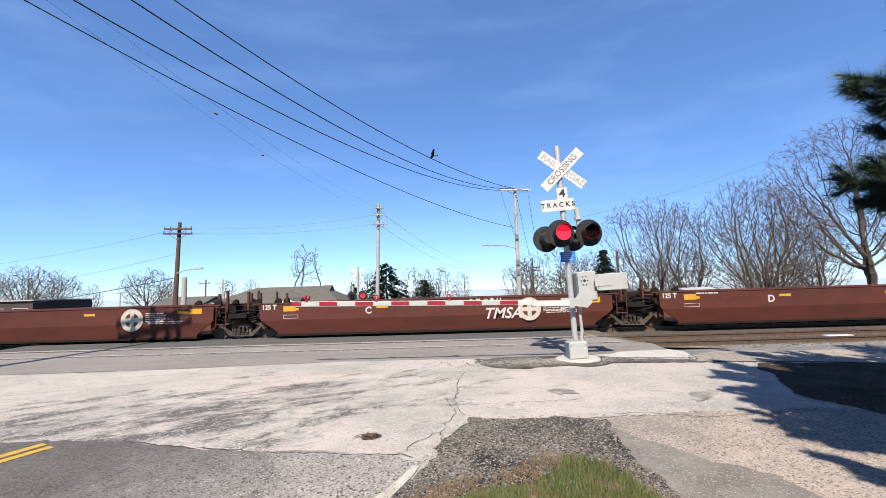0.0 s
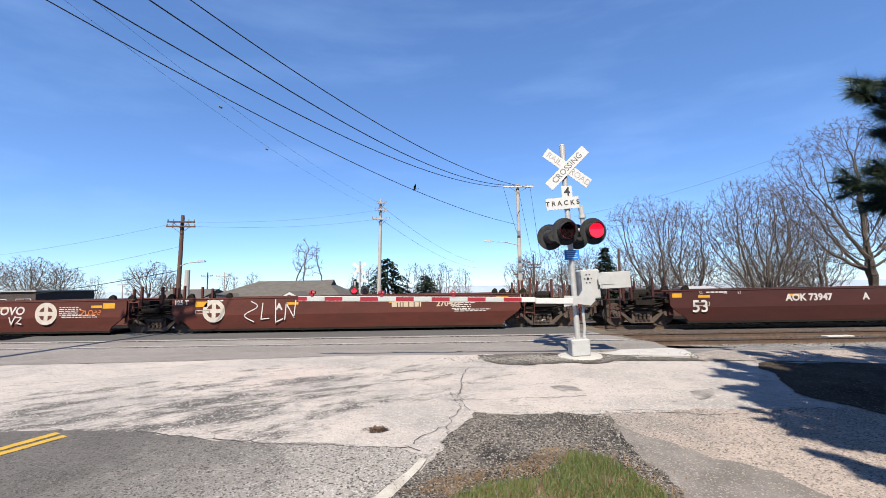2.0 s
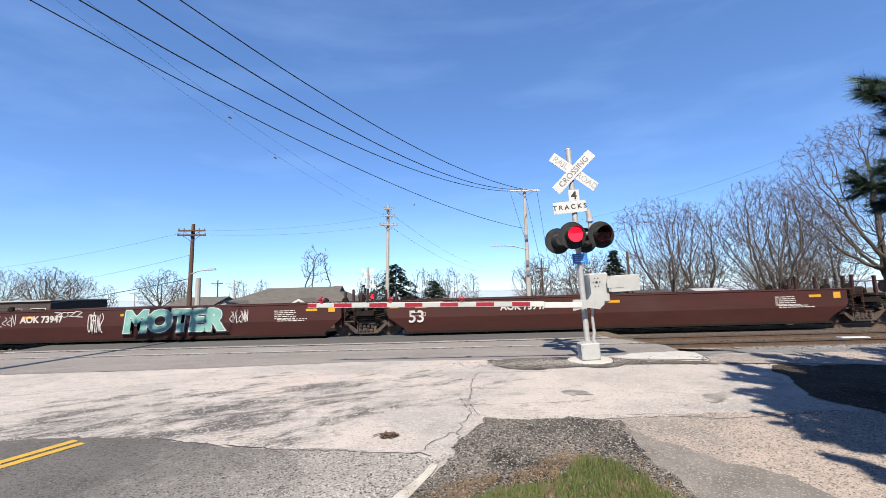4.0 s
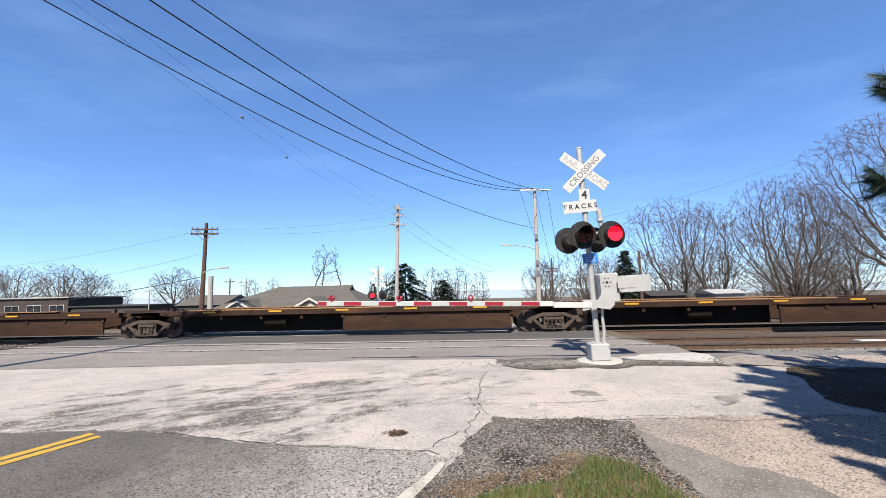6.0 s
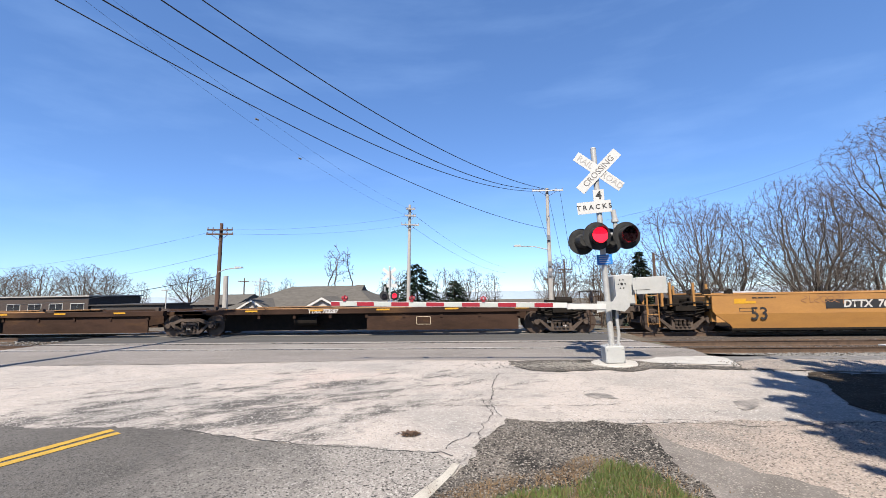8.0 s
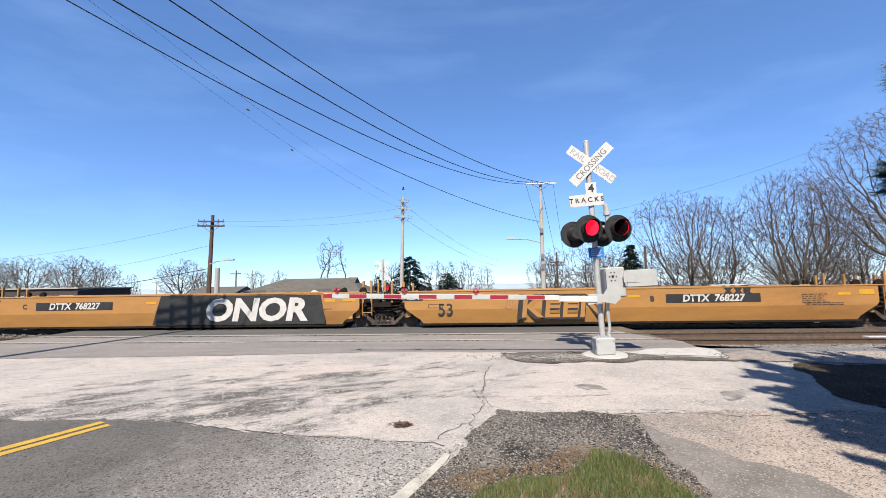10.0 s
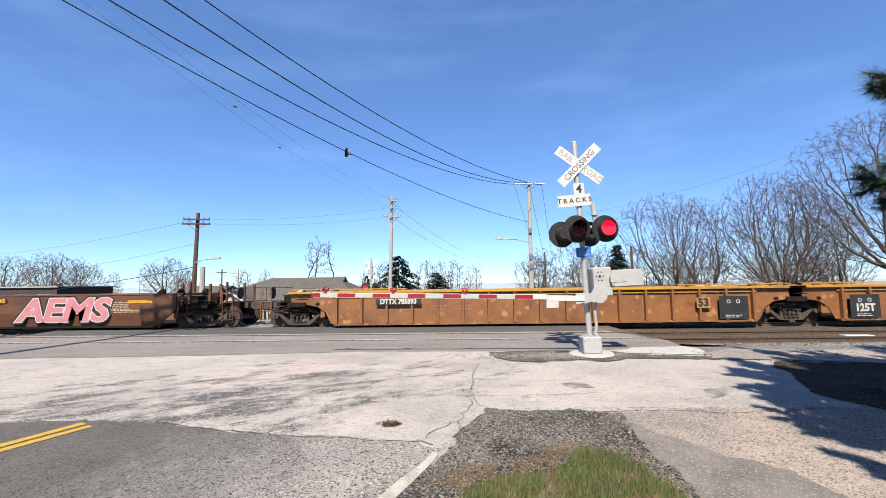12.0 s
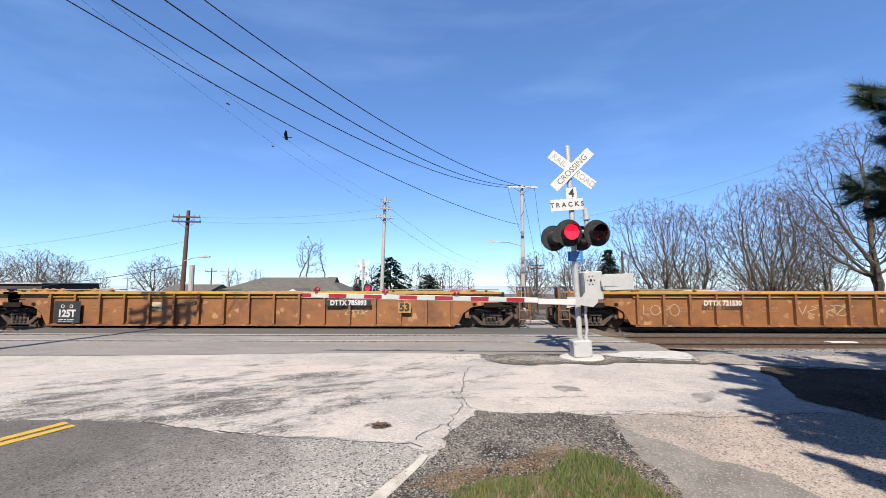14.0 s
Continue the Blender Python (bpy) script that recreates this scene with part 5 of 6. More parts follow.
p = pole(-20.35, 31, 7.4, 0.2, POLE_BROWN, "brown wooden utility pole with two crossarms", [(6.85, 0.95), (6.5, 1.0)], lean=(0.2, 0), turn=12)
street_light(p, 3.45, 1.6, 0.35, level(31))
p = pole(-6.45, 38, 9.9, 0.2, POLE_GREY, "pale grey utility pole with three short crossarms", [(9.45, 0.45), (8.8, 0.55), (7.95, 0.85)], lean=(0.3, 0), turn=25)
p = pole(5.85, 34, 10.0, 0.21, POLE_GREY, "grey utility pole with one long pale crossarm", [(9.75, 1.25)], lean=(0.05, 0), turn=4, arm_material=SIGN_WHITE)
street_light(p, 4.9, -2.3, 0.35, level(34))
bm = bmesh.new()
for q in (0.5, 2.6, 3.4):
    box(bm, -0.12, 0.12, -0.3, -0.2, 8.5 - q, 8.9 - q)
part("switch_gear", bm, CERAMIC, p)
NEAR = pole(-11.7, 7.0, 12.7, 0.17, POLE_BROWN, "tall wooden utility pole with four crossarms", [(12.3, 1.1), (11.4, 0.9), (10.85, 1.45), (10.45, 1.45)], turn=8)
for dx in (-0.75, 0.5, 0.9):
    part("cutout", boxes((dx - 0.09, dx + 0.09, -0.4, -0.2, 9.95 - level(7), 10.9 - level(7))), CERAMIC, NEAR, "grey fused cutout")
st = thing("pole_stub", "thick grey wooden pole cut off short", "utility pole", pose(-18.35, 29, level(29)), "utility poles")
part("stub_shaft", tube(bmesh.new(), [(0, 0, -0.2), (0, 0, 3.1 - level(29))], 0.2, 10, 0.17), POLE_GREY, st)
pole(12.3, 60, 6.1, 0.16, POLE_BROWN, "distant brown wooden utility pole with crossarms", [(4.6, 1.0), (4.2, 1.0)])
pole(11.0, 66, 4.2, 0.16, POLE_BROWN, "distant brown wooden utility pole with crossarms", [(3.4, 0.9)])
pole(16.4, 40, 5.0, 0.17, POLE_BROWN, "plain brown wooden pole among bare trees")
pole(-41.1, 70, 4.8, 0.15, POLE_BROWN, "distant brown wooden utility pole with crossarms", [(4.2, 1.0)])
pole(-38.2, 70, 4.8, 0.17, POLE_GREY, "distant brown wooden utility pole with crossarms", [(4.1, 1.3), (3.5, 0.9)])
p = pole(-43.7, 55, 2.6, 0.1, POLE_GREY, "distant grey lamp post with flat head")
part("lamp_head", boxes((-0.6, 0.6, -0.2, 0.2, 2.6 - level(55), 2.72 - level(55))), POLE_GREY, p)


def cable(name, a, b, sag, r, label, n_=28, category="overhead wire"):
    A, B = Vector(a), Vector(b)
    pts = []
    for k in range(n_ + 1):
        s = k / n_
        q = A.lerp(B, s)
        q.z -= 4 * sag * s * (1 - s)
        pts.append(q)
    return tagged(new(name, mesh_of(name, tube(bmesh.new(), pts, r, 5), WIRE)), label, category, "overhead wires")


NX, NY = -11.55, 7.0
cable("overhead_wire", (NX, NY, 12.43), (6.95, 34, 9.7), 1.78, 0.021, "black overhead wire slung between poles")
cable("overhead_wire", (NX + 1.5, NY - 1.0, 10.25), (5.85, 34, 9.93), 1.87, 0.021, "black overhead wire slung between poles")
cable("overhead_wire", (NX, NY, 10.3), (4.7, 34, 9.8), 1.56, 0.021, "black overhead wire slung between poles")
cable("overhead_wire", (NX, NY, 9.56), (5.7, 34, 6.65), 1.02, 0.017, "thin black overhead cable between poles")
far_top = (-6.2, 38, 9.5)
for dz, far in ((13.4, far_top), (12.6, (-6.5, 38, 8.9))):
    cable("thin_wire", (-14.0, 9, dz), far, 0.9, 0.005, "thin pale overhead wire with splices")
cable("thin_wire", (-20.2, 31, 6.9), (-6.4, 38, 8.85), 0.4, 0.006, "thin overhead wire between poles")
cable("thin_wire", (-20.2, 31, 6.6), (-6.4, 38, 8.0), 0.4, 0.006, "thin overhead wire between poles")
cable("thin_wire", (-20.3, 31, 6.9), (-75, 45, 6.0), 1.6, 0.008, "thin overhead wire to the next pole")
cable("thin_wire", (-20.3, 31, 3.2), (-75, 55, 1.2), 0.9, 0.03, "thick sagging telephone cable")
cable("thin_wire", (-20.3, 31, 5.0), (-75, 60, 4.0), 0.9, 0.01, "thin overhead wire to the next pole")
cable("thin_wire", (-6.2, 38, 9.3), (5, 75, 6.0), 0.9, 0.012, "thin overhead wire running away")
cable("thin_wire", (-6.2, 38, 8.0), (5, 75, 5.0), 0.9, 0.012, "thin overhead wire running away")
cable("guy_wire", (4.75, 34, 9.7), (5.75, 34, 5.9), 0.1, 0.014, "slack wire down the pole", category="guy wire")
cable("guy_wire", (6.95, 34, 9.7), (8.2, 36, 2.4), 0.1, 0.014, "slack wire down the pole", category="guy wire")
cable("guy_wire", (5.95, 34, 9.7), (7.6, 36, 2.4), 0.1, 0.014, "slack wire down the pole", category="guy wire")
cable("thin_wire", (10.5, 34, 7.2), (52, 43, 22.5), 1.6, 0.008, "thin overhead wire above the bare trees")
for q in ((-10.15, 18.1, 9.95), (-9.75, 22.0, 9.3)):
    tagged(part("wire_splice", disc(bmesh.new(), (-0.08, 0, 0), (0.5, 0.8, -0.1), 0.045, 0.045, 0.16, 8), CERAMIC, None, at=pose(*q)), "small grey splice on a thin wire", "wire splice")


# ---- buildings ----
SHINGLE = mat("brown_shingle_roof", (0.16, 0.145, 0.125), (0.12, 0.11, 0.095), 2.0, 0.9, bump=0.8, bscale=25, fine=0.25, squeeze=(1, 1, 4))
SIDING = mat("cream_siding", (0.66, 0.6, 0.54), (0.58, 0.53, 0.48), 2.0, 0.7, fine=0.06)
TRIM = mat("white_trim_paint", (0.78, 0.77, 0.75), (0.7, 0.69, 0.67), 3.0, 0.6, fine=0.05)
BRICK = mat("brown_brick_wall", (0.085, 0.06, 0.052), (0.06, 0.045, 0.04), 5.0, 0.85, bump=0.4, bscale=30, fine=0.2)
DARK_WALL = mat("dark_siding", (0.05, 0.045, 0.045), (0.075, 0.065, 0.06), 3.0, 0.8, fine=0.15)
SHED_WALL = mat("pale_shed_siding", (0.55, 0.56, 0.57), (0.48, 0.49, 0.5), 3.0, 0.7, fine=0.05)
PANE = mat("dark_window_glass", (0.03, 0.035, 0.045), (0.04, 0.045, 0.055), 2.0, 0.1, coat=0.5)


def window(parent, x, y, z0, z1, w):
    wf = part("window", boxes((x - w / 2 - 0.07, x + w / 2 + 0.07, y - 0.05, y + 0.02, z0 - 0.07, z1 + 0.07)), TRIM, parent)
    part("pane", boxes((x - w / 2, x - 0.02, y - 0.06, y - 0.052, z0, z1), (x + 0.02, x + w / 2, y - 0.06, y - 0.052, z0, z1)), PANE, wf)


def house():
    g = level(42)
    h = thing("house", "single-storey cream house with brown hipped roof", "house", pose(0, 0, g))
    ev, rg = 0.42 - g, 2.52 - g
    part("wall", boxes((-23.0, -9.8, 37.6, 47.0, -0.1, ev)), SIDING, h)
    bm = bmesh.new()
    c = [(-23.9, 36.8), (-9.0, 36.8), (-9.0, 47.8), (-23.9, 47.8)]
    v = [bm.verts.new((x, y, ev)) for x, y in c] + [bm.verts.new((-19.4, 42.3, rg)), bm.verts.new((-12.6, 42.3, rg)), bm.verts.new((-12.2, 42.3, rg))]
    w_ = [bm.verts.new((x, y, ev - 0.16)) for x, y in c]
    for q in ((v[0], v[1], v[5], v[4]), (v[1], v[2], v[5]), (v[2], v[3], v[4], v[5]), (v[3], v[0], v[4])):
        bm.faces.new(q)
    for i in range(4):
        bm.faces.new((w_[i], w_[(i + 1) % 4], v[(i + 1) % 4], v[i]))
    bm.faces.new(w_[::-1])
    bmesh.ops.delete(bm, geom=[v[6]], context="VERTS")
    roof = part("roof", bm, SHINGLE, h, "brown shingled hipped roof")
    # small dark gablet at the ridge's end
    part("gablet", prism(bmesh.new(), [(41.2, rg - 0.55), (43.4, rg - 0.55), (42.3, rg + 0.05)], "x", -12.6, -11.7), SHINGLE, roof)
    for gx, half, pk, y0 in ((-20.0, 1.9, 1.32 - g, 35.6), (-13.55, 2.3, 1.4 - g, 35.6)):
        bm = prism(bmesh.new(), [(gx - half, -0.1), (gx + half, -0.1), (gx + half, ev - 0.25), (gx, pk - 0.12), (gx - half, ev - 0.25)], "y", y0, y0 + 4)
        part("gable_wall", bm, SIDING, h, "cream gable")
        for sgn in (-1, 1):
            bm = prism(bmesh.new(), [(gx + sgn * (half + 0.3), ev - 0.42), (gx, pk), (gx, pk - 0.2), (gx + sgn * (half + 0.3), ev - 0.62)], "y", y0 - 0.3, y0 - 0.22)
            part("bargeboard", bm, TRIM, h, "white bargeboard")
            bm = prism(bmesh.new(), [(gx + sgn * (half + 0.3), ev - 0.42), (gx, pk), (gx, pk + 0.07), (gx + sgn * (half + 0.3), ev - 0.35)], "y", y0 - 0.3, y0 + 5.5)
            part("gable_roof", bm, SHINGLE, h)
        window(h, gx, y0, 0.9, 2.0, 1.2)
    part("downpipe", tube(bmesh.new(), [(-17.6, 36.7, ev), (-17.55, 36.7, 0.1)], 0.05, 6), TRIM, h)
    return h


def block(name, label, x0, x1, y0, y1, top, wall, roof_m, windows=0, ridge=0.0):
    g = level(y0)
    b = thing(name, label, "building", pose(0, 0, g))
    t = top - g
    part("wall", boxes((x0, x1, y0, y1, -0.1, t)), wall, b)
    if ridge:
        ym = (y0 + y1) / 2
        bm = prism(bmesh.new(), [(y0 - 0.3, t), (y1 + 0.3, t), (ym, t + ridge)], "x", x0 - 0.25, x1 + 0.25)
    else:
        bm = boxes((x0 - 0.3, x1 + 0.3, y0 - 0.3, y1 + 0.3, t, t + 0.18))
    part("roof", bm, roof_m, b)
    for k in range(windows):
        x = x0 + (x1 - x0) * (k + 0.5) / windows
        window(b, x, y0, t * 0.35, t * 0.75, min(2.2, 0.6 * (x1 - x0) / windows))
    return b


house()
block("low_building", "long low brown building with a row of windows", -86, -60.5, 60, 70, 2.0, BRICK, POLE_GREY, 7)
block("low_building", "dark low building with flat roof", -60, -48, 60, 68, 0.55, DARK_WALL, DARK_WALL, 0)
block("house", "dark distant house with low roof", -37.5, -31.5, 52, 60, 0.6, DARK_WALL, SHINGLE, 2, ridge=1.3)
block("shed", "dark garden shed among bare trees", 18.2, 21.4, 42, 45, 0.75, DARK_WALL, DARK_WALL, 0, ridge=0.45)
block("shed", "pale grey shed with shallow roof", 23.9, 26.6, 41.5, 45, 0.85, SHED_WALL, SHED_WALL, 1, ridge=0.4)
block("garage", "dark grey garage behind the tracks", 14.8, 18.0, 46, 52, 0.6, DARK_WALL, SHINGLE, 0, ridge=0.8)
# far white vehicle body seen under the train
bm = box(bmesh.new(), -0.9, 0.9, -0.25, 0.25, 0.0, 0.55, bevel=0.03)
tagged(part("equipment_cabinet", bm, SHED_WALL, None, at=pose(11.9, 23.6, -0.9)), "low white equipment cabinet beyond the train", "cabinet")


# ---- trees ----
BARK = mat("grey_brown_bark", (0.1, 0.076, 0.06), (0.145, 0.117, 0.092), 4.0, 0.95, bump=0.6, bscale=25, fine=0.25)
TWIG = mat("grey_brown_twigs", (0.17, 0.125, 0.1), (0.12, 0.09, 0.075), 4.0, 0.95, fine=0.2)
NEEDLE = mat("dark_conifer_needles", (0.02, 0.042, 0.02), (0.035, 0.065, 0.028), 3.0, 0.7, fine=0.3)
PINE_NEEDLE = mat("pine_needles", (0.028, 0.06, 0.03), (0.06, 0.1, 0.04), 2.0, 0.65, fine=0.3)


def branching(seed, crown, base=(0, 0), stems=1, fork=1.2, points=900, step=0.3, tip=0.012, gnarl=0.16, trunk=1.0):
    """Limbs of a bare tree, grown from the fork towards points scattered through its crown (centre, radii): thick ones in one list, twigs in the other."""
    rng = np.random.default_rng(seed)
    (cx, cy, cz), (rx, ry, rz) = crown
    want = rng.normal(size=(points * 4, 3))
    want /= np.linalg.norm(want, axis=1)[:, None]
    want *= rng.uniform(0.12, 1.0, (points * 4, 1)) ** 0.5
    lump = np.array([noise.noise(Vector(v) * 2.1 + Vector((seed, 0, 0))) for v in want])
    want = want[lump > -0.12][:points] * (rx, ry, rz) + (cx, cy, cz)
    want = want[want[:, 2] > fork + 0.3]
    nodes, parent = [], []
    for k in range(stems):
        a = 2 * math.pi * (k + 0.3) / stems
        out = 0.16 * (stems > 1)
        x, y, last = base[0] + 0.2 * out * math.cos(a), base[1] + 0.2 * out * math.sin(a), -1
        m = max(2, int(fork / step))
        for j in range(m + 1):
            nodes.append((x, y, -0.2 + (fork + 0.2) * j / m))
            parent.append(last)
            last = len(nodes) - 1
            x += out * math.cos(a) * step * 2.2 + rng.normal(0, 0.03)
            y += out * math.sin(a) * step * 2.2 + rng.normal(0, 0.03)
    nodes = [np.array(v) for v in nodes]
    near = np.full(len(want), 1e9)
    who = np.zeros(len(want), int)
    fresh, kids = list(range(len(nodes))), {}
    for _ in range(170):
        for i in fresh:
            d = np.linalg.norm(want - nodes[i], axis=1)
            hit = d < near
            near[hit], who[hit] = d[hit], i
        keep = near > step * 1.65
        want, near, who = want[keep], near[keep], who[keep]
        if not len(want):
            break
        fresh = []
        for i in np.unique(who):
            if kids.get(i, 0) >= 3:
                keep = who != i
                want, near, who = want[keep], near[keep], who[keep]
                continue
            kids[i] = kids.get(i, 0) + 1
            way = want[who == i] - nodes[i]
            way = (way / np.linalg.norm(way, axis=1)[:, None]).mean(0)
            if parent[i] >= 0 and way @ (nodes[i] - nodes[parent[i]]) < -0.35 * step * np.linalg.norm(way):
                # no limb turns back on itself
                keep = who != i
                want, near, who = want[keep], near[keep], who[keep]
                continue
            if parent[i] >= 0:
                way = way + 0.42 * (nodes[i] - nodes[parent[i]]) / step
            way = way / (np.linalg.norm(way) + 1e-6) + rng.normal(0, gnarl, 3) + (0, 0, 0.06)
            nodes.append(nodes[i] + step * way / np.linalg.norm(way))
            parent.append(int(i))
            fresh.append(len(nodes) - 1)
        if len(nodes) > 13000:
            break
    n_ = len(nodes)
    load = np.zeros(n_)
    leaf = np.ones(n_, bool)
    for i in range(n_):
        if parent[i] >= 0:
            leaf[parent[i]] = False
    load[leaf] = tip ** 2.15
    for i in range(n_ - 1, -1, -1):
        if parent[i] >= 0:
            load[parent[i]] += load[i]
    rad = load ** (1 / 2.15) * np.where(load > (6 * tip) ** 2.15, trunk, 1.0)
    limbs, twigs = [], []
    thick = min(tip * 3.2, rad.max() * 0.5)
    for i in range(n_):
        j = parent[i]
        if j < 0:
            continue
        r0, r1 = min(rad[j], rad[i] * 1.3), rad[i]
        (limbs if r1 > thick else twigs).append((Vector(nodes[j]), Vector(nodes[i]), r0, r1))
        if r1 < tip * 2.4:
            # fine twigs at the ends
            way = (nodes[i] - nodes[j]) / step
            for k in range(4 if leaf[i] else 1):
                q = way + rng.normal(0, 0.55, 3) + (0, 0, 0.2)
                mid = nodes[i] + q / np.linalg.norm(q) * step * rng.uniform(0.6, 1.3)
                q2 = q + rng.normal(0, 0.4, 3) + (0, 0, 0.2)
                twigs.append((Vector(nodes[i]), Vector(mid), tip * 0.85, tip * 0.7))
                twigs.append((Vector(mid), Vector(mid + q2 / np.linalg.norm(q2) * step * rng.uniform(0.5, 1.1)), tip * 0.7, tip * 0.4))
    return limbs, twigs


def bars_mesh(name, segs, sides, material, fat=1.0):
    n_ = len(segs)
    A = np.array([s[0][:] for s in segs])
    B = np.array([s[1][:] for s in segs])
    r0 = np.array([s[2] for s in segs]) * fat
    r1 = np.array([s[3] for s in segs]) * fat
    d = B - A
    d /= np.linalg.norm(d, axis=1)[:, None] + 1e-9
    ref = np.where(np.abs(d[:, 2:3]) > 0.9, np.array([[1.0, 0, 0]]), np.array([[0, 0, 1.0]]))
    u = np.cross(d, ref)
    u /= np.linalg.norm(u, axis=1)[:, None] + 1e-9
    w = np.cross(d, u)
    verts = []
    for P, R in ((A, r0), (B, r1)):
        for k in range(sides):
            a = 2 * math.pi * k / sides
            verts.append(P + R[:, None] * (math.cos(a) * u + math.sin(a) * w))
    V = np.stack(verts, 1).reshape(-1, 3)
    faces = []
    for i in range(n_):
        o = i * 2 * sides
        for k in range(sides):
            faces.append((o + k, o + (k + 1) % sides, o + sides + (k + 1) % sides, o + sides + k))
    me = bpy.data.meshes.new(name)
    me.from_pydata(V.tolist(), [], faces)
    me.materials.append(material)
    return me


def bare_tree(seed, crown, label, at, **k):
    limbs, twigs = branching(seed, crown, **k)
    t = thing("bare_tree", label, "tree", at, "bare trees")
    part("trunk", bars_mesh("trunk", limbs, 6, BARK), None, t, "grey-brown trunk and limbs")
    tagged(part("crown", bars_mesh("crown", twigs, 3, TWIG), None, t, "open crown of bare twigs"), kind="stuff")
    return t


G = level(45)
TREES = [bare_tree(101, ((-1.0, 0, 7.6), (5.6, 5.0, 6.2)), "broad grey bare tree with fine twigs", pose(23.2, 46, G), stems=3, fork=1.6, points=4200, step=0.2, tip=0.0095, trunk=1.25),
         bare_tree(112, ((-0.3, 0, 8.4), (6.6, 5.5, 7.2)), "spreading bare tree with many limbs", pose(33.6, 45, G), stems=4, fork=1.6, points=5200, step=0.21, tip=0.01, trunk=1.25),
         bare_tree(103, ((-1.8, 0, 13.0), (7.6, 6.0, 8.2)), "tall bare tree with a forked trunk", pose(44.0, 44, G), stems=2, fork=4.2, points=4200, step=0.25, tip=0.0125, trunk=1.5),
         bare_tree(104, ((0, 0, 5.0), (3.6, 3.4, 3.8)), "small bare tree with brown twigs", pose(13.6, 47, G), stems=2, fork=1.6, points=2000, step=0.17, tip=0.01),
         bare_tree(105, ((0.2, 0, 8.0), (2.4, 1.8, 2.7)), "slender bare trunks with few limbs", pose(-19.6, 57, level(57)), stems=3, fork=5.2, points=260, step=0.26, tip=0.022)]
for k, x, y, rz in ((0, 28.6, 50, 40), (1, 39.2, 51, 100), (2, 56.5, 50, 60), (3, 18.2, 53, 80), (3, 10.6, 56, 200), (3, 23.5, 52, 310), (3, 31.5, 54, 70), (3, 37.5, 49, 20), (0, 49.5, 56, 330)):
    copy_thing(TREES[k], pose(x, y, level(y), 0, 0, rz))
# far trees to the left and in the middle
FAR_TREE = bare_tree(106, ((0, 0, 6.2), (5.0, 4.5, 4.6)), "bushy distant bare tree behind low buildings", pose(-73, 71, level(70)), stems=1, fork=1.8, points=2000, step=0.24, tip=0.017)
FAR_BUSH = bare_tree(107, ((0, 0, 4.0), (2.0, 1.9, 3.4)), "distant brown bare bush with upright twigs", pose(-4.8, 57, level(57)), stems=4, fork=0.8, points=900, step=0.2, tip=0.015)
for x, y, rz in ((-84, 73, 20), (-93, 75, 130), (-79, 82, 220), (-104, 80, 300), (-63, 86, 70)):
    copy_thing(FAR_TREE, pose(x, y, level(70), 0, 0, rz))
for x, y, rz in ((-0.8, 58, 40), (-2.8, 60, 200), (-13.5, 62, 90), (-11.0, 60, 310), (-49, 72, 0), (-41, 77, 60), (-37, 78, 200), (-71, 82, 10), (2.5, 75, 100), (-54, 80, 300), (9.5, 50, 20), (14.8, 51, 140), (22, 62, 10), (32, 61, 150), (42, 60, 300), (52, 60, 100), (18, 66, 200), (49, 58, 120), (12, 64, 60)):
    copy_thing(FAR_BUSH, pose(x, y, level(60), 0, 0, rz))


def conifer(seed, height, radius, label, at):
    """A spruce: trunk, and tiers of drooping boughs with short needled sprays."""
    rnd = random.Random(seed)
    t = thing("conifer", label, "tree", at, "evergreen trees")
    part("trunk", tube(bmesh.new(), [(0, 0, -0.2), (0, 0, height * 0.97)], 0.16, 8, 0.03), BARK, t)
    verts, faces = [], []
    z = height * 0.06
    while z < height:
        f = 1 - z / height
        rr = radius * (0.12 + 0.88 * f ** 0.85)
        for k in range(int(7 + 9 * f)):
            a = rnd.uniform(0, 6.28)
            ln = rr * rnd.uniform(0.65, 1.12)
            ca, sa = math.cos(a), math.sin(a)
            for j in range(int(8 + ln * 16)):
                s = rnd.uniform(0.15, 1.0)
                p = Vector((ca * ln * s, sa * ln * s, z + rnd.uniform(-0.1, 0.1) - 0.28 * ln * s * s + 0.1 * s))
                b = a + rnd.uniform(-1.0, 1.0)
                q = Vector((math.cos(b), math.sin(b), rnd.uniform(-0.5, 0.35))) * rnd.uniform(0.16, 0.34)
                w_ = Vector((-math.sin(b), math.cos(b), rnd.uniform(-0.6, 0.6))) * rnd.uniform(0.05, 0.12)
                o = len(verts)
                verts += [(p - w_)[:], (p + q)[:], (p + w_)[:], (p - q * 0.3)[:]]
                faces.append((o, o + 1, o + 2, o + 3))
        z += 0.22 + 0.05 * f
    me = bpy.data.meshes.new("needles")
    me.from_pydata(verts, [], faces)
    me.materials.append(NEEDLE)
    tagged(part("crown", me, None, t, "dense dark needles"), kind="stuff")
    return t


C1 = conifer(1, 7.0, 5.0, "dark green spruce beside a pole", pose(-6.6, 45, level(45)))
conifer(2, 7.9, 3.0, "tall narrow dark green spruce", pose(17.1, 45.5, level(45)))
conifer(3, 5.2, 4.2, "broad dark green evergreen", pose(-2.7, 48, level(45)))
conifer(4, 5.0, 1.6, "small dark green evergreen", pose(-11.2, 50, level(45)))


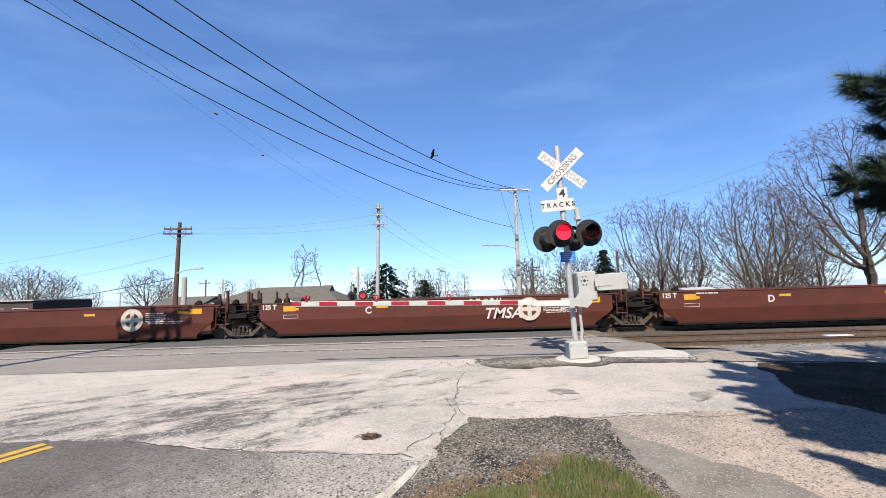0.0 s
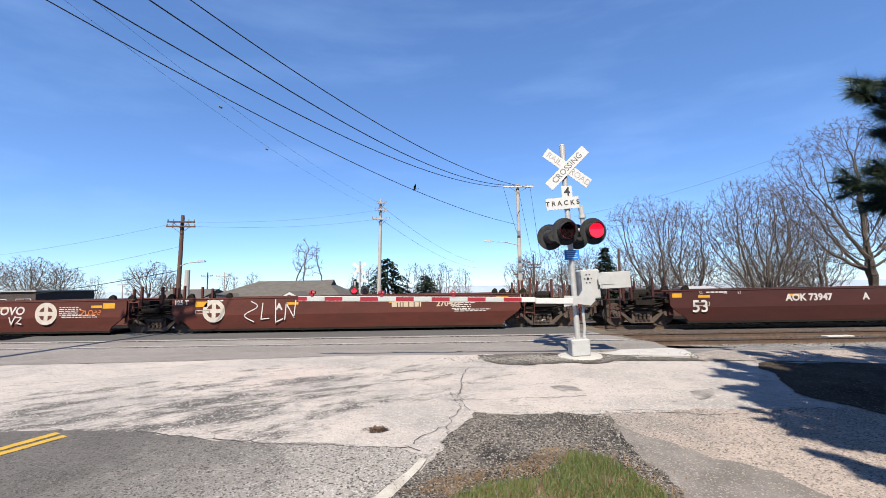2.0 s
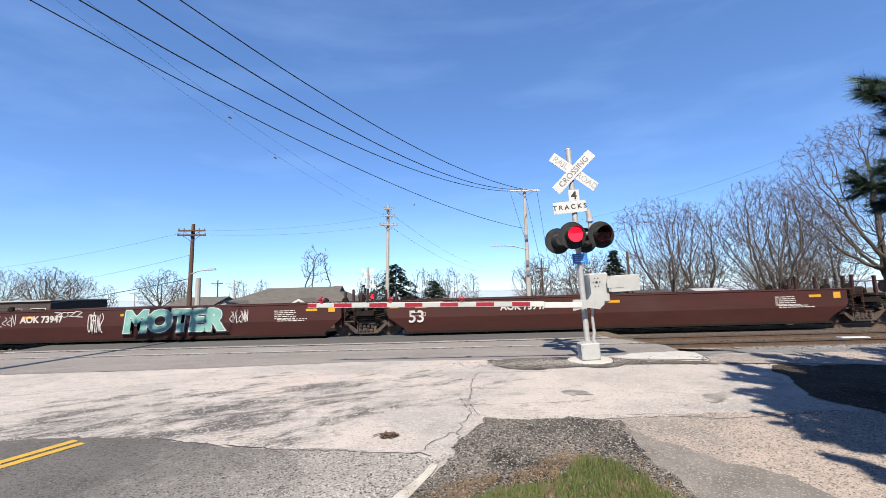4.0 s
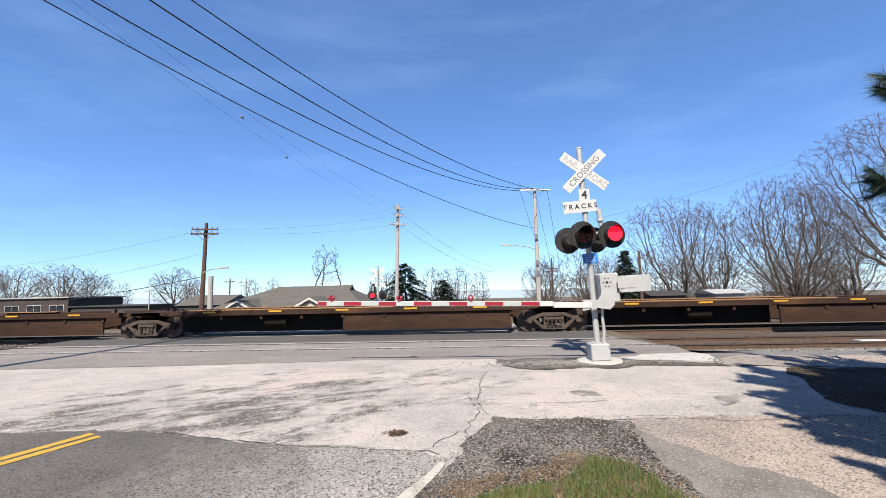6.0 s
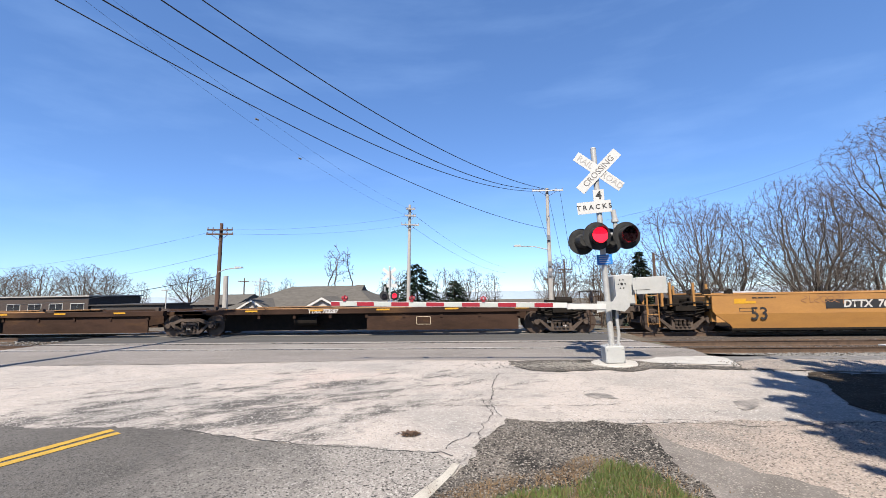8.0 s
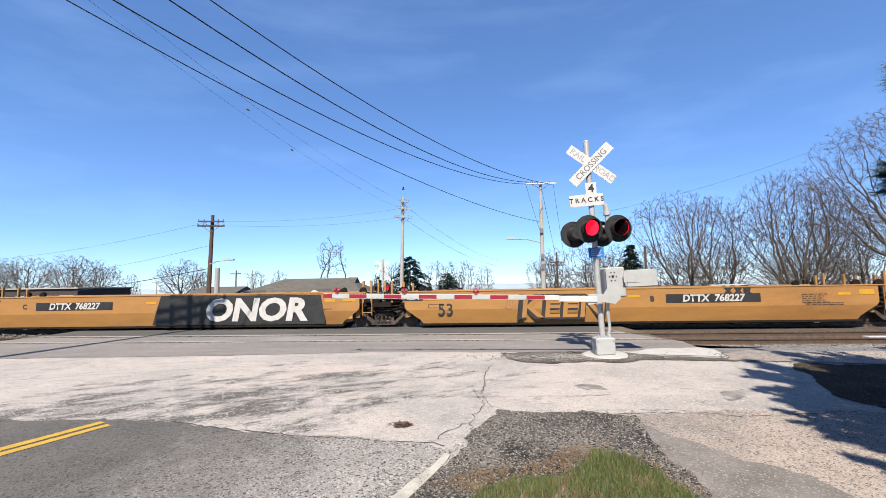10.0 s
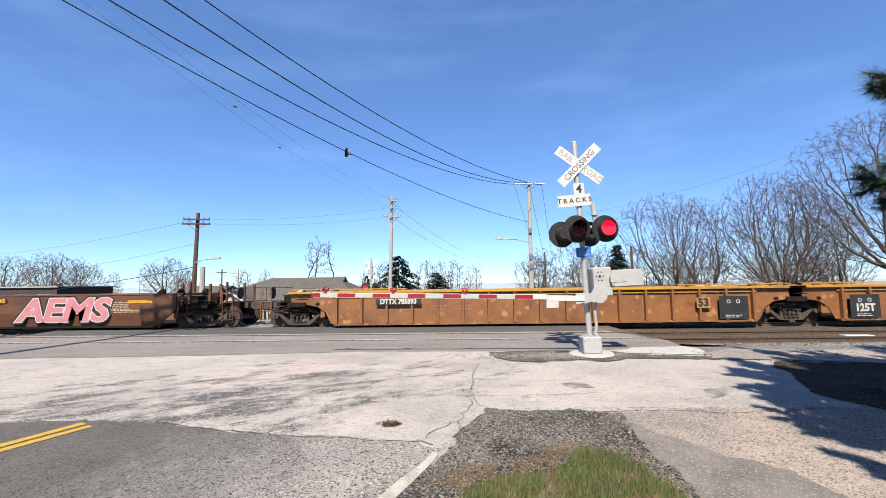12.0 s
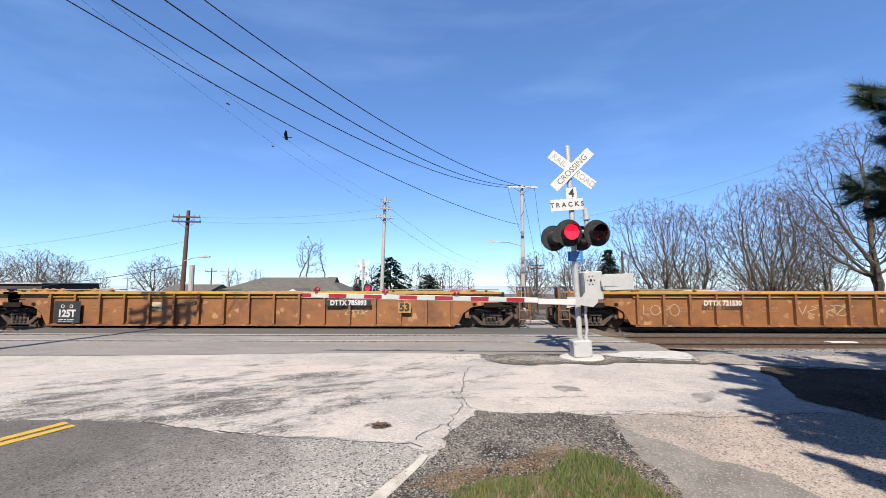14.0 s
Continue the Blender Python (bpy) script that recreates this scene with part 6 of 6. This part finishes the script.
def pine(at, high=6.9, reach=3.9, near=True):
    """A long-needled pine: boughs from the trunk, each with brush-like tufts."""
    rnd = random.Random(8)
    x0, y0 = at.translation.x, at.translation.y
    t = thing("pine", "long-needled pine with bristling dark green tufts", "tree", at)
    part("trunk", tube(bmesh.new(), [(0, 0, -0.3), (0.05, 0, 3.0), (0, 0.05, high)], 0.2, 10, 0.05), BARK, t)
    segs, verts, faces = [], [], []

    def tuft(p, d, size, n_=120, wide=0.011):
        for k in range(n_):
            s = rnd.uniform(-0.5, 0.25)
            base = p + d * s * size
            v = Vector((rnd.gauss(0, 1), rnd.gauss(0, 1), rnd.gauss(0, 1))).normalized()
            v = (d * rnd.uniform(0.5, 1.3) + v * 0.85).normalized() * size * rnd.uniform(0.45, 0.75)
            w_ = v.orthogonal().normalized() * wide
            o = len(verts)
            verts.extend([(base - w_)[:], (base + w_)[:], (base + v)[:]])
            faces.append((o, o + 1, o + 2))

    z = 0.55 if near else 3.0
    while z < high:
        f = min(1, (high - z) / (high - 1))
        for k in range(16 if near else 13):
            a = rnd.uniform(0, 6.28)
            ln = (0.5 + reach * min(1, f * (1.25 if near else 2.6)) ** 0.8) * rnd.uniform(0.75, 1.08)
            # boughs are trimmed clear of the driveway
            while ln > 0.4 and x0 + math.cos(a) * ln < 1.12 * (y0 + math.sin(a) * ln) + 0.35:
                ln -= 0.1
            p = Vector((0, 0, z + rnd.uniform(-0.15, 0.15)))
            d = Vector((math.cos(a), math.sin(a), 0.12)).normalized()
            m = max(4, int(ln / 0.3))
            for j in range(m):
                d = (d + Vector((rnd.gauss(0, 0.06), rnd.gauss(0, 0.06), 0.05 + rnd.gauss(0, 0.03)))).normalized()
                e = p + d * ln / m
                r = 0.035 * (1 - j / m) + 0.008
                segs.append((p, e, r, r * 0.85))
                if j > m * 0.25:
                    for sgn in (-1, 1):
                        sd = (d + Vector((-d.y, d.x, 0.3)) * sgn * rnd.uniform(0.6, 1.1)).normalized()
                        q = e + sd * rnd.uniform(0.25, 0.6)
                        segs.append((e, q, 0.012, 0.008))
                        tuft(q, sd, 0.28, 60 if near else 26, 0.022 if near else 0.045)
                        tuft(e.lerp(q, 0.45), sd, 0.26, 44 if near else 20, 0.022 if near else 0.045)
                p = e
            tuft(p, d, 0.3, 100 if near else 30, 0.016 if near else 0.04)
        z += 0.34
    # long boughs that reach out over the driveway
    out = ((2.9, (-3.0, 3.1, 3.7)), (3.1, (-2.85, 3.2, 3.92)), (3.0, (-2.8, 3.05, 3.5)), (2.9, (-2.65, 3.2, 3.3)), (2.2, (-3.22, 3.1, 2.78)), (2.2, (-2.9, 3.2, 2.62)),
           (2.3, (-3.0, 3.0, 2.86)), (2.4, (-2.75, 2.9, 2.98)), (2.2, (-2.6, 3.1, 2.5)), (3.6, (-2.45, 2.9, 4.7)), (4.0, (-2.45, 2.9, 5.2)), (1.9, (-2.5, 3.1, 1.95)))
    for z0, tip in out if near else ():
        p, end = Vector((0, 0, z0)), Vector(tip)
        for j in range(16):
            e = Vector((0, 0, z0)).lerp(end, (j + 1) / 16) + Vector((rnd.gauss(0, 0.03), rnd.gauss(0, 0.03), 0.12 * math.sin(j * 0.4) - 0.1 * math.sin(math.pi * j / 16)))
            d = (e - p).normalized()
            segs.append((p, e, 0.035 - 0.0017 * j, 0.034 - 0.0017 * j))
            if j > 3:
                for sgn in (-1, 0, 1):
                    sd = (d * 0.8 + Vector((-d.y, d.x, 0.25)) * sgn * rnd.uniform(0.5, 0.9) + Vector((0, 0, rnd.uniform(-0.35, 0.8)))).normalized()
                    q = e + sd * rnd.uniform(0.15, 0.42) * (1.2 - j / 22)
                    segs.append((e, q, 0.012, 0.008))
                    tuft(q, sd, 0.3, 170, 0.0055)
                    tuft(e.lerp(q, 0.4), sd, 0.27, 110, 0.0055)
            p = e
        tuft(p, d, 0.28, 190, 0.0055)
    tagged(part("boughs", bars_mesh("boughs", segs, 5, BARK), None, t), kind="stuff")
    me = bpy.data.meshes.new("needles")
    me.from_pydata(verts, [], faces)
    me.materials.append(PINE_NEEDLE)
    tagged(part("needles", me, None, t, "long dark green needles"), kind="stuff")
    return t


pine(pose(7.6, 1.3, level(1.3)), 6.3)
pine(pose(8.9, -0.4, level(-0.4)), 7.5, 4.5, near=False)

# added far hills and woods, hiding the horizon; haze is in the pale colour
HAZE = mat("haze_painted_hills", (0.42, 0.52, 0.62), (0.36, 0.46, 0.56), 0.05, 0.95, fine=0.05, bscale=0.5)
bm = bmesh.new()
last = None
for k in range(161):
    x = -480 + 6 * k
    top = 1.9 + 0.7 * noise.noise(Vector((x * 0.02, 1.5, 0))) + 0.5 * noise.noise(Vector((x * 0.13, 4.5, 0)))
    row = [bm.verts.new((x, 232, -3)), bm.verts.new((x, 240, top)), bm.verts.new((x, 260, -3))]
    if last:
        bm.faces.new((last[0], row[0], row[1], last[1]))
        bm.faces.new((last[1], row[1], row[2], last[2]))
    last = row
tagged(new("backdrop", mesh_of("backdrop", bm, HAZE)), "added line of far woods, haze in its pale colour", "backdrop", kind="structure")


# ---- loose stones, grass, cracks ----
def stones(name, n_, place, size, material, label, seed, drop=0.0):
    rnd = random.Random(seed)
    base = [Vector(v) for v in ((1, 0, 0), (-1, 0, 0), (0, 1, 0), (0, -1, 0), (0, 0, 1), (0, 0, -1))]
    tri = ((0, 2, 4), (2, 1, 4), (1, 3, 4), (3, 0, 4), (2, 0, 5), (1, 2, 5), (3, 1, 5), (0, 3, 5))
    verts, faces = [], []
    for k in range(n_):
        x, y = place(rnd)
        s = size * rnd.uniform(0.5, 1.3)
        a = rnd.uniform(0, 6.28)
        ca, sa = math.cos(a), math.sin(a)
        sc = (rnd.uniform(0.7, 1.3), rnd.uniform(0.6, 1.1), rnd.uniform(0.45, 0.8))
        o = len(verts)
        z = level(y) + drop
        for v in base:
            vx, vy, vz = (v.x + rnd.uniform(-0.2, 0.2)) * sc[0] * s, (v.y + rnd.uniform(-0.2, 0.2)) * sc[1] * s, v.z * sc[2] * s
            verts.append((x + ca * vx - sa * vy, y + sa * vx + ca * vy, z + vz + 0.2 * s))
        faces += [tuple(o + i for i in f) for f in tri]
    me = bpy.data.meshes.new(name)
    me.from_pydata(verts, [], faces)
    me.materials.append(material)
    return tagged(new(name, me), label, "gravel", kind="stuff")


def ballast_place(r):
    while True:
        x = r.uniform(4.6, 26)
        y = r.uniform(9.7, 11.75)
        if x > 5.4 - 0.25 * (y - 11) + 0.25 * r.random() and (y > 10.4 or r.random() < 0.5):
            return x, y


stones("ballast", 12000, ballast_place, 0.036, STONE, "grey crushed-stone track ballast", 21, -0.13)
stones("ballast", 4000, lambda r: (r.uniform(-34, -15.3 + 0.3 * r.random()), r.uniform(9.8, 16)), 0.045, STONE, "grey crushed-stone track ballast", 22, -0.13)


def wedge_place(r):
    while True:
        y = r.uniform(2.6, 5.75)
        x = r.uniform(-0.7, 2.6)
        if -0.45 + 0.42 * max(0, y - 3.8) < x and x < 2.35 - 0.1 * (y - 3.7):
            return x, y


stones("loose_gravel", 2600, wedge_place, 0.011, PEBBLE, "pale loose stones on dark gravel", 23, 0.011)
stones("loose_gravel", 3500, lambda r: (r.uniform(2.0, 7.5), r.uniform(3.2, 5.8)), 0.009, PEBBLE, "pale loose stones on the driveway", 24, 0.005)
stones("loose_gravel", 1400, lambda r: (r.gauss(2.2, 0.8), r.gauss(9.3, 0.2)), 0.018, PEBBLE, "loose stones round the signal", 25, 0.013)
stones("loose_gravel", 500, lambda r: (r.uniform(-6, 6), r.uniform(4.9, 9.4)), 0.008, STONE, "scattered small stones on pavement", 26, 0.001)
stones("loose_gravel", 1500, lambda r: (r.uniform(5.2, 14), r.gauss(9.3, 0.35)), 0.02, PEBBLE, "pale loose stones on the verge", 27, 0.012)

GRASS = mat("spring_grass", (0.09, 0.14, 0.025), (0.14, 0.19, 0.04), 3.0, 0.7, fine=0.3)
STRAW = mat("dry_straw", (0.3, 0.2, 0.1), (0.2, 0.12, 0.06), 6.0, 0.85, fine=0.3)


def inside(x, y, poly):
    hit = False
    for (x0, y0), (x1, y1) in zip(poly, poly[1:] + poly[:1]):
        if (y0 > y) != (y1 > y) and x < (x1 - x0) * (y - y0) / (y1 - y0) + x0:
            hit = not hit
    return hit


LAWN = [(1.3, 4.5), (1.6, 4.36), (1.72, 4.05), (1.8, 3.7), (2.1, 2.6), (-0.3, 2.6), (0.15, 3.68), (0.42, 3.86), (0.9, 3.98), (1.12, 4.2)]
sheet("grass_bank", LAWN, 0.014, SOIL, "thin soil under the grass", "soil", rough=0.05)


def blades(name, n_, poly, h, material, label, seed, flat=0.3, grow=0.0):
    rnd = random.Random(seed)
    xs, ys = [p[0] for p in poly], [p[1] for p in poly]
    verts, faces = [], []
    while len(faces) < n_:
        x, y = rnd.uniform(min(xs) - grow, max(xs) + grow), rnd.uniform(min(ys), max(ys) + grow)
        jx, jy = x + rnd.gauss(0, 0.03 + grow), y + rnd.gauss(0, 0.03 + grow)
        if not inside(jx, jy, poly):
            continue
        if noise.noise(Vector((x * 3, y * 3, seed))) < -0.25 and rnd.random() < 0.7:
            continue
        hh = h * rnd.uniform(0.4, 1.2)
        a = rnd.uniform(0, 6.28)
        b = rnd.uniform(0, flat) * hh * 2
        z = level(y) + 0.012
        w_ = rnd.uniform(0.0025, 0.005)
        dx, dy = math.cos(a), math.sin(a)
        o = len(verts)
        verts += [(x - dy * w_, y + dx * w_, z), (x + dy * w_, y - dx * w_, z), (x + dx * b, y + dy * b, z + hh)]
        faces.append((o, o + 1, o + 2))
    me = bpy.data.meshes.new(name)
    me.from_pydata(verts, [], faces)
    me.materials.append(material)
    return tagged(new(name, me), label, "grass", kind="stuff")


blades("grass", 24000, LAWN, 0.05, GRASS, "short fresh green grass", 31)
blades("dry_grass", 8000, [(p[0] * 1.0, p[1] + 0.02) for p in LAWN], 0.04, STRAW, "dry straw among the grass", 32, flat=1.2, grow=0.12)
blades("dry_grass", 1100, [(-0.35, 3.75), (0.1, 3.7), (0.4, 3.95), (1.0, 4.1), (1.35, 4.62), (1.1, 4.62), (0.8, 4.3), (0.2, 4.1)], 0.02, STRAW, "dead brown leaves at the grass edge", 33, flat=2.5)


def crack(points, width, seed, label="dark jagged crack in the pavement", material=TAR):
    """A thin jagged strip along a line."""
    rnd = random.Random(seed)
    pts = []
    for (x0, y0), (x1, y1) in zip(points, points[1:]):
        m = max(2, int(math.hypot(x1 - x0, y1 - y0) / 0.07))
        for k in range(m):
            s = k / m
            pts.append((x0 + (x1 - x0) * s + rnd.gauss(0, 0.016), y0 + (y1 - y0) * s + rnd.gauss(0, 0.016)))
    bm = bmesh.new()
    last = None
    for i, (x, y) in enumerate(pts):
        j = min(i + 1, len(pts) - 1)
        d = Vector((pts[j][0] - pts[i - 1 if i else 0][0], pts[j][1] - pts[i - 1 if i else 0][1], 0))
        nrm = Vector((-d.y, d.x, 0)).normalized() * width * rnd.uniform(0.3, 1.0)
        z = level(y) + 0.0075
        pair = [bm.verts.new((x + nrm.x, y + nrm.y, z)), bm.verts.new((x - nrm.x, y - nrm.y, z))]
        if last:
            f = bm.faces.new((last[0], last[1], pair[1], pair[0]))
            f.normal_update()
            if f.normal.z < 0:
                f.normal_flip()
        last = pair
    return tagged(new("pavement_crack", mesh_of("pavement_crack", bm, material)), label, "crack", kind="structure")


crack([(0.45, 8.45), (0.29, 7.63), (0.29, 7.11), (0.21, 6.47), (0.39, 5.8)], 0.008, 1)
crack([(0.08, 6.75), (0.17, 6.41), (0.26, 5.93), (0.05, 5.28), (-0.13, 5.09), (-0.34, 4.71)], 0.007, 2)
crack([(-3.7, 5.24), (-2.4, 4.93), (-1.17, 4.75), (-0.74, 4.7), (-0.33, 4.66), (-0.12, 4.55)], 0.015, 3, "dark ragged joint between two road surfaces")
crack([(1.88, 5.61), (2.22, 5.66), (2.71, 5.68), (3.04, 5.67), (3.33, 5.56), (3.9, 5.6), (5, 5.8)], 0.011, 4)
crack([(2.28, 5.81), (2.73, 5.79), (3.04, 5.67)], 0.008, 5)
crack([(0.05, 5.28), (0.1, 5.0), (-0.02, 4.75)], 0.008, 6)
crack([(-0.7, 6.36), (0.65, 6.33), (2.18, 6.46)], 0.006, 7)
crack([(-9.5, 6.9), (-8, 7.4), (-6, 8.1), (-3, 8.8)], 0.008, 8)
crack([(-1.2, 8.4), (0.4, 8.5), (2.0, 8.45)], 0.008, 9)
sheet("worn_patch", [(1.7, 7.0), (1.97, 7.06), (2.16, 6.74), (1.85, 6.69)], 0.006, WORN, "small worn dark patch in the pavement", "patch", rough=0.08, step=0.08)
sheet("worn_patch", [(3.71, 6.61), (4.13, 6.78), (3.94, 6.4), (3.63, 6.19), (3.6, 6.31)], 0.006, WORN, "small worn dark patch in the pavement", "patch", rough=0.06, step=0.08)
sheet("concrete_pad", [(3.4, 9.62), (4.2, 10.35), (5.5, 10.5), (5.65, 10.2), (5.38, 9.3), (4.6, 9.42)], 0.012, CONCRETE, "pale concrete pad beside the signal", "concrete pad", rough=0.04)

# ---- bird ----
FEATHER = mat("black_feathers", (0.012, 0.012, 0.014), (0.02, 0.02, 0.022), 10.0, 0.6)
BIRD = thing("bird", "black bird gliding high above the tracks", "bird")
bm = bmesh.new()
tube(bm, [(-0.34, 0, 0), (-0.15, 0, 0.02), (0.1, 0, 0.03), (0.28, 0, 0.04), (0.4, 0, 0.02)], 0.05, 8, 0.02)
part("body", bm, FEATHER, BIRD)
for s in (-1, 1):
    bm = prism(bmesh.new(), [(0.2, 0.0), (0.24, 0.4 * s), (0.02, 0.85 * s), (-0.12, 0.8 * s), (-0.14, 0.35 * s), (-0.12, 0.0)], "z", 0.02, 0.04)
    part("wing", bm, FEATHER, BIRD, at=pose(0, 0, 0, 22 * s, 0, 0))
part("tail", prism(bmesh.new(), [(-0.3, 0.04), (-0.3, -0.04), (-0.58, -0.1), (-0.58, 0.1)], "z", 0.0, 0.015), FEATHER, BIRD)


# ---- what moves ----
# how far the train has rolled, by seconds
ROLLED = [(0, 0.1), (0.5, 12.05), (1, 23.9), (1.5, 35.8), (2, 47.7), (2.5, 59.4), (3, 71.25), (5.5, 130.7), (6, 142.4), (6.5, 154.1), (7, 165.8), (7.5, 177.4), (8, 189.0),
          (10.5, 248.2), (11, 259.9), (11.5, 271.7), (12, 283.5), (12.5, 295.3), (13, 307.1), (13.5, 318.9), (14, 330.8)]


def rolled(t):
    return float(np.interp(t, [r[0] for r in ROLLED], [r[1] for r in ROLLED]))


def motions():
    for car, s0 in CARS:
        walk(car, [(t, pose(s0 - d, TRACK_Y, 0.003)) for t, d in ROLLED])
    for ws, sx in WHEELSETS:
        walk(ws, [(k / FPS, pose(sx, 0, R_WHEEL, 0, -math.degrees(rolled(k / FPS) / R_WHEEL), 0)) for k in range(421)])
    # the red lenses turn over in turn, one face lit
    for lens, y, phase in FLASHERS:
        turn = 180.0 * (phase == 1)
        rows = [(0.0, pose(0, y, 0, 0, 0, turn))]
        for k in range(22):
            f0 = round(30 * (0.2 + 0.65 * k))
            rows += [((f0 + j) / 30, pose(0, y, 0, 0, 0, turn + 60 * j)) for j in range(4)]
            turn += 180
        rows.append((14.1, pose(0, y, 0, 0, 0, turn)))
        walk(lens, rows)
    track_ = [(0, -1.15, 16.64), (0.8, -2.38, 14.7), (1.5, -3.12, 13.06), (2.2, -3.6, 12.2), (3.5, -4.2, 11.6), (6, -6.0, 11.0), (8.5, -7.0, 11.8), (10.2, -7.6, 12.6), (11, -8.8, 13.42), (12, -12.41, 16.3), (13, -15.32, 17.52), (14, -18.57, 18.33)]
    away = {2.2: 1.6, 3.5: 4.0, 6: 7.0, 8.5: 7.0, 10.2: 1.8}
    walk(BIRD, [(t, pose(x * away.get(t, 1), 45 * away.get(t, 1), 1.57 + (z - 1.57) * away.get(t, 1), 25, 10, 200)) for t, x, z in track_])


motions()
